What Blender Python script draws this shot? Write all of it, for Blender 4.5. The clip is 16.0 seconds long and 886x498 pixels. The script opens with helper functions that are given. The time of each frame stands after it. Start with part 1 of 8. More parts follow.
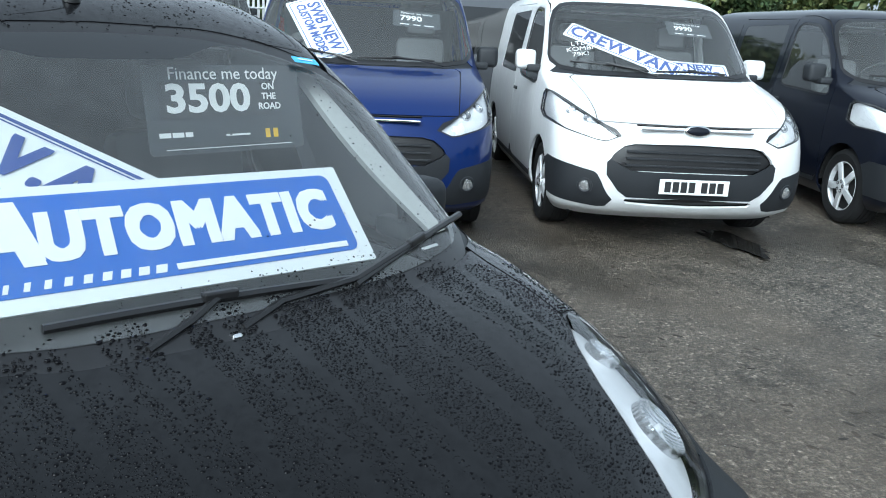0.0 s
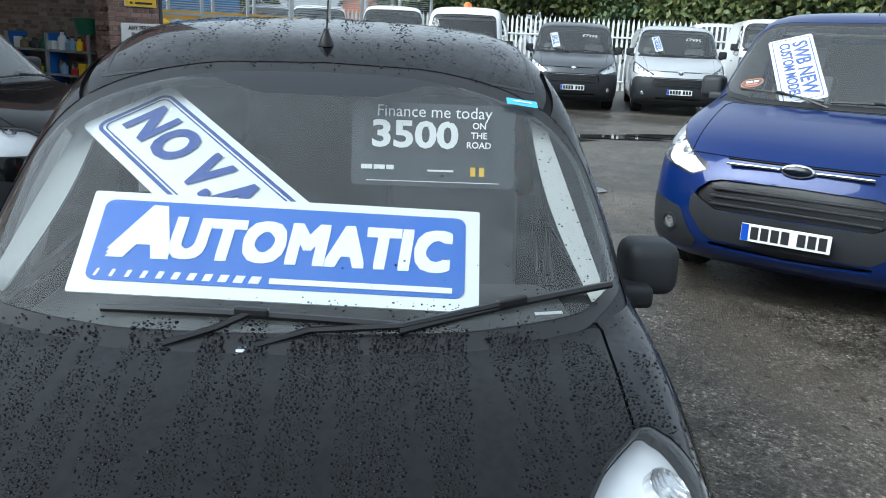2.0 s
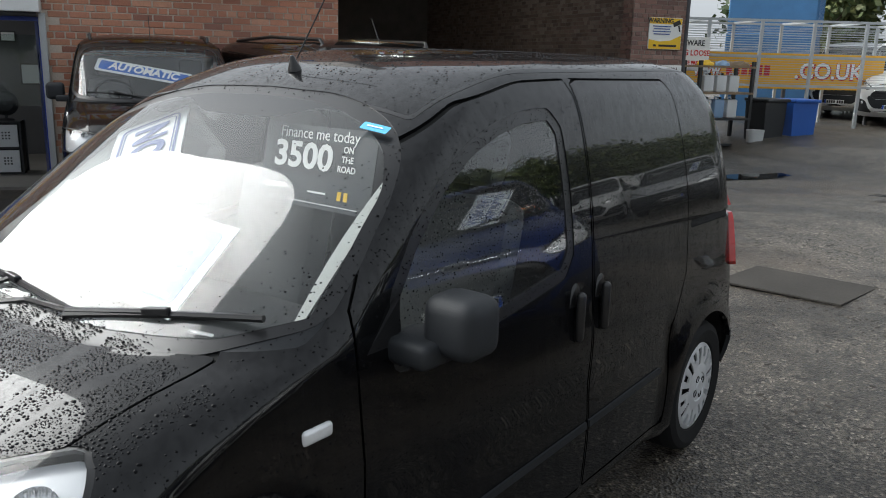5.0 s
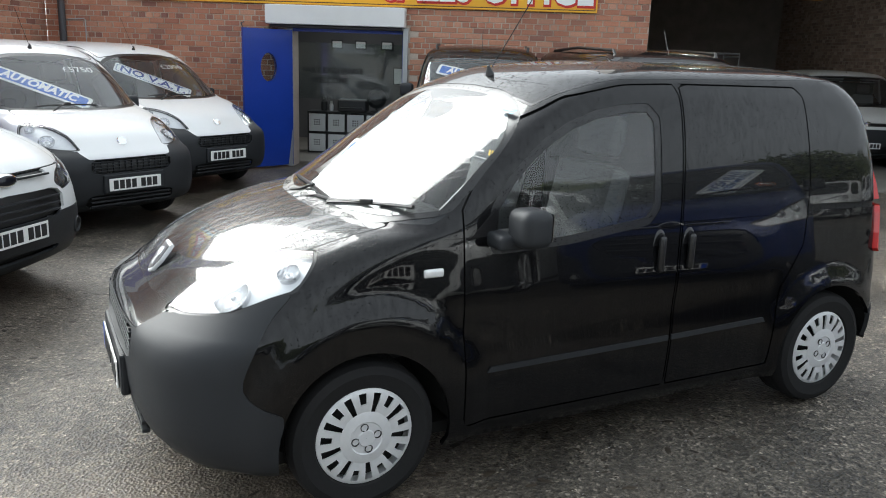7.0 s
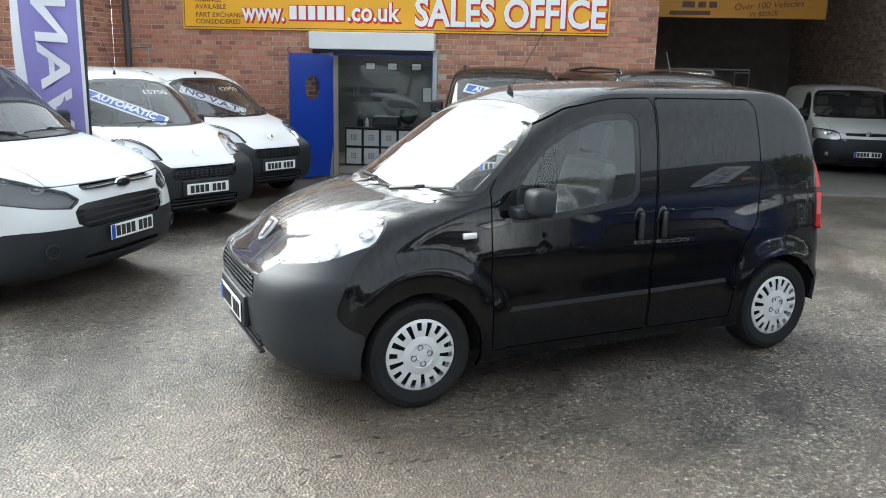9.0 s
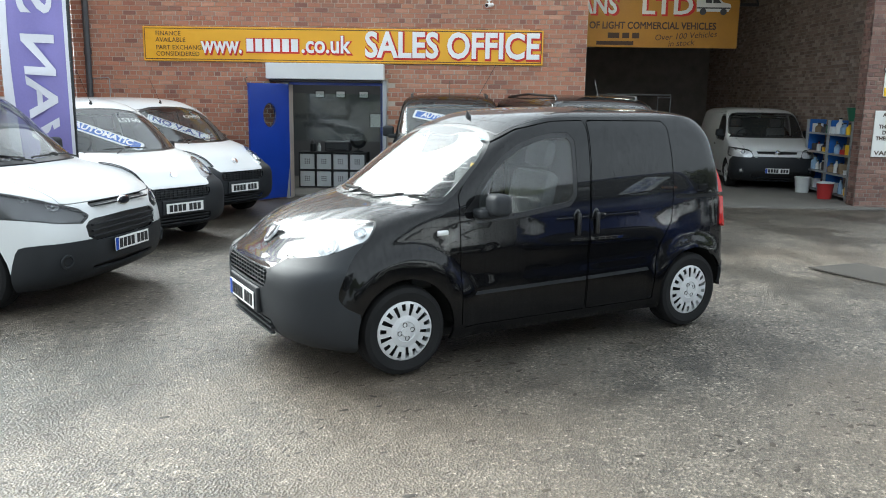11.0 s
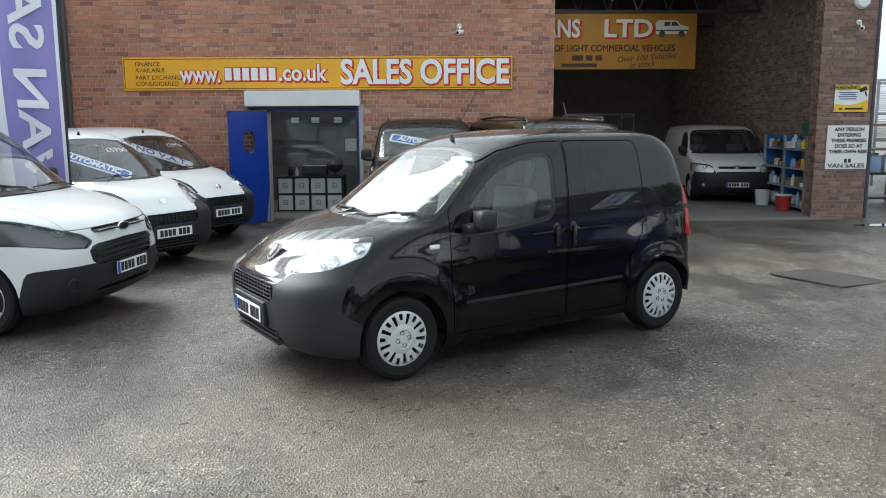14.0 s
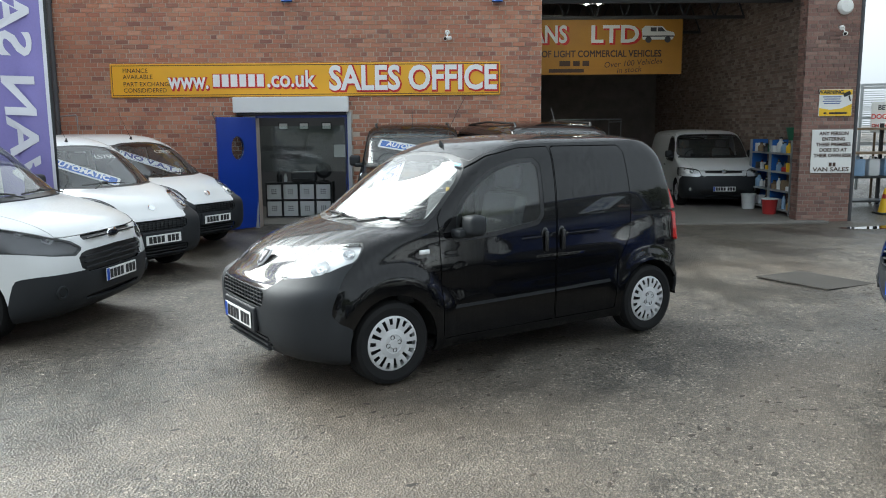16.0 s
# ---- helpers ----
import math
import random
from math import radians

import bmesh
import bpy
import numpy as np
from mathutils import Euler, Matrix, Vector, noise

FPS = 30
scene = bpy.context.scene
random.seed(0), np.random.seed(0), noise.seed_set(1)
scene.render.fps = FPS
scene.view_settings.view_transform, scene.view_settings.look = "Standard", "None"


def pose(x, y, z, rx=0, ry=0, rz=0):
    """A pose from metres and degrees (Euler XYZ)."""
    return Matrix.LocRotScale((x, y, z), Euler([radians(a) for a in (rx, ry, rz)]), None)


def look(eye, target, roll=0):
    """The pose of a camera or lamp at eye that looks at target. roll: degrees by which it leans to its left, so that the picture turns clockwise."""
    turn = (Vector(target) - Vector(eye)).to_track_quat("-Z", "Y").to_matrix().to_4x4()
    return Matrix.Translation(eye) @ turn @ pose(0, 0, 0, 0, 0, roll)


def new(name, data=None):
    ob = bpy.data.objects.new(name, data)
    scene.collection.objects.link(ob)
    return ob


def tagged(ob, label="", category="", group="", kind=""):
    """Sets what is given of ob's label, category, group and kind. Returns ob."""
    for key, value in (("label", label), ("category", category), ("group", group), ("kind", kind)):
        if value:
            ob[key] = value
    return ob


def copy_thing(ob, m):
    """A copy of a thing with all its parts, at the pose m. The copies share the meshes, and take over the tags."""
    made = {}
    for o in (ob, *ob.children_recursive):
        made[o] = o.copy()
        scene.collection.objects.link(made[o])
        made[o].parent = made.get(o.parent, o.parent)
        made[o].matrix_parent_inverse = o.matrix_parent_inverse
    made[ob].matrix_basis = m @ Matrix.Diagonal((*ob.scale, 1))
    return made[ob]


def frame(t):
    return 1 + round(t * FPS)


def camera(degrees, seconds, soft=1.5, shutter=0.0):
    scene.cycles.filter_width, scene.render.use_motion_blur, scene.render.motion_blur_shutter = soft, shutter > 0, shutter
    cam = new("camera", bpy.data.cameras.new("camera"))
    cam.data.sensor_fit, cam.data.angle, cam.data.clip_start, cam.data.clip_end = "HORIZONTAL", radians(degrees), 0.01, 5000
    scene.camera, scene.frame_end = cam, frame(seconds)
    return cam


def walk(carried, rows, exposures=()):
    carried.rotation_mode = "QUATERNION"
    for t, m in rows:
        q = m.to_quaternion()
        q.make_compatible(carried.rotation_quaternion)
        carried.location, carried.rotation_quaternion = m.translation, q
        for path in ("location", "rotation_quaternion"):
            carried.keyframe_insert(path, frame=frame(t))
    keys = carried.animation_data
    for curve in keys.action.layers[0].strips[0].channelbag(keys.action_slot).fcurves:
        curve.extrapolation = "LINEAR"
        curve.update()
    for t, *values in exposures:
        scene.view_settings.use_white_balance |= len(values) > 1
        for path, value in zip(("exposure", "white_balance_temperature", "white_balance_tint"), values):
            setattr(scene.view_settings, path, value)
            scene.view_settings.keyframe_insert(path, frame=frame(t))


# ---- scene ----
import collections

cam = camera(57.8, 16.0, 1.0)
PATH = [
    (0, (-1.397, 0.028, 1.599), (0.483, -0.395, 1.064), 3.0),
    (0.5, (-1.423, -0.286, 1.635), (0.482, -0.182, 1.035), 4.1),
    (1, (-1.345, -0.484, 1.629), (0.521, -0.056, 1.051), 3.4),
    (1.5, (-1.209, -0.653, 1.651), (0.633, -0.054, 1.153), 2.9),
    (2, (-1.13, -0.894, 1.65), (0.59, -0.01, 1.138), 2.6),
    (2.5, (-1.032, -1.116, 1.66), (0.535, 0.022, 1.16), 1.4),
    (3, (-0.831, -1.254, 1.642), (0.638, 0.02, 1.173), 1.9),
    (3.2, (-0.738, -1.306, 1.65), (0.694, 0.008, 1.18), 1.8),
    (5.3, (0.483, -2.204, 1.67), (0.967, -0.32, 1.206), 1.4),
    (5.5, (0.549, -2.329, 1.682), (0.901, -0.416, 1.215), 1.3),
    (6, (0.625, -2.7, 1.665), (0.783, -0.765, 1.181), 1.8),
    (6.5, (0.775, -3.071, 1.675), (0.752, -1.131, 1.187), 1.9),
    (7, (0.909, -3.412, 1.705), (0.755, -1.475, 1.231), 2.0),
    (7.5, (0.902, -3.781, 1.703), (0.768, -1.836, 1.255), 1.5),
    (8, (0.918, -4.063, 1.724), (0.767, -2.122, 1.267), 1.3),
    (8.5, (0.988, -4.339, 1.721), (0.785, -2.405, 1.253), 1.7),
    (9, (0.959, -4.584, 1.733), (0.744, -2.643, 1.3), 1.3),
    (9.5, (0.861, -4.845, 1.741), (0.693, -2.896, 1.322), 0.2),
    (10, (0.849, -5.113, 1.763), (0.781, -3.15, 1.388), 1.1),
    (10.2, (0.868, -5.198, 1.746), (0.789, -3.234, 1.374), 1.3),
    (12.3, (0.685, -5.949, 1.753), (0.672, -3.983, 1.388), 0.1),
    (12.5, (0.687, -5.949, 1.767), (0.686, -3.984, 1.396), 0.4),
    (13, (0.675, -6.058, 1.78), (0.728, -4.089, 1.437), 0.4),
    (13.5, (0.665, -6.027, 1.773), (0.717, -4.054, 1.449), 0.2),
    (14, (0.66, -6.007, 1.764), (0.676, -4.032, 1.449), -0.3),
    (14.5, (0.656, -6.023, 1.765), (0.664, -4.047, 1.455), -0.6),
    (15, (0.658, -6.04, 1.767), (0.67, -4.064, 1.457), -0.7),
    (15.5, (0.654, -6.049, 1.764), (0.672, -4.072, 1.461), -0.6),
    (16, (0.654, -6.043, 1.766), (0.698, -4.066, 1.464), -0.5),
]
EXPOSURES = [
    (0.0, 0.70, 5550, 0), (1.0, 0.62, 5450, 0), (2.0, 0.87, 5680, 1), (3.0, 1.02, 5880, 2), (5.5, 0.64, 6350, 7),
    (7.0, 1.42, 6300, 5), (9.0, 1.73, 6150, 3), (13.0, 1.66, 6120, 1), (14.2, 1.31, 6120, 2), (16.0, 1.30, 6120, 2),
]
walk(cam, [(t, look(eye, target, roll)) for t, eye, target, roll in PATH], EXPOSURES)

# ---- world and light: a bright overcast day ----
SUN_AZ, SUN_EL = radians(-53), radians(33)
world = bpy.data.worlds.new("overcast_sky")
scene.world = world
world.use_nodes = True
wn, wl = world.node_tree.nodes, world.node_tree.links
wn.clear()
sky = wn.new("ShaderNodeTexSky")
sky.sky_type, sky.sun_disc = "NISHITA", False
sky.sun_elevation, sky.sun_rotation = SUN_EL, SUN_AZ
sky.air_density, sky.dust_density, sky.ozone_density = 1.0, 6.0, 1.0
veil = wn.new("ShaderNodeHueSaturation")
veil.inputs["Saturation"].default_value = 0.22
cover = wn.new("ShaderNodeMixRGB")
cover.inputs["Fac"].default_value = 0.40
cover.inputs["Color2"].default_value = (5.9, 6.2, 6.7, 1)
air = wn.new("ShaderNodeBackground")
air.inputs["Strength"].default_value = 0.124
wout = wn.new("ShaderNodeOutputWorld")
wl.new(sky.outputs[0], veil.inputs["Color"])
wl.new(veil.outputs[0], cover.inputs["Color1"])
wl.new(cover.outputs[0], air.inputs["Color"])
wl.new(air.outputs[0], wout.inputs["Surface"])
sun = new("sun", bpy.data.lights.new("sun", "SUN"))
sun.data.energy, sun.data.angle, sun.data.color = 2.7, radians(54), (1.0, 0.985, 0.96)
TO_SUN = Vector((math.sin(SUN_AZ) * math.cos(SUN_EL), math.cos(SUN_AZ) * math.cos(SUN_EL), math.sin(SUN_EL)))
sun.rotation_euler = TO_SUN.to_track_quat("Z", "Y").to_euler()


# ---- materials ----
def nodes_of(name):
    m = bpy.data.materials.new(name)
    m.use_nodes = True
    t = m.node_tree
    return m, t.nodes, t.links, t.nodes["Principled BSDF"]


def coords(n, l, space="Object", scale=(1, 1, 1)):
    c = n.new("ShaderNodeTexCoord")
    m = n.new("ShaderNodeMapping")
    m.inputs["Scale"].default_value = scale
    l.new(c.outputs[space], m.inputs["Vector"])
    return m.outputs[0]


def noise_tex(n, l, vec, scale, detail=4.0, rough=0.55):
    t = n.new("ShaderNodeTexNoise")
    t.inputs["Scale"].default_value, t.inputs["Detail"].default_value, t.inputs["Roughness"].default_value = scale, detail, rough
    l.new(vec, t.inputs["Vector"])
    return t.outputs["Fac"]


def ramp(n, l, fac, stops):
    r = n.new("ShaderNodeValToRGB")
    e = r.color_ramp.elements
    e[0].position, e[0].color = stops[0][0], (*stops[0][1], 1)
    e[1].position, e[1].color = stops[-1][0], (*stops[-1][1], 1)
    for p, c in stops[1:-1]:
        k = e.new(p)
        k.color = (*c, 1)
    l.new(fac, r.inputs["Fac"])
    return r.outputs["Color"]


def mixed(n, l, fac, a, b, mode="MIX"):
    m = n.new("ShaderNodeMixRGB")
    m.blend_type = mode
    for k, v in (("Fac", fac), ("Color1", a), ("Color2", b)):
        if isinstance(v, (int, float)):
            m.inputs[k].default_value = v
        elif isinstance(v, tuple):
            m.inputs[k].default_value = (*v, 1)
        else:
            l.new(v, m.inputs[k])
    return m.outputs[0]


def bumped(n, l, p, height, strength=0.3, dist=0.01):
    b = n.new("ShaderNodeBump")
    b.inputs["Strength"].default_value, b.inputs["Distance"].default_value = strength, dist
    l.new(height, b.inputs["Height"])
    l.new(b.outputs[0], p.inputs["Normal"])


def plain(name, color, rough=0.5, metal=0.0, spec=0.5, vary=0.12, grain=60.0, bump=0.0, coat=0.0, space="Object"):
    """A surface of one colour with stains at two scales and a fine relief."""
    m, n, l, p = nodes_of(name)
    v = coords(n, l, space)
    big, fine = noise_tex(n, l, v, 2.3), noise_tex(n, l, v, grain, 3)
    lo, hi = tuple(c * (1 - vary) for c in color), tuple(min(1, c * (1 + vary)) for c in color)
    c = ramp(n, l, big, [(0.3, lo), (0.7, hi)])
    c = mixed(n, l, 0.35, c, ramp(n, l, fine, [(0.3, lo), (0.7, hi)]))
    l.new(c, p.inputs["Base Color"])
    r = n.new("ShaderNodeMapRange")
    r.inputs["To Min"].default_value, r.inputs["To Max"].default_value = max(0.02, rough * 0.8), min(1, rough * 1.2)
    l.new(big, r.inputs["Value"])
    l.new(r.outputs[0], p.inputs["Roughness"])
    p.inputs["Metallic"].default_value = metal
    p.inputs["Specular IOR Level"].default_value = spec
    p.inputs["Coat Weight"].default_value = coat
    p.inputs["Coat Roughness"].default_value = 0.03
    if bump:
        bumped(n, l, p, fine, bump, 0.004)
    return m


def paint(name, color, rough=0.25, metal=0.0, dirt=0.12, flake=0.0):
    """Wet car paint under clear lacquer, with rain streaks and a film of road dirt."""
    m, n, l, p = nodes_of(name)
    v = coords(n, l)
    streak = noise_tex(n, l, coords(n, l, "Object", (55, 55, 1.6)), 1.0, 3)
    film = noise_tex(n, l, v, 3.0, 5)
    base = mixed(n, l, film, color, tuple(c * (1 - dirt) + 0.10 * dirt for c in color))
    l.new(base, p.inputs["Base Color"])
    p.inputs["Metallic"].default_value = metal
    p.inputs["Roughness"].default_value = rough
    p.inputs["Coat Weight"].default_value = 0.6
    p.inputs["Specular IOR Level"].default_value = 0.08
    r = n.new("ShaderNodeMapRange")
    r.inputs["From Min"].default_value, r.inputs["From Max"].default_value = 0.45, 0.75
    r.inputs["To Min"].default_value, r.inputs["To Max"].default_value = 0.008, 0.045
    l.new(streak, r.inputs["Value"])
    l.new(r.outputs[0], p.inputs["Coat Roughness"])
    w = n.new("ShaderNodeMapRange")
    w.inputs["From Min"].default_value, w.inputs["From Max"].default_value = 0.40, 0.66
    w.inputs["To Min"].default_value, w.inputs["To Max"].default_value = 0.70, 0.52
    l.new(streak, w.inputs["Value"])
    l.new(w.outputs[0], p.inputs["Coat Weight"])
    return m


def clear_glass(name, tint=(0.93, 0.97, 0.96), rough=0.0, dirt=0.03, film=0.0, shine=1.6):
    """A thin pane: mirror reflections by Fresnel over a tinted view through it."""
    m, n, l, p = nodes_of(name)
    n.remove(p)
    out = n["Material Output"]
    gl, tr, mx, fr = n.new("ShaderNodeBsdfGlossy"), n.new("ShaderNodeBsdfTransparent"), n.new("ShaderNodeMixShader"), n.new("ShaderNodeFresnel")
    gl.inputs["Roughness"].default_value = rough
    gl.inputs["Color"].default_value = (1, 1, 1, 1)
    tr.inputs["Color"].default_value = (*tint, 1)
    fr.inputs["IOR"].default_value = 1.52
    gain = n.new("ShaderNodeMath")
    gain.operation, gain.use_clamp = "MULTIPLY", True
    gain.inputs[1].default_value = shine
    l.new(fr.outputs[0], gain.inputs[0])
    l.new(gain.outputs[0], mx.inputs[0])
    l.new(tr.outputs[0], mx.inputs[1])
    l.new(gl.outputs[0], mx.inputs[2])
    # pale diffuse coat: real film on the pane, and painted sky haze on windscreens
    df = n.new("ShaderNodeBsdfDiffuse")
    df.inputs["Color"].default_value = (0.5, 0.52, 0.52, 1)
    m2 = n.new("ShaderNodeMixShader")
    spots = noise_tex(n, l, coords(n, l, "Object", (3, 3, 0.5)) if film else coords(n, l), 9.0, 5)
    r = n.new("ShaderNodeMapRange")
    r.inputs["From Min"].default_value, r.inputs["From Max"].default_value = 0.4, 0.8
    r.inputs["To Min"].default_value, r.inputs["To Max"].default_value = film, dirt
    l.new(spots, r.inputs["Value"])
    l.new(r.outputs[0], m2.inputs[0])
    l.new(mx.outputs[0], m2.inputs[1])
    l.new(df.outputs[0], m2.inputs[2])
    l.new(m2.outputs[0], out.inputs["Surface"])
    return m


def fluted(name, color):
    """Polished lamp metal pressed into fine upright flutes."""
    m, n, l, p = nodes_of(name)
    p.inputs["Base Color"].default_value = (*color, 1)
    p.inputs["Metallic"].default_value, p.inputs["Roughness"].default_value = 0.85, 0.14
    w = n.new("ShaderNodeTexWave")
    w.inputs["Scale"].default_value, w.inputs["Distortion"].default_value = 28, 0.4
    l.new(coords(n, l), w.inputs["Vector"])
    bumped(n, l, p, w.outputs["Fac"], 0.6, 0.004)
    return m


def asphalt_material(name="wet_asphalt", tone=0.77):
    m, n, l, p = nodes_of(name)
    v = coords(n, l)
    stones = n.new("ShaderNodeTexVoronoi")
    stones.inputs["Scale"].default_value = 72
    l.new(v, stones.inputs["Vector"])
    fine = noise_tex(n, l, v, 130, 3, 0.75)
    grit = noise_tex(n, l, v, 38, 5, 0.70)
    blot = noise_tex(n, l, v, 3.2, 6, 0.66)
    mid = noise_tex(n, l, v, 0.9, 6, 0.62)
    big = noise_tex(n, l, v, 0.22, 4)
    c = ramp(n, l, stones.outputs["Color"], [(0.0, (0.022, 0.020, 0.018)), (0.50, (0.069, 0.063, 0.056)), (0.76, (0.178, 0.164, 0.143)), (1.0, (0.70, 0.65, 0.59))])
    c = mixed(n, l, 0.42, c, ramp(n, l, fine, [(0.42, (0.016, 0.014, 0.012)), (0.60, (0.255, 0.236, 0.212))]))
    c = mixed(n, l, 0.85, c, ramp(n, l, grit, [(0.40, (0.24, 0.24, 0.24)), (0.60, (1.80, 1.78, 1.75))]), "MULTIPLY")
    c = mixed(n, l, 0.62, c, ramp(n, l, blot, [(0.36, (0.42, 0.41, 0.40)), (0.58, (1.42, 1.42, 1.40))]), "MULTIPLY")
    pits = noise_tex(n, l, coords(n, l, "Object", (1, 0.75, 1)), 19, 4, 0.64)
    c = mixed(n, l, 0.9, c, ramp(n, l, pits, [(0.37, (0.16, 0.15, 0.14)), (0.43, (1.08, 1.08, 1.08))]), "MULTIPLY")
    c = mixed(n, l, ramp(n, l, mid, [(0.40, (0, 0, 0)), (0.72, (0.45, 0.45, 0.45))]), c, (0.115, 0.109, 0.099))
    c = mixed(n, l, ramp(n, l, big, [(0.50, (0, 0, 0)), (0.64, (0.50, 0.50, 0.50))]), c, (0.150, 0.118, 0.088))
    wet = noise_tex(n, l, coords(n, l, "Object", (1, 0.6, 1)), 0.5, 7, 0.64)
    damp = ramp(n, l, wet, [(0.43, (1, 1, 1)), (0.53, (0, 0, 0))])
    c = mixed(n, l, damp, c, mixed(n, l, 1.0, c, (0.50, 0.49, 0.47), "MULTIPLY"))
    c = mixed(n, l, 1.0, c, (tone * 1.05, tone, tone * 0.92), "MULTIPLY")
    l.new(c, p.inputs["Base Color"])
    r = n.new("ShaderNodeMapRange")
    r.inputs["To Min"].default_value, r.inputs["To Max"].default_value = 0.48, 0.22
    l.new(damp, r.inputs["Value"])
    rr = mixed(n, l, 0.35, r.outputs[0], grit)
    l.new(rr, p.inputs["Roughness"])
    p.inputs["Specular IOR Level"].default_value = 0.48
    h = mixed(n, l, 0.5, stones.outputs["Distance"], mixed(n, l, 0.5, fine, grit))
    bumped(n, l, p, h, 1.0, 0.014)
    return m


def brick_material(name, tones, spots=0.25):
    m, n, l, p = nodes_of(name)
    ob, ge = n.new("ShaderNodeObjectInfo"), n.new("ShaderNodeNewGeometry")
    add = n.new("ShaderNodeMath")
    add.operation = "ADD"
    l.new(ob.outputs["Random"], add.inputs[0])
    l.new(ge.outputs["Random Per Island"], add.inputs[1])
    fr = n.new("ShaderNodeMath")
    fr.operation = "FRACT"
    l.new(add.outputs[0], fr.inputs[0])
    k = len(tones) - 1
    c = ramp(n, l, fr.outputs[0], [(i / k, t) for i, t in enumerate(tones)])
    v = coords(n, l, "Generated", (6, 2, 2))
    pos = n.new("ShaderNodeNewGeometry").outputs["Position"]
    grit = noise_tex(n, l, pos, 55, 4)
    soot = noise_tex(n, l, pos, 0.7, 5, 0.6)
    c = mixed(n, l, ramp(n, l, grit, [(0.35, (0, 0, 0)), (0.75, (spots, spots, spots))]), c, (0.06, 0.04, 0.035))
    c = mixed(n, l, ramp(n, l, soot, [(0.45, (0, 0, 0)), (0.75, (0.36, 0.36, 0.36))]), c, (0.12, 0.070, 0.055))
    l.new(c, p.inputs["Base Color"])
    p.inputs["Roughness"].default_value = 0.85
    bumped(n, l, p, grit, 0.5, 0.004)
    return m


def leaf_material(name, a, b):
    m, n, l, p = nodes_of(name)
    ge = n.new("ShaderNodeNewGeometry")
    c = ramp(n, l, ge.outputs["Random Per Island"], [(0, a), (1, b)])
    l.new(c, p.inputs["Base Color"])
    p.inputs["Roughness"].default_value = 0.6
    return m


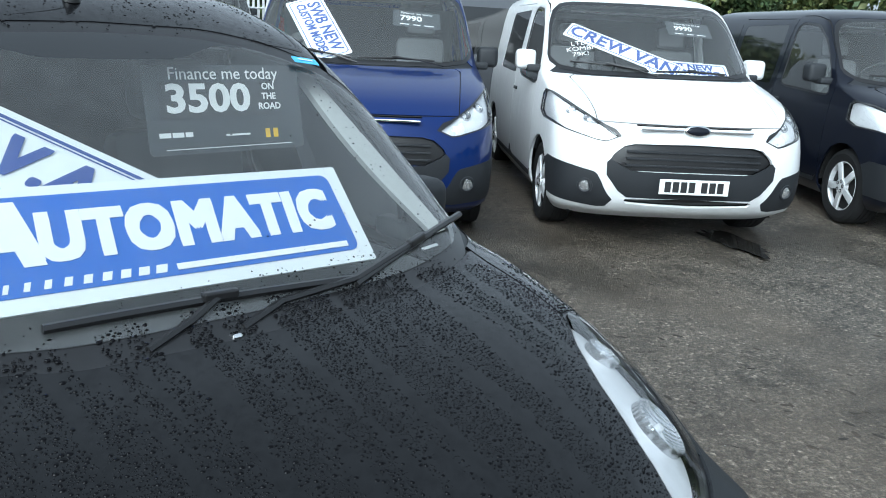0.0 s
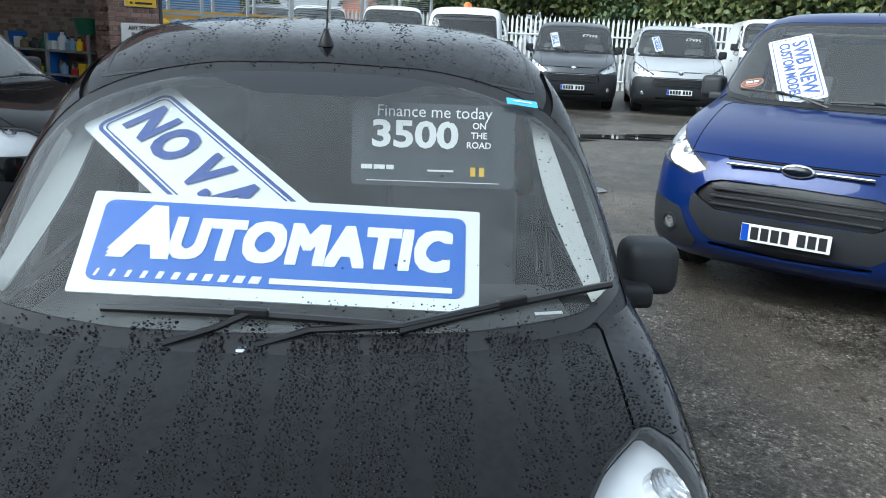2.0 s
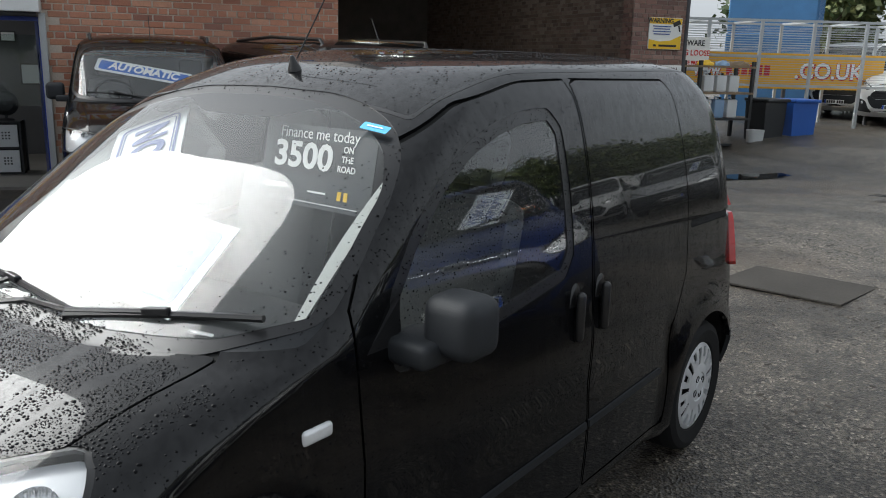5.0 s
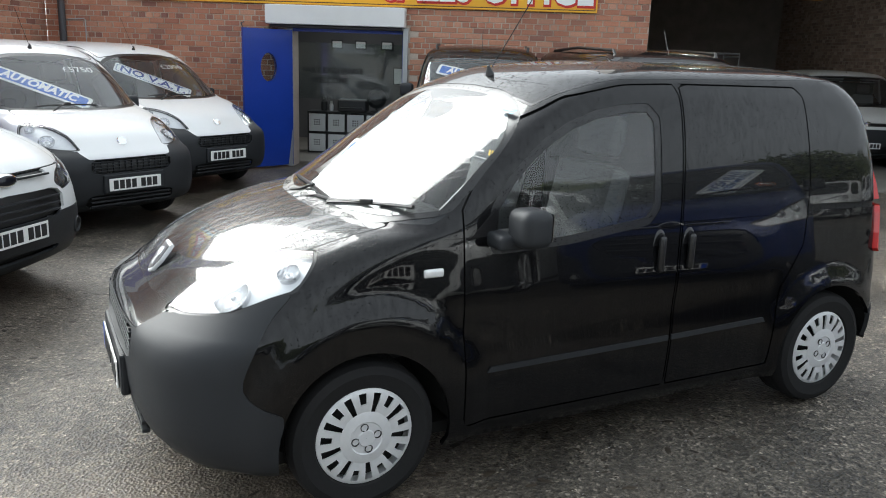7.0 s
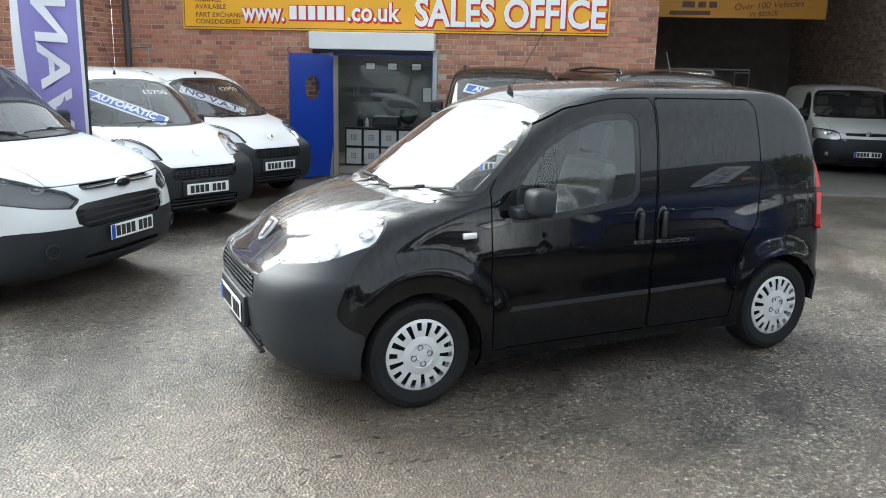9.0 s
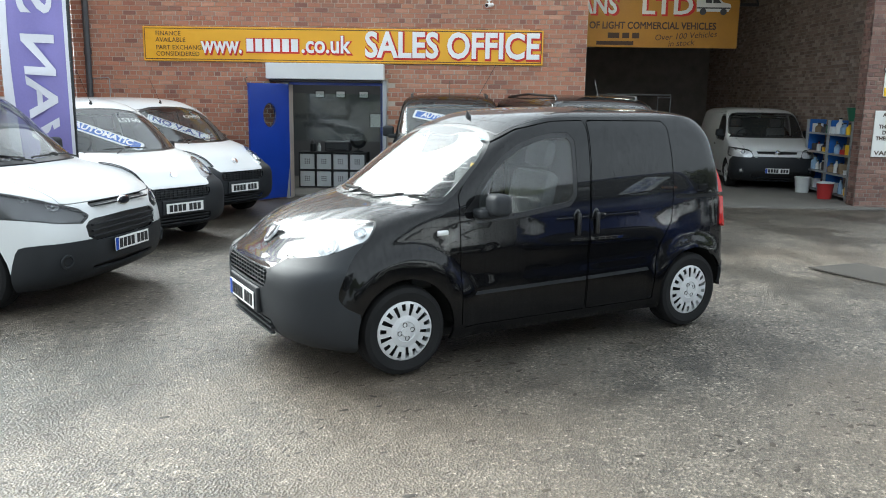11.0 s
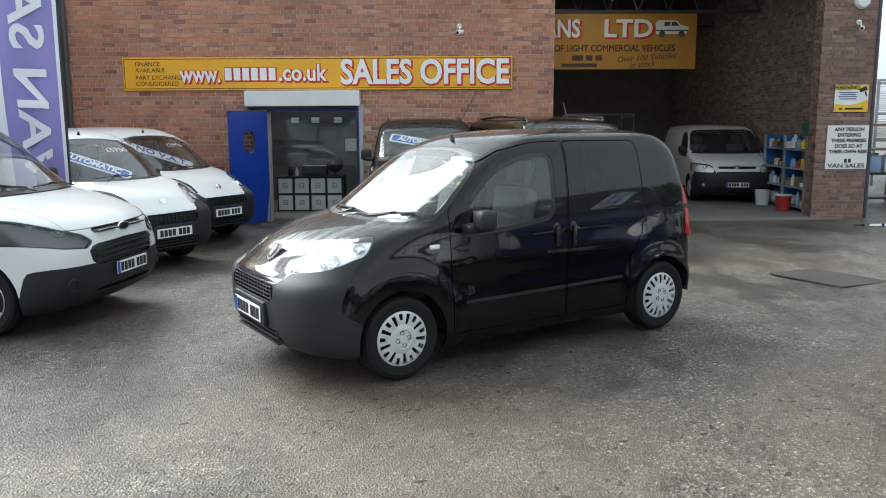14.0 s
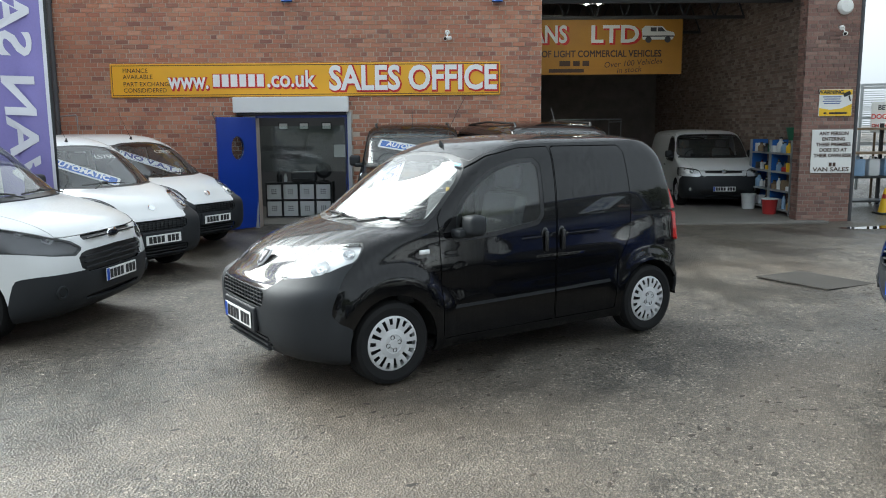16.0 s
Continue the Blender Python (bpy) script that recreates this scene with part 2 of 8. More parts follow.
M = {
    "asphalt": asphalt_material(),
    "asphalt_new": plain("worn_cast_iron", (0.055, 0.051, 0.046), 0.8, 0.0, 0.15, vary=0.3, bump=0.4),
    "brick": brick_material("red_brick", [(0.37, 0.150, 0.098), (0.52, 0.235, 0.145), (0.44, 0.180, 0.110), (0.60, 0.315, 0.205), (0.25, 0.110, 0.082), (0.53, 0.250, 0.150), (0.40, 0.165, 0.100)]),
    "brick_dark": brick_material("sooty_brick", [(0.20, 0.11, 0.09), (0.30, 0.165, 0.13), (0.16, 0.095, 0.082), (0.38, 0.24, 0.195), (0.23, 0.13, 0.105)], 0.4),
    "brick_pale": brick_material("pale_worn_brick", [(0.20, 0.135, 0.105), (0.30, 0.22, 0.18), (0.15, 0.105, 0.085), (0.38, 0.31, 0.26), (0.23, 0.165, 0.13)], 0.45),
    "mortar": plain("mortar", (0.50, 0.43, 0.36), 0.9, vary=0.25, bump=0.4),
    "mortar_dark": plain("dirty_mortar", (0.26, 0.22, 0.19), 0.9, vary=0.3, bump=0.4),
    "inner_wall": plain("painted_sooty_wall", (0.20, 0.18, 0.165), 0.9, vary=0.35, bump=0.3),
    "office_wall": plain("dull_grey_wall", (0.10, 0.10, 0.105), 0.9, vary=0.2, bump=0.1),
    "concrete": plain("stained_concrete", (0.16, 0.15, 0.135), 0.7, vary=0.25, bump=0.4),
    "steel_dark": plain("grimy_steel", (0.08, 0.08, 0.085), 0.6, 0.4, vary=0.2),
    "galv": plain("galvanised_steel", (0.42, 0.44, 0.45), 0.5, 0.6, vary=0.15),
    "badge_metal": plain("bright_badge_metal", (0.80, 0.81, 0.82), 0.25, 0.4, vary=0.05),
    "debris": leaf_material("dark_leaf_litter", (0.018, 0.014, 0.010), (0.055, 0.042, 0.028)),
    "grit": leaf_material("pale_loose_grit", (0.16, 0.15, 0.14), (0.42, 0.40, 0.37)),
    "white_paint": plain("white_gloss_metal", (0.72, 0.73, 0.72), 0.4, vary=0.05),
    "blue_door": plain("blue_gloss_paint", (0.012, 0.045, 0.32), 0.3, vary=0.15, coat=0.3),
    "sign_yellow": plain("yellow_sign_board", (0.82, 0.42, 0.02), 0.45, vary=0.05),
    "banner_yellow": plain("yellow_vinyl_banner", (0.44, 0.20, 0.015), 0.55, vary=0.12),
    "sign_white": plain("white_sign_board", (0.78, 0.78, 0.75), 0.5, vary=0.05),
    "red_ink": plain("red_lettering", (0.55, 0.015, 0.012), 0.5, vary=0.04),
    "black_ink": plain("black_lettering", (0.015, 0.015, 0.016), 0.5, vary=0.04),
    "white_ink": plain("white_lettering", (0.85, 0.85, 0.84), 0.5, vary=0.03),
    "brown_ink": plain("dark_brown_lettering", (0.06, 0.03, 0.015), 0.6, vary=0.1),
    "card_blue": plain("blue_printed_card", (0.008, 0.115, 0.50), 0.45, vary=0.05),
    "card_white": plain("white_card", (0.80, 0.82, 0.82), 0.5, vary=0.03),
    "card_black": plain("black_card", (0.045, 0.050, 0.055), 0.5, vary=0.1),
    "navy_ink": plain("navy_lettering", (0.03, 0.07, 0.28), 0.5, vary=0.05),
    "purple": plain("purple_flag_cloth", (0.24, 0.21, 0.50), 0.7, vary=0.1, bump=0.1),
    "pale_cloth": plain("white_flag_cloth", (0.72, 0.72, 0.78), 0.7, vary=0.05),
    "paint_black": paint("black_metallic_lacquer", (0.0020, 0.0021, 0.0027), 0.25, 0.0, 0.012),
    "paint_blue": paint("deep_blue_metallic_lacquer", (0.003, 0.017, 0.100), 0.28, 0.2, 0.03),
    "paint_white": paint("white_lacquer", (0.70, 0.71, 0.71), 0.3, 0.0, 0.08),
    "paint_navy": paint("navy_lacquer", (0.0035, 0.005, 0.011), 0.28, 0.0, 0.02),
    "paint_grey": paint("grey_metallic_lacquer", (0.10, 0.105, 0.115), 0.3, 0.4, 0.08),
    "paint_silver": paint("silver_lacquer", (0.52, 0.53, 0.54), 0.3, 0.4, 0.08),
    "plastic": plain("dark_textured_plastic", (0.018, 0.020, 0.023), 0.55, spec=0.35, vary=0.2, grain=300, bump=0.15),
    "plastic_gloss": plain("black_plastic", (0.012, 0.012, 0.013), 0.3, vary=0.2),
    "rubber": plain("tyre_rubber", (0.010, 0.010, 0.0105), 0.8, spec=0.3, vary=0.25, bump=0.2),
    "alloy": plain("silver_wheel_paint", (0.62, 0.63, 0.64), 0.4, 0.25, vary=0.08),
    "chrome": plain("chrome", (0.85, 0.86, 0.87), 0.08, 1.0, vary=0.03),
    "lens": clear_glass("lamp_lens", (0.97, 0.98, 0.99), 0.02, 0.04, 0.0, 0.9),
    "reflector": plain("lamp_reflector", (0.80, 0.81, 0.82), 0.26, 0.25, vary=0.12, grain=25, bump=0.2),
    "lamp_dark": plain("smoked_lamp_housing", (0.10, 0.10, 0.105), 0.25, 0.4, vary=0.2),
    "lamp_bowl": fluted("polished_lamp_bowl", (0.74, 0.75, 0.76)),
    "red_lens": plain("red_lamp_lens", (0.50, 0.012, 0.010), 0.15, vary=0.2, coat=0.6),
    "amber": plain("amber_lens", (0.75, 0.20, 0.02), 0.2, vary=0.1, coat=0.6),
    # high film and dirt values: misted glass plus reflected sky painted as haze
    "screen": clear_glass("windscreen_glass", (0.94, 0.97, 0.96), 0.0, 0.095, 0.040, 1.15),
    "tint": clear_glass("door_glass", (0.90, 0.94, 0.93), 0.0, 0.03, 0.004, 1.5),
    "dark_glass": plain("black_tinted_glass", (0.006, 0.007, 0.008), 0.04, spec=0.9, vary=0.1),
    "window": clear_glass("window_glass", (0.85, 0.9, 0.9), 0.0, 0.03, 0.0, 1.0),
    # near-black: shade in gaps, wheel slots and undersides is put into this colour
    "seam": plain("gap_shade_black", (0.006, 0.006, 0.006), 0.8),
    "cabin": plain("dark_grey_trim", (0.042, 0.043, 0.046), 0.75, vary=0.25, bump=0.04),
    "seat_cloth": plain("grey_seat_cloth", (0.105, 0.108, 0.112), 0.9, vary=0.25, grain=180, bump=0.1),
    "trim_pale": plain("pale_grey_trim", (0.42, 0.43, 0.42), 0.8, vary=0.08, bump=0.2),
    "plate": plain("white_reflective_plate", (0.80, 0.80, 0.78), 0.35, vary=0.05),
    "eu_blue": plain("blue_plate_band", (0.01, 0.07, 0.45), 0.4),
    "tape": plain("pale_blue_sticker", (0.10, 0.45, 0.75), 0.4, vary=0.15),
    "timber": plain("weathered_timber", (0.22, 0.16, 0.10), 0.8, vary=0.3, bump=0.3),
    "orange": plain("orange_plastic", (0.80, 0.18, 0.02), 0.4),
    "cone_yellow": plain("yellow_plastic", (0.80, 0.50, 0.02), 0.5),
    "bin_blue": plain("blue_plastic", (0.02, 0.10, 0.40), 0.5),
    "bin_black": plain("black_bin_plastic", (0.02, 0.022, 0.024), 0.5),
    "can_white": plain("translucent_white_plastic", (0.66, 0.68, 0.68), 0.4),
    "can_blue": plain("pale_blue_plastic", (0.25, 0.38, 0.55), 0.4),
    "green": plain("green_plastic", (0.02, 0.13, 0.07), 0.5),
    "red_plastic": plain("red_plastic", (0.40, 0.03, 0.03), 0.4),
    "shelf_blue": plain("blue_shelf_steel", (0.02, 0.12, 0.42), 0.5),
    "container": plain("blue_container_steel", (0.05, 0.16, 0.34), 0.6, vary=0.2),
    "fence": plain("pale_palisade_steel", (0.55, 0.57, 0.58), 0.5, 0.2, vary=0.1),
    "bark": plain("bark", (0.09, 0.07, 0.05), 0.9, vary=0.3, bump=0.5),
    "leaf": leaf_material("autumn_green_leaves", (0.035, 0.065, 0.018), (0.12, 0.13, 0.035)),
    "leaf_dark": leaf_material("dark_green_leaves", (0.02, 0.045, 0.015), (0.06, 0.085, 0.025)),
    "roof_tile": plain("grey_roof_tiles", (0.11, 0.11, 0.115), 0.7, vary=0.2),
    "house_brick": plain("orange_house_brick", (0.45, 0.17, 0.09), 0.8, vary=0.1),
}


def water_material():
    m, n, l, p = nodes_of("rain_water")
    # opaque near-black, weak gloss: the clear beads' dark reflections are put into the colour
    p.inputs["Base Color"].default_value = (0.003, 0.003, 0.004, 1)
    p.inputs["Specular IOR Level"].default_value = 0.22
    p.inputs["IOR"].default_value = 1.33
    p.inputs["Roughness"].default_value = 0.0
    return m


M["water"] = water_material()


# ---- mesh tools ----
def mesh_of(bm, mats, smooth=False, angle=None):
    me = bpy.data.meshes.new("mesh")
    bmesh.ops.recalc_face_normals(bm, faces=bm.faces)
    bm.to_mesh(me)
    bm.free()
    for m in mats if isinstance(mats, (list, tuple)) else (mats,):
        me.materials.append(m)
    if smooth:
        me.polygons.foreach_set("use_smooth", [True] * len(me.polygons))
        if angle:
            me.set_sharp_from_angle(angle=radians(angle))
    return me


def part(name, bm, material, parent=None, label="", smooth=False, angle=35, at=None):
    ob = new(name, mesh_of(bm, material, smooth, angle) if isinstance(bm, bmesh.types.BMesh) else bm)
    if parent is not None:
        ob.parent = parent
    if at is not None:
        ob.matrix_basis = at
    if label:
        ob["label"] = label
    return ob


def thing(name, m, label, category, group="", kind=""):
    ob = new(name)
    ob.empty_display_size = 0.2
    ob.matrix_basis = m
    return tagged(ob, label, category, group, kind)


def solid(name, bm, material, label, category, group="", kind="", smooth=False, at=None):
    return tagged(part(name, bm, material, None, "", smooth, 35, at), label, category, group, kind)


def add_box(bm, x0, y0, z0, x1, y1, z1, bevel=0.0, m=None, seg=2):
    r = bmesh.ops.create_cube(bm, size=1)
    v = r["verts"]
    bmesh.ops.scale(bm, vec=(x1 - x0, y1 - y0, z1 - z0), verts=v)
    bmesh.ops.translate(bm, vec=((x0 + x1) / 2, (y0 + y1) / 2, (z0 + z1) / 2), verts=v)
    if bevel:
        es = list({e for a in v for e in a.link_edges})
        g = bmesh.ops.bevel(bm, geom=es, offset=bevel, segments=seg, affect="EDGES", profile=0.5)
        v = list({q for f in g["faces"] for q in f.verts} | {q for q in v if q.is_valid})
    if m is not None:
        bmesh.ops.transform(bm, matrix=m, verts=v)
    return v


def box(x0, y0, z0, x1, y1, z1, bevel=0.0, m=None, seg=2):
    bm = bmesh.new()
    add_box(bm, x0, y0, z0, x1, y1, z1, bevel, m, seg)
    return bm


def add_tube(bm, a, b, r0, r1=None, seg=12, caps=True):
    a, b = Vector(a), Vector(b)
    r1 = r0 if r1 is None else r1
    g = bmesh.ops.create_cone(bm, cap_ends=caps, segments=seg, radius1=r0, radius2=r1, depth=(b - a).length)
    q = (b - a).to_track_quat("Z", "Y").to_matrix().to_4x4()
    bmesh.ops.transform(bm, matrix=Matrix.Translation((a + b) / 2) @ q, verts=g["verts"])


def tube(a, b, r0, r1=None, seg=12):
    bm = bmesh.new()
    add_tube(bm, a, b, r0, r1, seg)
    return bm


def pipe(points, r, seg=8):
    """A round bar along a line of points."""
    bm = bmesh.new()
    pts = [Vector(p) for p in points]
    rings = []
    for i, p in enumerate(pts):
        d = (pts[min(i + 1, len(pts) - 1)] - pts[max(i - 1, 0)]).normalized()
        q = d.to_track_quat("Z", "Y").to_matrix()
        rings.append([bm.verts.new(p + q @ Vector((r * math.cos(2 * math.pi * k / seg), r * math.sin(2 * math.pi * k / seg), 0))) for k in range(seg)])
    for a, b in zip(rings, rings[1:]):
        for k in range(seg):
            bm.faces.new((a[k], a[(k + 1) % seg], b[(k + 1) % seg], b[k]))
    bm.faces.new(rings[0][::-1])
    bm.faces.new(rings[-1])
    return bm


def turned(profile, seg=32, axis="Y", caps=False):
    """A body of revolution from (radius, along) pairs."""
    bm = bmesh.new()
    rows = []
    for r, a in profile:
        row = []
        for k in range(seg):
            t = 2 * math.pi * k / seg
            c, s = r * math.cos(t), r * math.sin(t)
            row.append(bm.verts.new((c, a, s) if axis == "Y" else (c, s, a)))
        rows.append(row)
    for a, b in zip(rows, rows[1:]):
        for k in range(seg):
            bm.faces.new((a[k], a[(k + 1) % seg], b[(k + 1) % seg], b[k]))
    for row in (rows[0], rows[-1]) if caps else ():
        if (row[0].co - row[seg // 2].co).length > 1e-4:
            bm.faces.new(row)
    bmesh.ops.remove_doubles(bm, verts=bm.verts, dist=1e-5)
    return bm


def slab(poly, depth, plane="XZ", bevel=0.0):
    """A flat plate with the outline poly; it is as thick as depth, along y (XZ), z (XY) or x (YZ)."""
    bm = bmesh.new()
    put = {"XZ": lambda a, b, d: (a, d, b), "XY": lambda a, b, d: (a, b, d), "YZ": lambda a, b, d: (d, a, b)}[plane]
    lo, hi = [bm.verts.new(put(a, b, 0)) for a, b in poly], [bm.verts.new(put(a, b, depth)) for a, b in poly]
    bm.faces.new(lo[::-1])
    bm.faces.new(hi)
    for i in range(len(poly)):
        j = (i + 1) % len(poly)
        bm.faces.new((lo[i], lo[j], hi[j], hi[i]))
    if bevel:
        es = [e for e in bm.edges if e.verts[0] in hi and e.verts[1] in hi]
        bmesh.ops.bevel(bm, geom=es, offset=bevel, segments=2, affect="EDGES")
    return bm


def rounded(w, h, r, k=5):
    """The outline of a w by h rectangle about the origin, with round corners."""
    pts = []
    for cx, cy, a in ((w / 2 - r, h / 2 - r, 0), (-w / 2 + r, h / 2 - r, 90), (-w / 2 + r, -h / 2 + r, 180), (w / 2 - r, -h / 2 + r, 270)):
        pts += [(cx + r * math.cos(radians(a + 90 * i / k)), cy + r * math.sin(radians(a + 90 * i / k))) for i in range(k + 1)]
    return pts


def words(text, size, depth=0.004, align="CENTER", bold=0.0, shear=0.0, spacing=1.0, width=None, heavy=0.0):
    """Lettering in the built-in font as a mesh in the XZ plane, facing -y, cap height about 0.7 of size."""
    cu = bpy.data.curves.new("lettering", "FONT")
    cu.body, cu.size, cu.extrude, cu.align_x, cu.align_y = text, size, depth / 2, align, "CENTER"
    cu.offset, cu.shear, cu.space_character, cu.resolution_u = bold, shear, spacing, 3
    ob = bpy.data.objects.new("lettering", cu)
    scene.collection.objects.link(ob)
    me = bpy.data.meshes.new_from_object(ob)
    bpy.data.objects.remove(ob)
    bpy.data.curves.remove(cu)
    if width:
        xs = [v.co.x for v in me.vertices]
        k = width / (max(xs) - min(xs))
        me.transform(Matrix.Diagonal((k, 1, 1, 1)))
    if heavy:
        bm = bmesh.new()
        for k, (dx, dy) in enumerate((a, b) for a in (-1, 0, 1) for b in (-1, 0, 1)):
            c = me.copy()
            c.transform(Matrix.Translation((dx * heavy, dy * heavy, 0.00006 * k)))
            bm.from_mesh(c)
            bpy.data.meshes.remove(c)
        bm.to_mesh(me)
        bm.free()
    me.transform(Matrix.Rotation(radians(90), 4, "X"))
    return me


def lettering(name, text, size, material, parent, at, label="", **kw):
    me = words(text, size, **kw)
    me.materials.append(material)
    return part(name, me, None, parent, label, at=at)


def bars(widths, h, gap, material, parent, at, name="bar", depth=0.003):
    """A line of plain bars about the origin in the XZ plane."""
    total = sum(widths) + gap * (len(widths) - 1)
    x, out = -total / 2, []
    for w in widths:
        out.append(part(name, box(x, -depth, -h / 2, x + w, 0, h / 2), material, parent, at=at))
        x += w + gap
    return out


# ---- vehicle shells ----
def smooth_table(xs, ys, x):
    """Monotone cubic interpolation."""
    xs, ys = np.asarray(xs, float), np.asarray(ys, float)
    h, d = np.diff(xs), np.diff(ys) / np.diff(xs)
    m = np.zeros(len(xs))
    m[0], m[-1] = d[0], d[-1]
    for i in range(1, len(xs) - 1):
        if d[i - 1] * d[i] > 0:
            w1, w2 = 2 * h[i] + h[i - 1], h[i] + 2 * h[i - 1]
            m[i] = (w1 + w2) / (w1 / d[i - 1] + w2 / d[i])
    k = np.clip(np.searchsorted(xs, x) - 1, 0, len(xs) - 2)
    t = (x - xs[k]) / h[k]
    return (1 + 2 * t) * (1 - t) ** 2 * ys[k] + t * (1 - t) ** 2 * h[k] * m[k] + t * t * (3 - 2 * t) * ys[k + 1] + t * t * (t - 1) * h[k] * m[k + 1]


def outline(poly, a, b, r=0.0):
    """Signed distance from the points (a, b) to a polygon, negative inside, its corners rounded by r."""
    p = np.stack([a, b], -1)
    q = np.asarray(poly, float)
    d = np.full(len(a), 1e9)
    inside = np.zeros(len(a), bool)
    for i in range(len(q)):
        s, e = q[i], q[(i + 1) % len(q)]
        ev, pv = e - s, p - s
        t = np.clip((pv @ ev) / (ev @ ev), 0, 1)
        d = np.minimum(d, np.linalg.norm(pv - t[:, None] * ev, axis=1))
        if s[1] != e[1]:
            c = (s[1] > p[:, 1]) != (e[1] > p[:, 1])
            inside ^= c & (p[:, 0] < (e[0] - s[0]) * (p[:, 1] - s[1]) / (e[1] - s[1]) + s[0])
    return np.where(inside, -d, d) - r


class Shell:
    """A body surface in level outlines from sill to roof, which can be cut along any line into panels.
    Rows of the table: height, front x, front corner length, its squareness, half width, rear x, rear corner length, its squareness."""

    def __init__(self, table, rows=60, front=22, side=44, rear=12, bulge=None):
        t = np.array(table, float)
        z = np.linspace(t[0, 0], t[-1, 0], 1500)
        col = [smooth_table(t[:, 0], t[:, k], z) for k in range(1, 8)]
        run = np.cumsum(np.r_[0, np.sqrt(np.diff(z) ** 2 + 0.6 * np.diff(col[0]) ** 2 + np.diff(col[3]) ** 2 + 0.3 * np.diff(col[4]) ** 2)])
        pick = np.interp(np.linspace(0, run[-1], rows), run, np.arange(len(z)))
        at = lambda c: np.interp(pick, np.arange(len(z)), c)  # noqa: E731
        z, (xf, af, nf, w, xr, ar, nr) = at(z), [at(c) for c in col]
        th = np.linspace(0, math.pi / 2, front + 1)
        half = []
        for i in range(rows):
            c, s = np.cos(th), np.sin(th)
            fx, fy = xf[i] + af[i] * (1 - c ** (2 / nf[i])), w[i] * s ** (2 / nf[i])
            ph = np.linspace(math.pi / 2, 0, rear + 1)
            rx, ry = xr[i] - ar[i] * (1 - np.cos(ph) ** (2 / nr[i])), w[i] * np.sin(ph) ** (2 / nr[i])
            sx = np.linspace(fx[-1], rx[0], side + 1)[1:-1]
            half.append(np.stack([np.r_[fx, sx, rx], np.r_[fy, np.full(len(sx), w[i]), ry]], 1))
        n = len(half[0])
        pts = []
        for i in range(rows):
            ring = np.vstack([half[i], half[i][-2:0:-1] * (1, -1)])
            pts.append(np.c_[ring, np.full(len(ring), z[i])])
        m = len(pts[0])
        V = np.vstack(pts)
        if bulge is not None:
            V = bulge(V)
        self.V = [tuple(v) for v in V]
        self.F = [[i * m + k, (i + 1) * m + k, (i + 1) * m + (k + 1) % m, i * m + (k + 1) % m] for i in range(rows - 1) for k in range(m)]
        self.F.append([(rows - 1) * m + k for k in range(m)][::-1])
        self.tag = ["body"] * len(self.F)

    def cut(self, f, tag, only=("body",)):
        """Cut along f = 0, and give what lies where f < 0 the tag."""
        V = np.array(self.V)
        val = f(V)
        val = np.where(np.abs(val) < 1e-5, 1e-5, val)
        val = list(val)
        made, F, T = {}, [], []
        for face, old in zip(self.F, self.tag):
            sgn = [val[i] < 0 for i in face]
            if old not in only or not any(sgn):
                F.append(face), T.append(old)
                continue
            if all(sgn):
                F.append(face), T.append(tag)
                continue
            inn, out = [], []
            for k, i in enumerate(face):
                j = face[(k + 1) % len(face)]
                (inn if val[i] < 0 else out).append(i)
                if (val[i] < 0) != (val[j] < 0):
                    key = (min(i, j), max(i, j))
                    if key not in made:
                        t = val[i] / (val[i] - val[j])
                        made[key] = len(self.V)
                        self.V.append(tuple(np.array(self.V[i]) * (1 - t) + np.array(self.V[j]) * t))
                    inn.append(made[key]), out.append(made[key])
            if len(inn) > 2:
                F.append(inn), T.append(tag)
            if len(out) > 2:
                F.append(out), T.append(old)
        self.F, self.tag = F, T

    def normals(self):
        V = np.array(self.V)
        N = np.zeros_like(V)
        for f in self.F:
            a, b, c = V[f[0]], V[f[1]], V[f[2]]
            k = np.cross(b - a, c - a)
            if len(f) > 3:
                k = k + np.cross(c - a, V[f[3]] - a)
            for i in f:
                N[i] += k
        return N / np.maximum(np.linalg.norm(N, axis=1, keepdims=True), 1e-12)

    def settle(self):
        self.N = self.normals()
        self.A = np.array(self.V)

    def piece(self, tag, out=0.0, thick=0.0, keep=None):
        """The faces of a tag as a bmesh, moved out along the surface's normals, and as thick inwards as given."""
        faces = [f for f, t in zip(self.F, self.tag) if t == tag and (keep is None or keep(self.A[f].mean(0)))]
        bm = bmesh.new()
        if not faces:
            return bm
        used = sorted({i for f in faces for i in f})
        P = self.A[used] + out * self.N[used]
        idx = {i: bm.verts.new(p) for i, p in zip(used, P)}
        edges = {}
        for f in faces:
            try:
                bm.faces.new([idx[i] for i in f])
            except ValueError:
                continue
            for k, i in enumerate(f):
                j = f[(k + 1) % len(f)]
                edges[(i, j)] = True
        if thick:
            low = {i: bm.verts.new(self.A[i] + (out - thick) * self.N[i]) for i in used}
            for i, j in edges:
                if (j, i) not in edges:
                    try:
                        bm.faces.new((idx[i], low[i], low[j], idx[j]))
                    except ValueError:
                        pass
        return bm

    def mirror_side(self, sign):
        return lambda c: c[1] * sign > 0


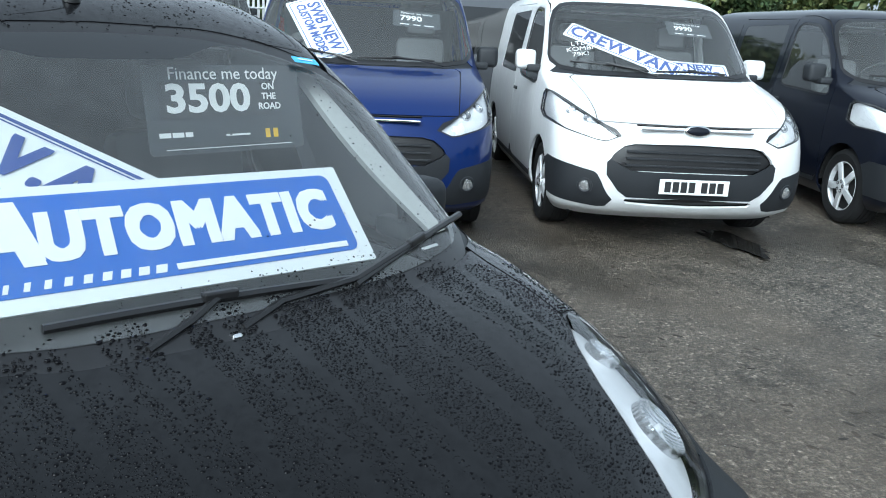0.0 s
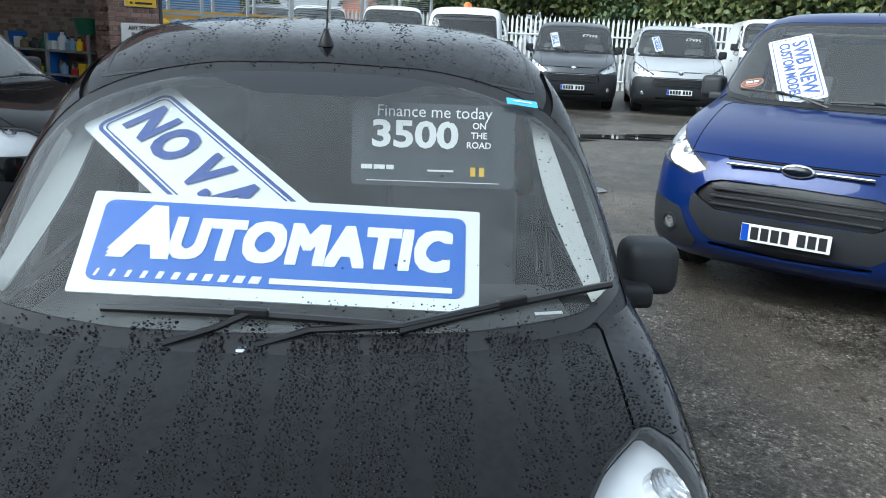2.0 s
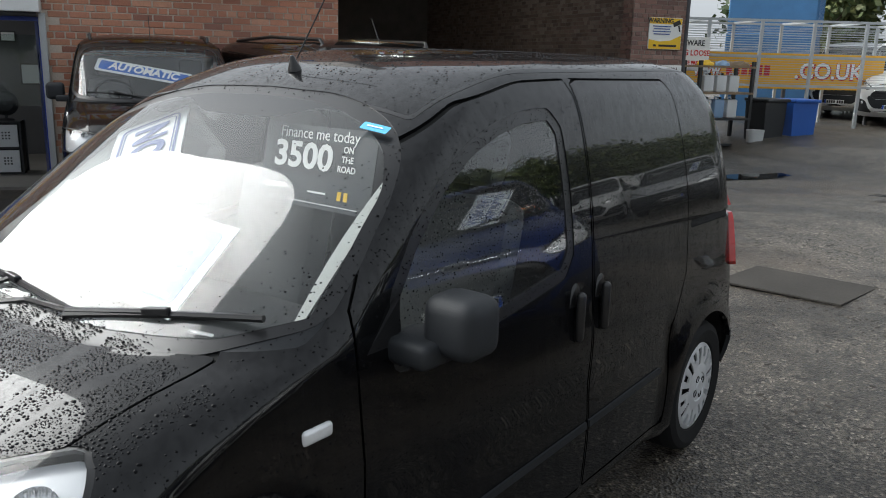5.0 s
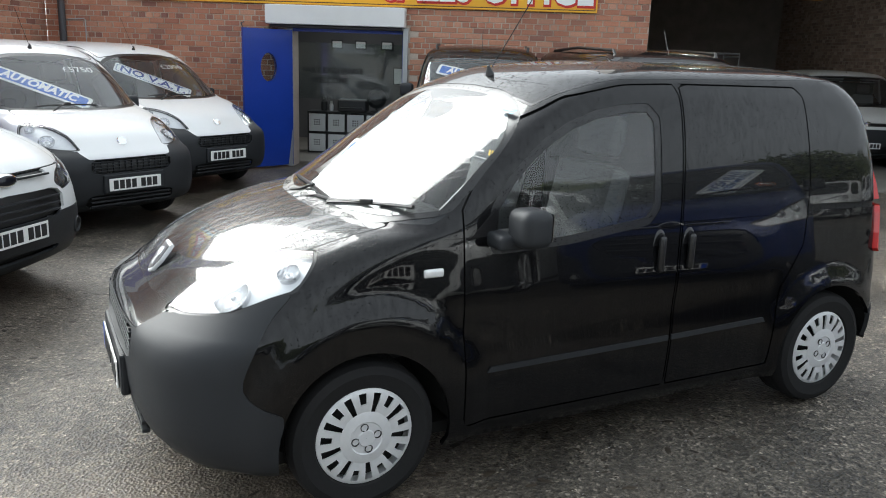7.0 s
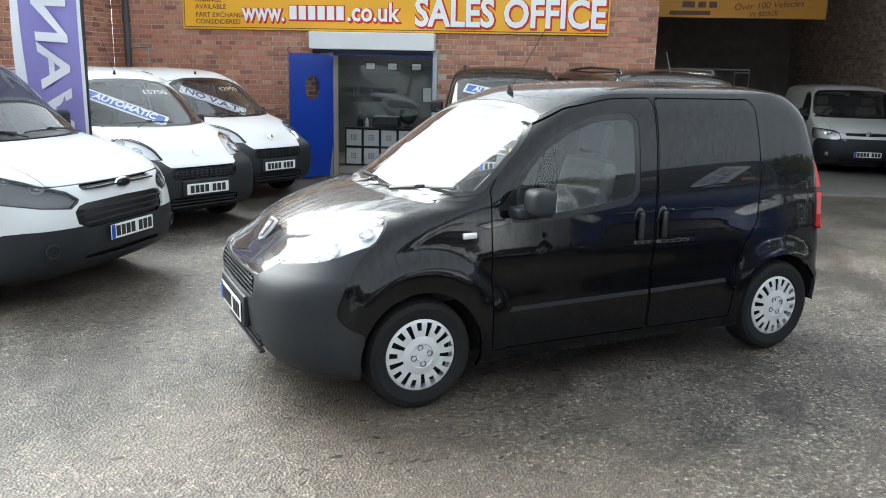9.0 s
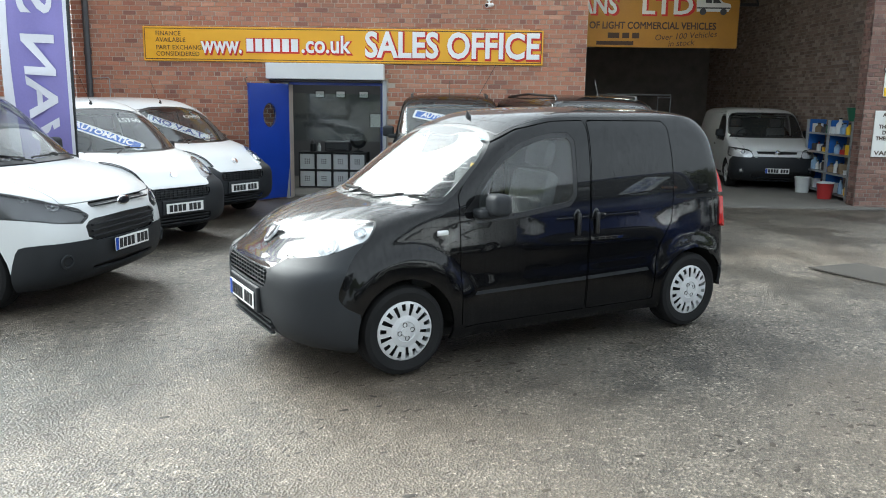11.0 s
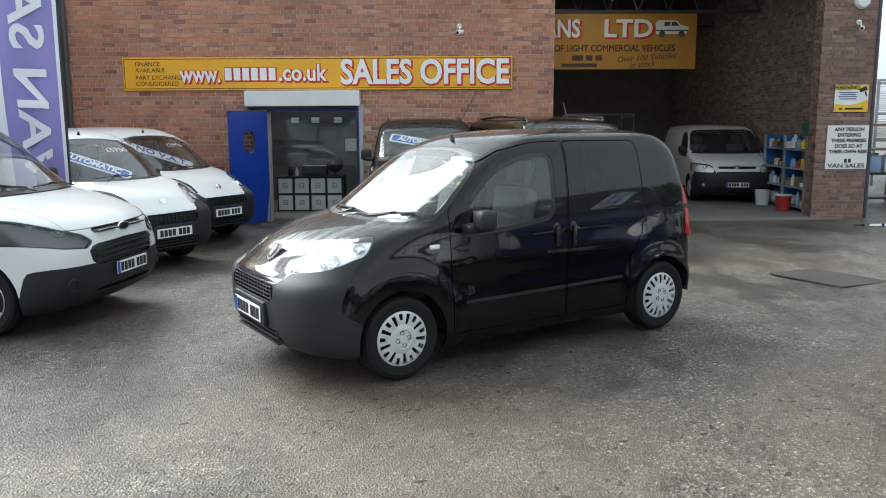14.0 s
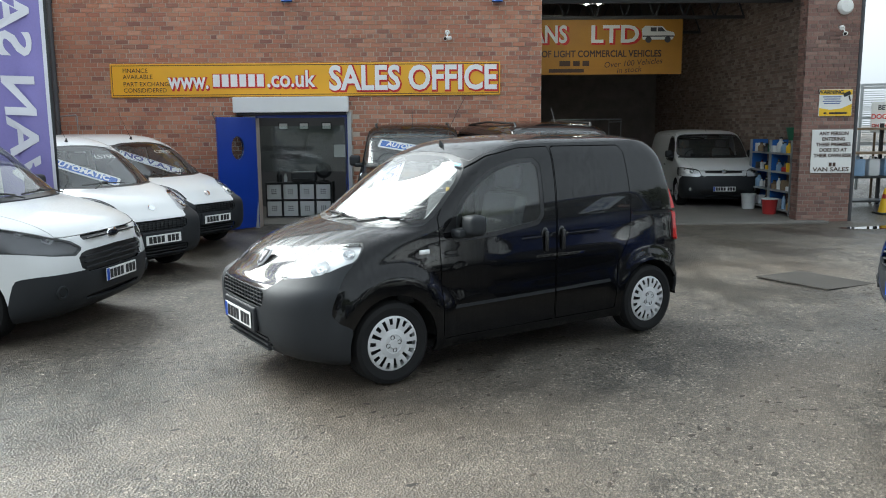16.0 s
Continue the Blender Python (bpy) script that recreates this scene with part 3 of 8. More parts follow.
def shell_part(name, shell, tag, material, parent, out=0.0, thick=0.012, label="", keep=None):
    bm = shell.piece(tag, out, thick, keep)
    if not bm.faces:
        bm.free()
        return None
    me = bpy.data.meshes.new("mesh")
    bm.to_mesh(me)
    bm.free()
    me.materials.append(material)
    me.polygons.foreach_set("use_smooth", [True] * len(me.polygons))
    me.set_sharp_from_angle(angle=radians(40))
    return part(name, me, None, parent, label)


# ---- vehicle parts ----
def side(poly, r=0.0, ymin=0.3):
    return lambda V: np.maximum(outline(poly, V[:, 0], V[:, 2], r), ymin - np.abs(V[:, 1]))


def front(poly, r=0.0, xmax=0.2):
    return lambda V: np.maximum(outline(poly, np.abs(V[:, 1]), V[:, 2], r), V[:, 0] - xmax)


def both(*fs):
    return lambda V: np.max([f(V) for f in fs], 0)


def line_of(f, w=0.0055):
    return lambda V: np.abs(f(V)) - w


def wheel_mesh_parts(r, width, style):
    """Meshes of one wheel about its hub, whose face looks to -y."""
    rim = r * 0.655
    w = width
    prof = [(rim, 0.0), (rim + 0.01, -0.012), (r * 0.86, -0.022), (r * 0.955, -0.010), (r * 0.99, 0.012)]
    groove = []
    for k in range(4):
        a = 0.03 + k * (w - 0.06) / 4
        groove += [(r, a), (r, a + (w - 0.06) / 4 - 0.008), (r - 0.008, a + (w - 0.06) / 4 - 0.007), (r - 0.008, a + (w - 0.06) / 4 - 0.001)]
    prof += groove + [(r, w - 0.02), (r * 0.955, w), (rim, w - 0.01), (rim, 0.0)]
    tyre = mesh_of(turned(prof, 48), M["rubber"], True, 30)
    bm = turned([(rim + 0.002, -0.004), (rim - 0.003, -0.008), (rim - 0.006, -0.004), (rim - 0.008, 0.05)], 48)
    if style == "cap":
        # a dished cover with nine long slots and nine short ones between them, each open to the dark behind
        rings = [(0.54, -0.0165), (0.60, -0.0168), (0.70, -0.0172), (0.80, -0.0168), (0.93, -0.0130), (0.99, -0.008)]
        cols = 18 * 6
        g = []
        for lay in (0.0, 0.007):
            g.append([[bm.verts.new((rim * f * math.cos(2 * math.pi * c / cols), y + lay, rim * f * math.sin(2 * math.pi * c / cols))) for c in range(cols)] for f, y in rings])
        def open_slot(k, c):
            lo, hi = ((0, 4) if (c // 6) % 2 else (2, 4))
            return c % 6 in (1, 2, 3) and lo <= k < hi
        for k in range(len(rings) - 1):
            for c in range(cols):
                d = (c + 1) % cols
                if open_slot(k, c):
                    continue
                bm.faces.new((g[0][k][c], g[0][k][d], g[0][k + 1][d], g[0][k + 1][c]))
                for k2, c2, e in ((k, c - 1, ((k, c), (k + 1, c))), (k, d, ((k, d), (k + 1, d))), (k - 1, c, ((k, c), (k, d))), (k + 1, c, ((k + 1, c), (k + 1, d)))):
                    if 0 <= k2 < len(rings) - 1 and open_slot(k2, c2 % cols):
                        (ka, ca), (kb, cb) = e
                        bm.faces.new((g[0][ka][ca], g[0][kb][cb], g[1][kb][cb], g[1][ka][ca]))
        bmesh.ops.delete(bm, geom=[v for v in bm.verts if not v.link_faces], context="VERTS")
        tmp = turned([(0.001, -0.026), (0.030, -0.026), (0.034, -0.021), (0.062, -0.020), (0.066, -0.024), (rim * 0.48, -0.020), (rim * 0.545, -0.0165)], 48)
        bm2 = bpy.data.meshes.new("tmp")
        tmp.to_mesh(bm2)
        tmp.free()
        bm.from_mesh(bm2)
        bpy.data.meshes.remove(bm2)
    else:
        n = 5
        for k in range(n):
            a = 2 * math.pi * k / n
            for s in (-1, 1) if style == "split" else (0,):
                m = Matrix.Rotation(a + s * 0.13, 4, "Y")
                add_box(bm, 0.02, -0.012, -0.018 if s else -0.032, rim * 0.98, 0.008, 0.018 if s else 0.032, 0.005, m)
        add_tube(bm, (0, -0.02, 0), (0, 0.02, 0), rim * 0.3, rim * 0.33, 24)
    cap = mesh_of(bm, M["alloy"], True, 35)
    # black disc: the shade behind the slots is put into its colour
    back = mesh_of(turned([(0.001, 0.030), (rim - 0.012, 0.034), (rim - 0.009, 0.045)], 32), M["seam"], True, 30)
    bolt = mesh_of(turned([(0.0155, 0.006), (0.0165, -0.0065), (0.0135, -0.0075), (0.0120, -0.001), (0.001, -0.001)], 14), M["plastic_gloss"], True, 30)
    return tyre, cap, back, bolt


WHEELS = {}


def add_wheels(root, xs, y, r, width=0.18, style="cap", left_only=False):
    key = (r, width, style)
    if key not in WHEELS:
        WHEELS[key] = wheel_mesh_parts(r, width, style)
    for x in xs:
        for s in (-1, 1):
            w = part("wheel", WHEELS[key][0], None, root, at=pose(x, s * y, r, 0, random.uniform(0, 40), 0 if s < 0 else 180))
            part("rim", WHEELS[key][1], None, w, "silver wheel cover")
            part("wheel_back", WHEELS[key][2], None, w)
            n = 4 if style == "cap" else 5
            for k in range(n):
                a = 2 * math.pi * (k + 0.5) / n
                part("wheel_bolt", WHEELS[key][3], None, w, at=pose(0.045 * math.cos(a), -0.017, 0.045 * math.sin(a)))


def plate_on(root, x, z, lean=0.0, blue=True, w=0.52, y=0.0):
    p = part("number_plate", box(-w / 2, -0.006, -0.0555, w / 2, 0.0, 0.0555, 0.003), M["plate"], root, "white number plate with dark bars", at=pose(x, y, z, -lean, 0, -90))
    off = 0.0
    if blue:
        part("plate_band", box(-w / 2 + 0.003, -0.008, -0.052, -w / 2 + 0.045, -0.006, 0.052), M["eu_blue"], p)
        off = 0.02
    bars([0.046] * 4, 0.078, 0.014, M["black_ink"], p, pose(off - 0.108, -0.006, 0), "plate_bar")
    bars([0.046] * 3, 0.078, 0.014, M["black_ink"], p, pose(off + 0.135, -0.006, 0), "plate_bar")
    return p


def card_at(root, centre, right, up, w, h, name, material, label, r=0.02, t=0.004):
    """A flat board: its centre, the way to its right as one reads it, and its way up."""
    X = Vector(right).normalized()
    Z = (Vector(up) - Vector(up).dot(X) * X).normalized()
    Y = Z.cross(X)
    m = Matrix((X, Y, Z)).transposed().to_4x4()
    m.translation = Vector(centre)
    bm = slab(rounded(w, h, r), t)
    return part(name, bm, material, root, label, at=m)


def frame_outline(w, h, r, t, depth=0.002):
    """A thin rounded border line in the XZ plane."""
    bm = bmesh.new()
    a, b = rounded(w, h, r), rounded(w - 2 * t, h - 2 * t, max(r - t, 0.002))
    va, vb = [bm.verts.new((x, -depth, z)) for x, z in a], [bm.verts.new((x, -depth, z)) for x, z in b]
    for i in range(len(a)):
        j = (i + 1) % len(a)
        bm.faces.new((va[i], va[j], vb[j], vb[i]))
    return bm


def on_screen(shell, y, z, inset=0.02, tag="windscreen"):
    """A frame on the inside of the windscreen: its centre, right and up."""
    ids = sorted({i for f, t in zip(shell.F, shell.tag) if t == tag for i in f})
    A, N = shell.A[ids], shell.N[ids]
    k = np.argsort(np.hypot(A[:, 1] - y, A[:, 2] - z))[:8]
    p, n = A[k].mean(0), Vector(N[k].mean(0)).normalized()
    c = Vector((p[0], y, z)) - inset * n
    right = Vector((0, -1, 0))
    right = (right - right.dot(n) * n).normalized()
    return c, right, n.cross(right)


def fog_on(root, sh, at, r, lamp=True):
    """A round fog lamp, or its empty recess, in the bumper nearest to a place."""
    ids = sorted({i for f, t in zip(sh.F, sh.tag) if t in ("bumper", "body") for i in f})
    k = ids[int(np.argmin(np.linalg.norm(sh.A[ids] - np.array(at), axis=1)))]
    n = (Vector(sh.N[k]) + Vector((-0.5, 0, 0))).normalized()
    q = n.to_track_quat("-Y", "Z").to_matrix().to_4x4()
    q.translation = Vector(sh.A[k]) + 0.004 * Vector(sh.N[k])
    b = part("fog_lamp", turned([(r * 1.5, 0.004), (r * 1.42, -0.010), (r * 1.12, -0.012), (r, -0.002), (r * 0.98, 0.004)], 28), M["plastic"], root, "round fog lamp in a dark bezel" if lamp else "round recess in the bumper", smooth=True, at=q)
    part("lamp_face", turned([(r, 0.0), (r * 0.6, -0.003 if lamp else 0.004), (0.001, -0.005 if lamp else 0.006)], 24), M["lamp_bowl"] if lamp else M["seam"], b, smooth=True)


def bowl_in(root, sh, at, r, deep=0.026, tag="headlamp"):
    """A round chrome lamp bowl set behind the lamp glass nearest to a place."""
    ids = sorted({i for f, t in zip(sh.F, sh.tag) if t == tag for i in f})
    if not ids:
        return
    k = ids[int(np.argmin(np.linalg.norm(sh.A[ids] - np.array(at), axis=1)))]
    n = Vector(sh.N[k]).normalized()
    q = n.to_track_quat("-Y", "Z").to_matrix().to_4x4()
    q.translation = Vector(sh.A[k]) - deep * Vector(sh.N[k])
    b = part("lamp_bowl", turned([(r * 1.03, 0.024), (r, 0.001), (r * 0.96, 0.0), (r * 0.91, 0.005), (r * 0.62, 0.014), (r * 0.3, 0.0185), (0.001, 0.0195)], 32), M["lamp_bowl"], root, smooth=True, at=q)
    part("bulb", turned([(0.001, 0.002), (r * 0.12, 0.004), (r * 0.15, 0.021)], 14), M["reflector"], b, smooth=True)


def turn_axes(right, up, deg):
    c, s = math.cos(radians(deg)), math.sin(radians(deg))
    return c * right + s * up, c * up - s * right


def sale_board(root, c, right, up, w, h, text, size, ground="white", two=None):
    if ground == "blue":
        b = card_at(root, c, right, up, w, h, "sale_board", M["card_white"], "white-edged blue sale board", 0.03)
        part("panel", slab(rounded(w - 0.07, h - 0.06, 0.02), -0.001), M["card_blue"], b, at=pose(0, -0.001, 0))
        lettering("lettering", text, size, M["white_ink"], b, pose(0, -0.003, 0.005), bold=0.006, shear=0.12, depth=0.002, width=w * 0.74)
    else:
        b = card_at(root, c, right, up, w, h, "sale_board", M["card_white"], "white sale board with navy letters", 0.02)
        part("border", frame_outline(w - 0.04, h - 0.04, 0.03, 0.008), M["navy_ink"], b)
        if two:
            lettering("lettering", text, size, M["navy_ink"], b, pose(0, -0.003, h * 0.17), bold=0.003, depth=0.002)
            lettering("lettering", two, size * (1 if len(two) < 9 else 0.72), M["navy_ink"], b, pose(0, -0.003, -h * 0.17), bold=0.003, depth=0.002, width=w * 0.84 if len(two) > 8 else None)
        else:
            lettering("lettering", text, size, M["navy_ink"], b, pose(0, -0.003, 0), bold=0.004, depth=0.002)
    return b


def seat(root, x, y, z=0.55, material=None):
    m = material or M["seat_cloth"]
    s = part("seat", box(x, y - 0.23, z - 0.12, x + 0.48, y + 0.23, z + 0.06, 0.05), m, root, smooth=True)
    part("backrest", box(-0.06, -0.22, 0, 0.07, 0.22, 0.60, 0.05), m, s, smooth=True, at=pose(x + 0.46, y, z, 0, 14, 0))
    part("headrest", box(-0.05, -0.13, 0.63, 0.05, 0.13, 0.82, 0.04), m, s, smooth=True, at=pose(x + 0.46, y, z, 0, 14, 0))
    return s


def ring_tube(c, R, r, normal, seg=28):
    q = Vector(normal).to_track_quat("Z", "Y").to_matrix()
    return pipe([Vector(c) + q @ Vector((R * math.cos(2 * math.pi * k / seg), R * math.sin(2 * math.pi * k / seg), 0)) for k in range(seg + 1)], r, 8)


def mirror(root, x, y, z, s, colour=None, big=1.0):
    """A door mirror on its arm; s: -1 on the side of -y, 1 on the other."""
    arm = part("mirror_arm", box(x - 0.125 * big, min((y + 0.115 * big) * s, (y - 0.03) * s), z - 0.022, x + 0.02, max((y + 0.115 * big) * s, (y - 0.03) * s), z + 0.040, 0.018, seg=3), M["plastic"], root, smooth=True)
    a, b = sorted(((y + 0.05) * s, (y + 0.05 + 0.150 * big) * s))
    case = part("door_mirror", box(x - 0.075 * big, a, z - 0.005, x + 0.062 * big, b, z + 0.142 * big, 0.040, seg=4), colour or M["plastic"], root, "dark plastic door mirror" if colour is None else "painted door mirror", smooth=True)
    part("mirror_glass", box(x + 0.063 * big, a + 0.025, z + 0.02, x + 0.066 * big, b - 0.025, z + 0.125 * big), M["chrome"], case)


def wiper(root, a, b, arm_from, lift, via=()):
    """A wiper blade from a to b with its arm."""
    bl = part("wiper_blade", pipe([Vector(a) * (1 - t) + Vector(b) * t + Vector(lift) * (0.4 + 0.6 * math.sin(math.pi * t)) for t in np.linspace(0, 1, 9)], 0.0085, 6), M["plastic_gloss"], root)
    mid = Vector(a) * 0.5 + Vector(b) * 0.5 + Vector(lift) * 1.7
    part("wiper_arm", pipe([Vector(arm_from)] + ([Vector(q) for q in via] or [Vector(arm_from) * 0.5 + mid * 0.5 + Vector(lift) * 0.8]) + [mid], 0.0075, 6), M["plastic_gloss"], root)
    part("wiper_clip", box(-0.034, -0.009, -0.008, 0.034, 0.009, 0.010, 0.004), M["plastic_gloss"], bl, at=Matrix.Translation(mid) @ (Vector(b) - Vector(a)).to_track_quat("X", "Z").to_matrix().to_4x4())


def build_van(root, spec):
    """Body, glass, lamps, wheels and cabin of a vehicle whose nose looks to -x; x = 0 is its front axle."""
    wx, wy, wr = spec["wheels"]
    sh = Shell(spec["table"], *spec.get("grid", (44, 16, 36, 10)), bulge=spec.get("bulge"))
    for x in wx:
        sh.cut(lambda V, x=x: np.maximum(np.hypot(V[:, 0] - x, V[:, 2] - wr) - wr * spec.get("arch", 1.19), 0.3 - np.abs(V[:, 1])), "hole")
    for tag, f, *only in spec["cuts"]:
        sh.cut(f, tag, only or ("body",))
    sh.settle()
    paint_m = spec["paint"]
    shell_part("body", sh, "body", paint_m, root, 0, 0.02)
    for tag, name, mat, out, thick, label in spec["parts"]:
        made = []
        if spec.get("split", {}).get(tag, name in ("headlamp", "side_window", "tail_lamp", "fog_lamp", "rub_strip", "door", "sliding_door", "lamp_lens", "lamp_surround", "window_seal", "door_track", "roof_gutter", "panel_gap", "rear_side_window", "sill")):
            for s in (-1, 1):
                made.append(shell_part(name, sh, tag, mat, root, out, thick, label, sh.mirror_side(s)))
        else:
            made.append(shell_part(name, sh, tag, mat, root, out, thick, label))
        for ob in made:
            if ob is not None and name in ("windscreen", "side_window", "lamp_lens"):
                ob.visible_shadow = False
    z0 = spec["table"][0][0]
    x1 = spec["table"][1][5]
    w0 = spec["table"][0][4]
    part("underside", box(spec["table"][0][1] + 0.12, -w0 + 0.08, z0, x1 - 0.1, w0 - 0.08, z0 + 0.05), M["seam"], root)
    for x in wx:
        for s in (-1, 1):
            bm = bmesh.new()
            seg = 20
            R = wr * 1.24
            ring = [(x + R * math.cos(math.pi * k / seg), wr + R * math.sin(math.pi * k / seg)) for k in range(seg + 1)]
            ring = [(x + R, z0 + 0.13)] + ring + [(x - R, z0 + 0.08)]
            o = [bm.verts.new((a, s * (wy - 0.005), b)) for a, b in ring]
            i = [bm.verts.new((a, s * (wy - 0.33), b)) for a, b in ring]
            for k in range(len(ring) - 1):
                bm.faces.new((o[k], o[k + 1], i[k + 1], i[k]))
            bm.faces.new(i)
            part("wheel_well", bm, M["seam"], root)
    add_wheels(root, wx, wy, wr, spec.get("tyre", 0.19), spec.get("rim", "cap"))
    cow, roof = spec["cowl"], spec["roof"]
    part("dashboard", box(cow[0] + 0.06, -spec["half"] + 0.12, 0.5, cow[0] + 0.62, spec["half"] - 0.12, cow[1] - 0.06, 0.08), M["cabin"], root, smooth=True)
    part("bulkhead", box(roof[0] + 0.95, -spec["half"] + 0.10, 0.35, roof[0] + 0.98, spec["half"] - 0.10, roof[1] - 0.12), M["cabin"], root)
    part("headlining", box(roof[0] + 0.1, -spec["half"] * 0.66, roof[1] - 0.075, roof[0] + 0.95, spec["half"] * 0.66, roof[1] - 0.06), M["cabin"], root)
    sx = cow[0] + 0.62
    for y in (0.42 * spec["half"] / 0.8, -0.42 * spec["half"] / 0.8):
        seat(root, sx, y, cow[1] - 0.42)
    sw = ring_tube((cow[0] + 0.60, 0.40, cow[1] + 0.02), 0.18, 0.014, (-0.75, 0, -0.6))
    st = part("steering_wheel", sw, M["plastic"], root)
    part("hub", box(-0.05, -0.06, -0.05, 0.05, 0.06, 0.05, 0.02), M["plastic"], st, at=pose(cow[0] + 0.58, 0.40, cow[1] + 0.01))
    return sh


# ---- the lie of the yard ----
def fall(x, y):
    """Height of the yard: it rises gently to the east and falls towards the workshop entrance."""
    a, b = min(1, max(0, (x - 1.5) / 4.5)), min(1, max(0, (y - 3.5) / 6.0))
    a, b = a * a * (3 - 2 * a), b * b * (3 - 2 * b)
    up = 0.24 * (1 - math.exp(-max(0, x - 2.6) / 8)) * (1 - b if x < 13 else 1)
    return up - 0.238 * a * b * (1 if x < 11 else max(0, (15 - x) / 4))


def stood(x, y, turn=0.0):
    """A place on the yard."""
    return pose(x, y, fall(x, y), 0, 0, turn)


# ---- the small black van: its shape ----
SMALL_TABLE = [
    (0.190, -0.52, 0.40, 3.0, 0.770, 2.86, 0.25, 3.0),
    (0.250, -0.68, 0.42, 3.2, 0.800, 2.94, 0.25, 3.2),
    (0.350, -0.755, 0.44, 3.2, 0.806, 2.965, 0.25, 3.4),
    (0.480, -0.778, 0.45, 3.1, 0.808, 2.970, 0.24, 3.6),
    (0.620, -0.785, 0.46, 3.0, 0.806, 2.965, 0.22, 3.8),
    (0.690, -0.770, 0.47, 2.9, 0.803, 2.960, 0.22, 4.0),
    (0.740, -0.705, 0.52, 2.8, 0.800, 2.955, 0.22, 4.0),
    (0.800, -0.630, 0.54, 2.8, 0.795, 2.950, 0.22, 4.0),
    (0.860, -0.560, 0.54, 2.8, 0.788, 2.945, 0.22, 4.0),
    (0.920, -0.455, 0.52, 2.8, 0.782, 2.940, 0.22, 4.0),
    (0.980, -0.305, 0.48, 2.8, 0.776, 2.935, 0.22, 4.0),
    (1.030, -0.130, 0.44, 2.8, 0.770, 2.930, 0.22, 4.0),
    (1.062, 0.020, 0.42, 2.8, 0.766, 2.925, 0.22, 4.0),
    (1.085, 0.065, 0.42, 2.8, 0.763, 2.922, 0.22, 4.0),
    (1.200, 0.240, 0.36, 2.8, 0.745, 2.910, 0.22, 4.0),
    (1.350, 0.472, 0.26, 2.8, 0.713, 2.885, 0.22, 3.8),
    (1.480, 0.690, 0.19, 2.8, 0.675, 2.855, 0.22, 3.6),
    (1.540, 0.785, 0.20, 2.6, 0.650, 2.835, 0.24, 3.4),
    (1.590, 0.880, 0.26, 2.5, 0.618, 2.810, 0.26, 3.2),
    (1.630, 0.985, 0.34, 2.7, 0.588, 2.770, 0.30, 3.0),
    (1.656, 1.110, 0.40, 2.8, 0.540, 2.700, 0.40, 2.8),
    (1.675, 1.260, 0.45, 2.8, 0.455, 2.600, 0.45, 2.6),
    (1.688, 1.430, 0.40, 2.6, 0.320, 2.430, 0.40, 2.2),
    (1.694, 1.650, 0.20, 2.2, 0.120, 2.200, 0.20, 2.0),
]


def small_bulge(V):
    """Flared wheel arches and the crease under the windows."""
    out = np.zeros(len(V))
    for x, zc, edge, w in ((0.02, 0.330, 0.520, 0.105), (2.513, 0.295, 0.47, 0.13)):
        d = np.hypot(V[:, 0] - x, V[:, 2] - zc)
        k = np.clip((edge - d) / w, 0, 1)
        out += 0.026 * k * k * (3 - 2 * k) * (V[:, 2] > 0.1)
    out -= 0.010 * np.exp(-((V[:, 2] - 0.63) / 0.10) ** 2) * ((V[:, 0] > 0.3) & (V[:, 0] < 2.15))
    sidey = np.clip((np.abs(V[:, 1]) - 0.6) / 0.15, 0, 1)
    V = V.copy()
    V[:, 1] += np.sign(V[:, 1]) * out * sidey
    return V


SCREEN = [(0, 1.078), (0.35, 1.080), (0.60, 1.092), (0.712, 1.125), (0.702, 1.20), (0.635, 1.480), (0.612, 1.512), (0.45, 1.534), (0, 1.546), (-0.2, 1.546), (-0.2, 1.078)]
DOOR = [(0.405, 0.27), (0.405, 1.125), (0.50, 1.27), (0.66, 1.43), (0.92, 1.548), (1.23, 1.600), (1.515, 1.606), (1.530, 1.56), (1.475, 0.75), (1.452, 0.27)]
SLIDE = [(1.464, 0.27), (1.487, 0.75), (1.545, 1.606), (2.28, 1.600), (2.318, 1.56), (2.322, 1.15), (2.290, 0.86), (2.15, 0.66), (2.10, 0.27)]
WINDOW = [(0.555, 0.985), (0.90, 1.000), (1.30, 1.050), (1.345, 1.10), (1.362, 1.455), (1.33, 1.490), (1.20, 1.486), (1.06, 1.462), (0.92, 1.418), (0.78, 1.342), (0.65, 1.232), (0.562, 1.12)]
BUMPER = [(-1.2, 0.0), (-0.30, 0.0), (-0.325, 0.46), (-0.40, 0.485), (-0.455, 0.54), (-0.452, 0.60), (-0.41, 0.69), (-0.34, 0.79), (-0.255, 0.872), (-0.33, 0.855), (-0.46, 0.800), (-0.60, 0.770), (-0.68, 0.742), (-1.2, 0.742)]
LAMP = [(-0.655, 0.772), (-0.60, 0.778), (-0.46, 0.808), (-0.33, 0.862), (-0.25, 0.885), (-0.155, 0.985), (-0.175, 1.003), (-0.30, 0.995), (-0.42, 0.955), (-0.54, 0.880)]


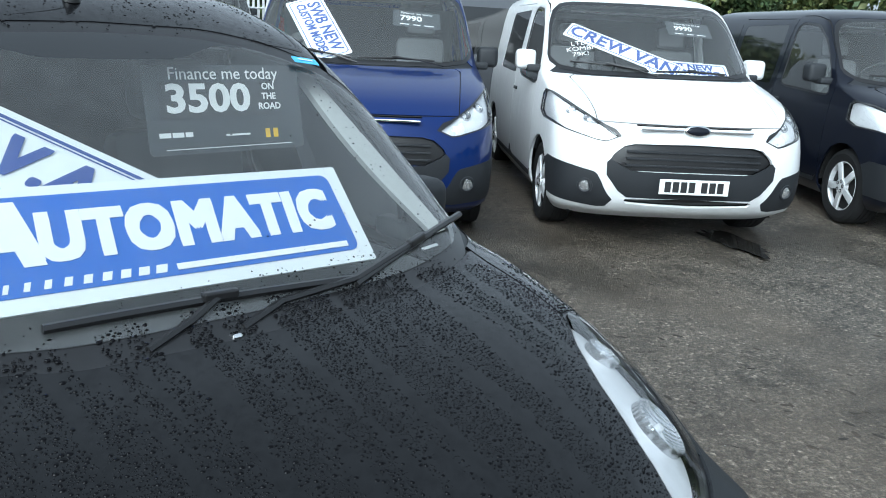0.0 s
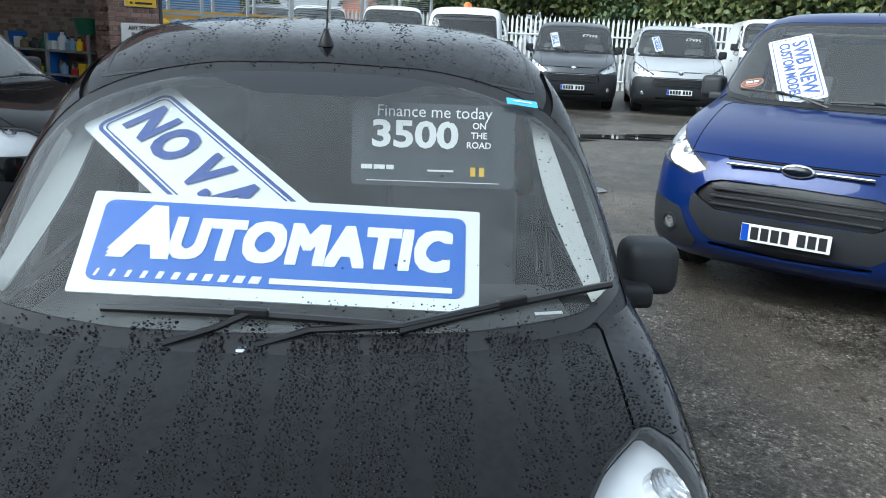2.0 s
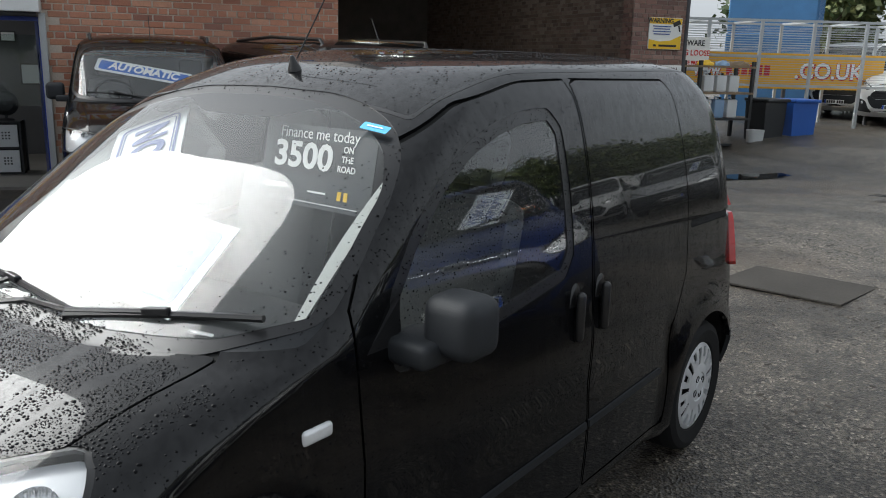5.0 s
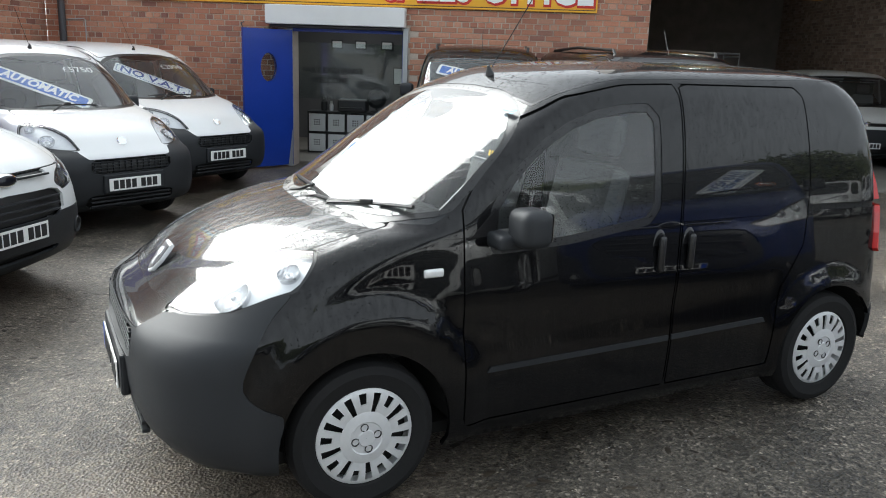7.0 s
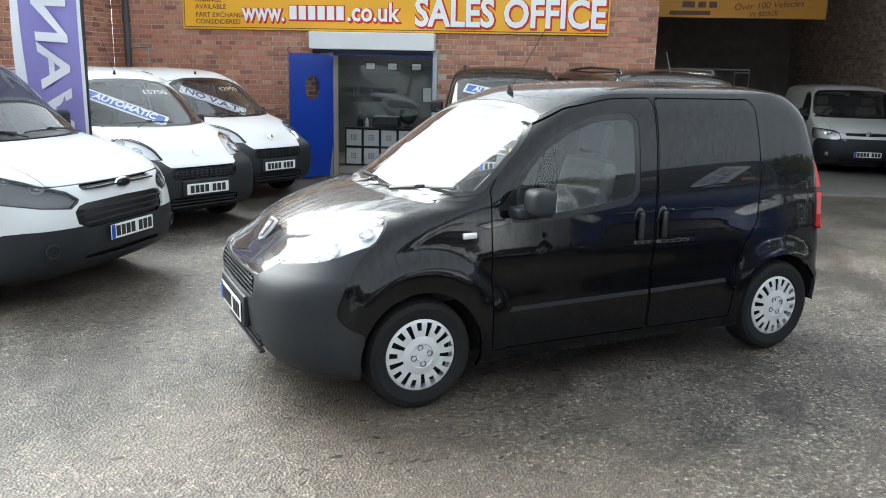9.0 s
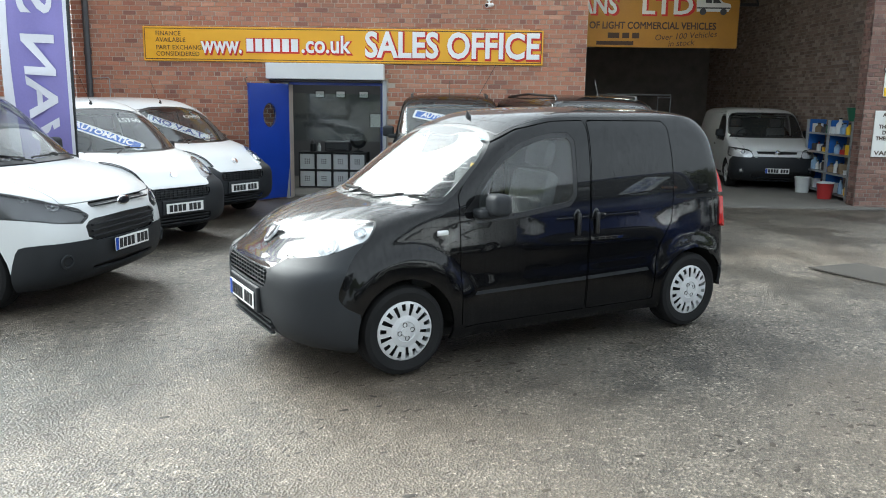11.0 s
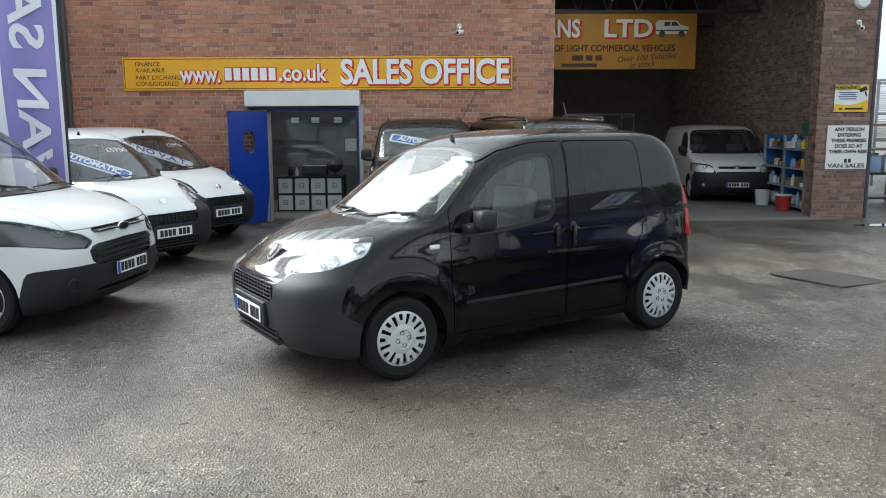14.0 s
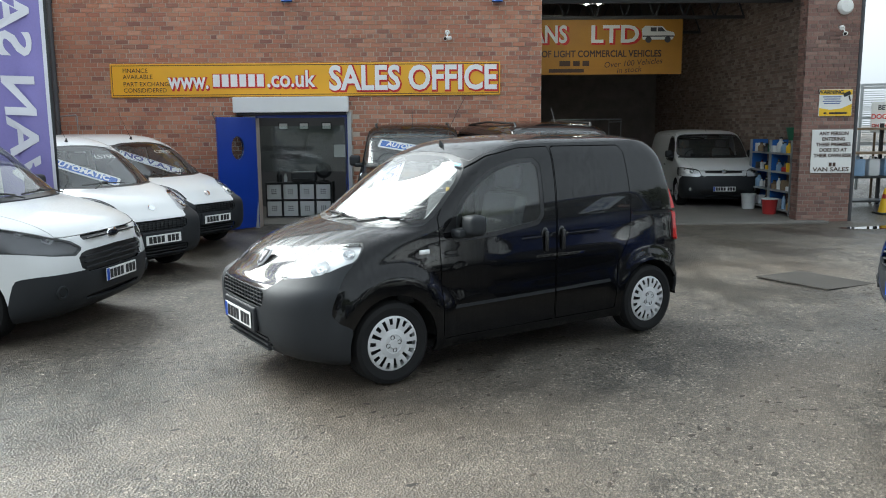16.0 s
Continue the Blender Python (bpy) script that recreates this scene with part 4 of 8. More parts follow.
def small_spec(black):
    door_f, slide_f = side(DOOR, 0, 0.45), side(SLIDE, 0, 0.45)
    screen_f = both(front(SCREEN, 0, 1.2), lambda V: V[:, 0] - (0.345 + (V[:, 2] - 1.11) * 1.03))
    frit_f = lambda V: np.interp(np.abs(V[:, 1]), [0, 0.16, 0.28, 0.45, 0.61], [1.488, 1.490, 1.520, 1.515, 1.494]) - V[:, 2]  # noqa: E731
    win_f = side(WINDOW, 0.0, 0.4)
    hood_f = both(lambda V: np.abs(V[:, 1]) - (0.60 + 0.05 * np.clip((V[:, 0] + 0.6), 0, 1)), lambda V: V[:, 2] - 1.060 - 0.02 * np.abs(V[:, 1]), lambda V: V[:, 0] - 0.4)
    roof_f = both(lambda V: np.abs(V[:, 1]) - np.interp(V[:, 0], [0.75, 1.0, 2.75], [0.575, 0.590, 0.575]), lambda V: 0.80 - V[:, 0], lambda V: V[:, 0] - 2.75, lambda V: 1.5 - V[:, 2])
    lamp_f = both(side(LAMP, 0.004, 0.3), lambda V: np.interp(V[:, 0], [-0.62, -0.48, -0.35, -0.25, -0.15], [0.42, 0.445, 0.495, 0.555, 0.645]) - np.abs(V[:, 1]))
    cuts = [
        ("bumper", both(side(BUMPER, 0, -1), lambda V: V[:, 0] + 0.2)),
        ("headlamp", lamp_f),
        ("lamp_edge", lambda V: lamp_f(V) - 0.008, "body", "bumper"),
        ("grille", front([(-0.2, 0.565), (0.36, 0.565), (0.40, 0.60), (0.40, 0.665), (0.37, 0.685), (-0.2, 0.685)], 0, -0.4), "bumper", "body"),
        ("lower_grille", front([(-0.2, 0.245), (0.40, 0.245), (0.44, 0.30), (0.42, 0.375), (-0.2, 0.375)], 0, -0.3), "bumper"),
        ("lip", front([(-0.2, 0.690), (0.41, 0.690), (0.46, 0.775), (-0.2, 0.775)], 0, -0.4), "bumper", "body"),
        ("windscreen", screen_f),
        ("frit", frit_f, "windscreen"),
        ("screen_band", lambda V: screen_f(V) - 0.022),
        ("bonnet_seam", lambda V: hood_f(V) - 0.0035), ("bonnet", lambda V: hood_f(V) + 0.0035, "bonnet_seam"),
        ("cowl", both(lambda V: 1.062 + 0.02 * np.abs(V[:, 1]) - V[:, 2], lambda V: V[:, 2] - 1.14, lambda V: V[:, 0] - 0.36, lambda V: np.abs(V[:, 1]) - 0.735)),
        ("window", win_f),
        ("window_band", lambda V: win_f(V) - 0.036),
        ("seam", lambda V: door_f(V) - 0.0036), ("door", lambda V: door_f(V) + 0.0036, "seam"),
        ("slide_seam", lambda V: slide_f(V) - 0.0036), ("sliding_door", lambda V: slide_f(V) + 0.0036, "slide_seam"),
        ("track", side([(2.335, 1.022), (2.90, 1.012), (2.90, 1.042), (2.335, 1.052)], 0, 0.4)),
        ("gutter", lambda V: roof_f(V) - 0.006), ("roof", lambda V: roof_f(V) + 0.006, "gutter"),
        ("hole", side([(2.55, 0.0), (3.3, 0.0), (3.3, 0.345), (2.92, 0.335), (2.82, 0.30), (2.60, 0.25)], 0, -1)),
        ("tail_lamp", side([(2.815, 0.78), (3.2, 0.77), (3.2, 1.24), (2.87, 1.24), (2.85, 1.05)], 0, 0.5)),
        ("rear_bumper", both(side([(2.80, 0.0), (3.3, 0.0), (3.3, 0.50), (2.86, 0.50), (2.80, 0.44)], 0, -1))),
    ]
    paint_m = M["paint_black"] if black else M["paint_white"]
    parts = [
        ("bumper", "front_bumper", M["plastic"], 0.006, 0.02, "dark textured plastic bumper"),
        ("headlamp", "lamp_lens", M["lens"], 0.004, 0.0, "clear headlamp glass"),
        ("headlamp", "headlamp", M["reflector"], -0.032, 0.0, ""),
        ("lamp_edge", "lamp_surround", M["plastic_gloss"], -0.002, 0.01, ""),
        ("grille", "grille", M["plastic_gloss"], -0.03, 0.03, ""),
        ("lower_grille", "lower_grille", M["plastic_gloss"], -0.03, 0.03, ""),
        ("lip", "bumper_lip", paint_m, 0.004, 0.02, ""),
        ("windscreen", "windscreen", M["screen"], 0.0, 0.0, "clear rain-wet windscreen"),
        ("frit", "screen_frit", M["dark_glass"], 0.0, 0.0, "black printed edge of the windscreen"),
        ("screen_band", "screen_seal", M["plastic_gloss"], -0.002, 0.012, ""),
        ("bonnet_seam", "bonnet_seam", M["seam"], -0.008, 0.0, ""),
        ("bonnet", "bonnet", paint_m, 0, 0.02, ""),
        ("roof", "roof", paint_m, 0, 0.02, ""),
        ("slide_seam", "panel_gap", M["seam"], -0.012, 0.0, ""),
        ("cowl", "cowl", M["plastic"], -0.004, 0.015, ""),
        ("window", "side_window", M["tint"], -0.006, 0.0, ""),
        ("window_band", "window_seal", M["plastic_gloss"], -0.003, 0.012, ""),
        ("seam", "panel_gap", M["seam"], -0.012, 0.0, ""),
        ("door", "door", paint_m, 0, 0.02, ""),
        ("sliding_door", "sliding_door", paint_m, 0, 0.02, ""),
        ("track", "door_track", M["seam"], -0.010, 0.0, ""),
        ("gutter", "roof_gutter", M["plastic_gloss"], 0.001, 0.004, ""),
        ("tail_lamp", "tail_lamp", M["red_lens"], 0.026, 0.03, "red tail lamp"),
        ("rear_bumper", "rear_bumper", M["plastic"], 0.006, 0.02, ""),
    ]
    return {
        "table": SMALL_TABLE, "bulge": small_bulge, "grid": (86, 40, 80, 14) if black else (60, 26, 46, 10),
        "wheels": ((0.0, 2.513), 0.79, 0.293), "arch": 1.17, "tyre": 0.175, "rim": "cap",
        "cuts": cuts, "parts": parts, "paint": paint_m, "cowl": (0.05, 1.08), "roof": (0.80, 1.58), "half": 0.78,
        "split": {"grille": False, "bonnet_seam": True},
    }


def ford_table(k=(1, 1, 1)):
    a, b, c = k
    rows = [
        (0.20, -0.66, 0.45, 3.0, 0.90, 3.85, 0.25, 3.5),
        (0.30, -0.86, 0.48, 3.0, 0.96, 3.97, 0.25, 4.0),
        (0.45, -0.925, 0.50, 2.9, 0.975, 4.00, 0.20, 4.5),
        (0.62, -0.940, 0.52, 2.8, 0.980, 4.00, 0.20, 4.5),
        (0.80, -0.915, 0.54, 2.7, 0.980, 4.00, 0.20, 4.5),
        (0.92, -0.860, 0.56, 2.6, 0.975, 4.00, 0.20, 4.5),
        (1.00, -0.760, 0.58, 2.6, 0.968, 4.00, 0.20, 4.5),
        (1.06, -0.620, 0.56, 2.6, 0.960, 4.00, 0.20, 4.5),
        (1.13, -0.380, 0.52, 2.6, 0.948, 3.99, 0.20, 4.5),
        (1.19, -0.110, 0.50, 2.6, 0.938, 3.99, 0.20, 4.5),
        (1.22, 0.010, 0.50, 2.6, 0.930, 3.99, 0.20, 4.5),
        (1.26, 0.070, 0.48, 2.7, 0.922, 3.98, 0.20, 4.5),
        (1.45, 0.330, 0.38, 2.7, 0.885, 3.97, 0.20, 4.5),
        (1.65, 0.610, 0.26, 2.7, 0.845, 3.95, 0.20, 4.2),
        (1.78, 0.800, 0.22, 2.6, 0.805, 3.92, 0.22, 4.0),
        (1.85, 0.940, 0.28, 2.6, 0.745, 3.88, 0.25, 3.6),
        (1.89, 1.080, 0.36, 2.5, 0.650, 3.80, 0.32, 3.2),
        (1.915, 1.300, 0.45, 2.4, 0.480, 3.65, 0.42, 2.8),
        (1.93, 1.600, 0.45, 2.2, 0.270, 3.40, 0.45, 2.4),
        (1.935, 1.900, 0.20, 2.0, 0.060, 3.10, 0.20, 2.0),
    ]
    return [(z * c, xf * a, af * a, nf, w * b, xr * a, ar * a, nr) for z, xf, af, nf, w, xr, ar, nr in rows]


def sc(poly, k):
    return [(p * k[0], q * k[1]) for p, q in poly]


def ford_spec(paint_key, k=(1, 1, 1), bumper="lower", rim="five", grid=(40, 18, 34, 8), panel=False, face="ford"):
    """A mid-size panel van; k scales its length, width and height. bumper: lower (dark lip and corners) or full (all dark to the lamps)."""
    a, b, c = k
    F = lambda poly: sc(poly, (b, c))  # noqa: E731
    S = lambda poly: sc(poly, (a, c))  # noqa: E731
    screen_f = both(front(F([(-0.2, 1.25), (0.60, 1.255), (0.80, 1.28), (0.865, 1.33), (0.80, 1.70), (0.765, 1.76), (0.60, 1.785), (-0.2, 1.795)]), 0, 1.6), lambda V: V[:, 0] / a - (0.36 + (V[:, 2] / c - 1.28) * 1.02))
    win_f = side(S([(0.48, 1.12), (1.42, 1.15), (1.44, 1.70), (1.36, 1.745), (1.05, 1.72), (0.80, 1.58), (0.55, 1.30)]), 0.006, 0.4)
    door_f = side(S([(0.40, 0.34), (0.38, 1.18), (0.62, 1.50), (0.92, 1.78), (1.20, 1.83), (1.52, 1.83), (1.55, 1.10), (1.55, 0.34)]), 0, 0.45)
    slide_f = side(S([(1.57, 0.34), (1.57, 1.10), (1.54, 1.80), (2.80, 1.80), (2.82, 1.10), (2.62, 0.34)]), 0, 0.45)
    lamp_f = front(F([(0.52, 0.86), (0.66, 0.80), (0.90, 0.86), (1.2, 0.98), (1.2, 1.12), (0.935, 1.08), (0.80, 0.985), (0.66, 0.90)]), 0.004, 0.06 * a)
    if bumper == "deep":
        lamp_f = front(F([(0.50, 0.80), (0.58, 0.775), (0.80, 0.80), (1.2, 0.90), (1.2, 1.05), (0.93, 1.03), (0.75, 0.935), (0.56, 0.865)]), 0.006, 0.0)
    if face == "vw":
        lamp_f = front(F([(0.54, 0.80), (0.60, 0.78), (1.2, 0.80), (1.2, 0.985), (0.90, 0.985), (0.64, 0.955), (0.56, 0.90)]), 0.004, -0.2 * a)
    hood_f = both(lambda V: np.abs(V[:, 1]) - (0.70 + 0.08 * np.clip(V[:, 0] / a + 0.7, 0, 1)) * b, lambda V: V[:, 2] - 1.215 * c, lambda V: 0.93 * c - V[:, 2], lambda V: V[:, 0] - 0.3 * a)
    up = F([(-0.2, 0.60), (0.46, 0.60), (0.62, 0.68), (0.50, 0.785), (-0.2, 0.80)]) if face != "vw" else F([(-0.2, 0.30), (0.50, 0.30), (0.56, 0.36), (0.52, 0.46), (-0.2, 0.46)])
    strip = F([(-0.2, 0.865), (0.44, 0.865), (0.47, 0.895), (0.44, 0.925), (-0.2, 0.925)]) if face != "vw" else F([(-0.2, 0.845), (0.46, 0.845), (0.48, 0.93), (-0.2, 0.94)])
    low = F([(-0.2, 0.315), (0.46, 0.315), (0.50, 0.375), (-0.2, 0.40)]) if face != "vw" else F([(-0.2, 0.22), (0.4, 0.22), (0.4, 0.27), (-0.2, 0.27)])
    corner = front(F([(0.50, 0.30), (0.62, 0.40), (0.70, 0.56), (1.2, 0.66), (1.2, 0.44), (0.95, 0.34)]), 0.01, -0.30 * a)
    band = front(F([(-0.2, 0.40), (0.50, 0.40), (0.66, 0.60), (0.60, 0.70), (0.46, 0.59), (-0.2, 0.59)]), 0.004, -0.3 * a)
    cuts = []
    if bumper == "full":
        cuts.append(("bumper", side(S([(-1.2, 0.0), (-0.33, 0.0), (-0.40, 0.46), (-0.48, 0.70), (-0.66, 0.80), (-1.2, 0.80)]), 0, -1)))
    elif bumper == "deep":
        cuts.append(("bumper", side(S([(-1.2, 0.0), (-0.33, 0.0), (-0.42, 0.40), (-0.50, 0.60), (-0.70, 0.62), (-1.2, 0.62)]), 0, -1)))
    else:
        cuts += [("bumper", corner), ("bumper", band)]
    own = ("body", "bumper")
    cuts += [
        ("headlamp", lamp_f, *own), ("lamp_edge", lambda V: lamp_f(V) - 0.010, *own),
        ("grille", front(up, 0.004, -0.5 * a), *own), ("strip", front(strip, 0.003, -0.4 * a), *own), ("lower_grille", front(low, 0.004, -0.4 * a), *own),
        ("windscreen", screen_f), ("screen_band", lambda V: screen_f(V) - 0.030),
        ("bonnet_seam", lambda V: hood_f(V) - 0.0035), ("bonnet", lambda V: hood_f(V) + 0.0035, "bonnet_seam"),
        ("cowl", both(lambda V: 1.215 * c - V[:, 2], lambda V: V[:, 2] - 1.27 * c, lambda V: V[:, 0] - 0.30 * a)),
        ("window", win_f), ("window_band", lambda V: win_f(V) - 0.02),
    ]
    if not panel:
        rear_f = side(S([(1.68, 1.15), (2.66, 1.16), (2.66, 1.70), (1.68, 1.72)]), 0.02, 0.4)
        cuts += [("rear_window", rear_f)]
    cuts += [
        ("seam", lambda V: door_f(V) - 0.0036), ("door", lambda V: door_f(V) + 0.0036, "seam"),
        ("slide_seam", lambda V: slide_f(V) - 0.0036), ("sliding_door", lambda V: slide_f(V) + 0.0036, "slide_seam"),
        ("sill", side(S([(0.40, 0.30), (2.55, 0.30), (2.55, 0.42), (0.40, 0.42)]), 0.0, 0.4)),
        ("tail_lamp", side(S([(3.90, 0.80), (4.2, 0.80), (4.2, 1.45), (3.93, 1.45)]), 0, 0.5)),
        ("rear_glass", both(lambda V: 3.85 * a - V[:, 0], lambda V: outline(F([(-0.7, 1.15), (0.7, 1.15), (0.66, 1.65), (-0.66, 1.65)]), V[:, 1], V[:, 2], 0.02))),
    ]
    pm = M[paint_key]
    parts = [
        ("bumper", "front_bumper", M["plastic"], 0.004, 0.02, "dark plastic bumper"),
        ("headlamp", "lamp_lens", M["lens"], 0.004, 0.0, ""), ("headlamp", "headlamp", M["reflector"], -0.032, 0.0, ""),
        ("lamp_edge", "lamp_surround", M["plastic_gloss"], -0.002, 0.01, ""),
        ("grille", "grille", M["plastic_gloss"], -0.03, 0.03, ""), ("strip", "upper_grille", M["plastic_gloss"], -0.02, 0.02, ""),
        ("lower_grille", "lower_grille", M["plastic_gloss"], -0.03, 0.03, ""),
        ("windscreen", "windscreen", M["screen"], 0.0, 0.0, ""), ("screen_band", "screen_seal", M["plastic_gloss"], -0.002, 0.012, ""),
        ("bonnet_seam", "bonnet_seam", M["seam"], -0.008, 0.0, ""), ("bonnet", "bonnet", pm, 0, 0.02, ""), ("slide_seam", "panel_gap", M["seam"], -0.008, 0.0, ""), ("cowl", "cowl", M["plastic"], -0.006, 0.012, ""),
        ("window", "side_window", M["tint"], -0.006, 0.0, ""), ("window_band", "window_seal", M["plastic_gloss"], -0.003, 0.01, ""),
        ("rear_window", "rear_side_window", M["dark_glass"], -0.002, 0.01, ""),
        ("seam", "panel_gap", M["seam"], -0.008, 0.0, ""), ("door", "door", pm, 0, 0.02, ""), ("sliding_door", "sliding_door", pm, 0, 0.02, ""),
        ("sill", "sill", M["plastic"], 0.006, 0.015, ""), ("tail_lamp", "tail_lamp", M["red_lens"], 0.01, 0.02, "red tail lamp"),
        ("rear_glass", "rear_window", M["dark_glass"], -0.002, 0.01, ""),
    ]
    return {
        "table": ford_table(k), "grid": grid, "wheels": ((0.0, 2.93 * a), 0.93 * b, 0.335 * c), "arch": 1.16, "tyre": 0.21, "rim": rim,
        "cuts": cuts, "parts": parts, "paint": pm, "cowl": (0.06 * a, 1.25 * c), "roof": (0.80 * a, 1.80 * c), "half": 0.92 * b, "k": k,
    }


def ford_details(root, sh, k, badge="oval", mirror_paint=None, plate_z=0.50, blue=True, slats=3, fog="lamp"):
    a, b, c = k
    for i in range(slats):
        z = (0.635 + 0.05 * i) * c
        part("grille_slat", box(-0.915 * a, -0.50 * b, z - 0.008, -0.885 * a, 0.50 * b, z + 0.008, 0.004), M["plastic"], root)
    if badge == "oval":
        for s in (-1, 1):
            part("chrome_bar", box(-0.905 * a, min(s * 0.10, s * 0.42) * b, 0.890 * c, -0.870 * a, max(s * 0.10, s * 0.42) * b, 0.905 * c, 0.004), M["chrome"] if fog == "lamp" else M["plastic"], root, "chrome strip" if fog == "lamp" else "", at=pose(0.0, 0, 0))
        o = bmesh.new()
        bmesh.ops.create_uvsphere(o, u_segments=24, v_segments=8, radius=1)
        bmesh.ops.scale(o, vec=(0.014, 0.098, 0.042), verts=o.verts)
        e = part("badge_plate", o, M["chrome"], root, "oval badge plate", smooth=True, at=pose(-0.905 * a, 0, 0.90 * c, 0, 8, 0))
        o = bmesh.new()
        bmesh.ops.create_uvsphere(o, u_segments=24, v_segments=8, radius=1)
        bmesh.ops.scale(o, vec=(0.014, 0.088, 0.034), verts=o.verts)
        part("badge_field", o, M["paint_navy"], e, smooth=True, at=pose(-0.004, 0, 0))
    else:
        part("badge_plate", turned([(0.001, -0.012), (0.05, -0.008), (0.056, 0.0)], 24, "Y"), M["chrome"], root, "round chrome badge", smooth=True, at=pose(-0.885 * a, 0, 0.90 * c, 0, 0, -90))
        part("chrome_bar", box(-0.900 * a, -0.5 * b, 0.770 * c, -0.87 * a, 0.5 * b, 0.782 * c, 0.004), M["chrome"], root)
    plate_on(root, -0.962 * a - 0.01, plate_z, 0, blue)
    for s in (-1, 1):
        mirror(root, 0.62 * a, 0.90 * b, 1.22 * c, s, mirror_paint, 1.15)
        part("door_handle", box(1.36 * a, min(s * 0.965 * b, s * 0.985 * b), 0.98 * c, 1.50 * a, max(s * 0.965 * b, s * 0.985 * b), 1.01 * c, 0.006), M["plastic"], root)
        bowl_in(root, sh, (-0.66 * a, s * 0.72 * b, 0.90 * c), 0.052, 0.016)
        bowl_in(root, sh, (-0.50 * a, s * 0.84 * b, 0.98 * c), 0.038, 0.016)
        if fog:
            fog_on(root, sh, (-0.78 * a, s * 0.77 * b, 0.47 * c), 0.040, fog == "lamp")
    wiper(root, (0.06 * a, 0.10 * b, 1.262 * c), (0.24 * a, 0.72 * b, 1.305 * c), (-0.02 * a, 0.05, 1.232 * c), (-0.012, 0, 0.014))
    wiper(root, (0.06 * a, -0.55 * b, 1.262 * c), (0.02 * a, 0.05 * b, 1.262 * c), (0.0, -0.62 * b, 1.235 * c), (-0.012, 0, 0.014))
    part("aerial", pipe([(1.05 * a, 0, 1.87 * c), (1.13 * a, 0, 1.96 * c), (1.25 * a, 0, 2.14 * c)], 0.004, 6), M["plastic_gloss"], root)


def ford_van(name, m, label, paint_key, k=(1, 1, 1), group="", badge="oval", mirror_paint=None, plate_z=0.50, blue=True, bumper="lower", rim="five", panel=False, face="ford", fog="lamp", **kw):
    root = thing(name, m, label, "van", group)
    sh = build_van(root, ford_spec(paint_key, k, bumper, rim, panel=panel, face=face, **kw))
    ford_details(root, sh, k, badge, mirror_paint, plate_z, blue, 3 if face == "ford" else 0, fog)
    return root, sh


def price_card(root, sh, y, z, w=0.30, h=0.15, price="7990", tag="windscreen", inset=0.03):
    c, r, u = on_screen(sh, y, z, inset)
    b = card_at(root, c, r, u, w, h, "price_card", M["card_black"], "dark finance price card", 0.01, 0.003)
    lettering("heading", "Finance me today", h * 0.17, M["white_ink"], b, pose(0.0, -0.003, h * 0.34), depth=0.001)
    lettering("price", price, h * 0.42, M["white_ink"], b, pose(-w * 0.12, -0.003, h * 0.02), bold=h * 0.012, depth=0.001)
    bars([w * 0.2, w * 0.15, w * 0.2], h * 0.05, w * 0.08, M["white_ink"], b, pose(0, -0.003, -h * 0.36), depth=0.001)
    return b


# ---- the small black van in the middle of the yard ----
VAN = pose(0, 0, 0, 0, 0, 32.0)
hero = thing("black_van", VAN, "small black panel van with dark plastic bumper, wet from rain", "van")
hs = build_van(hero, small_spec(True))


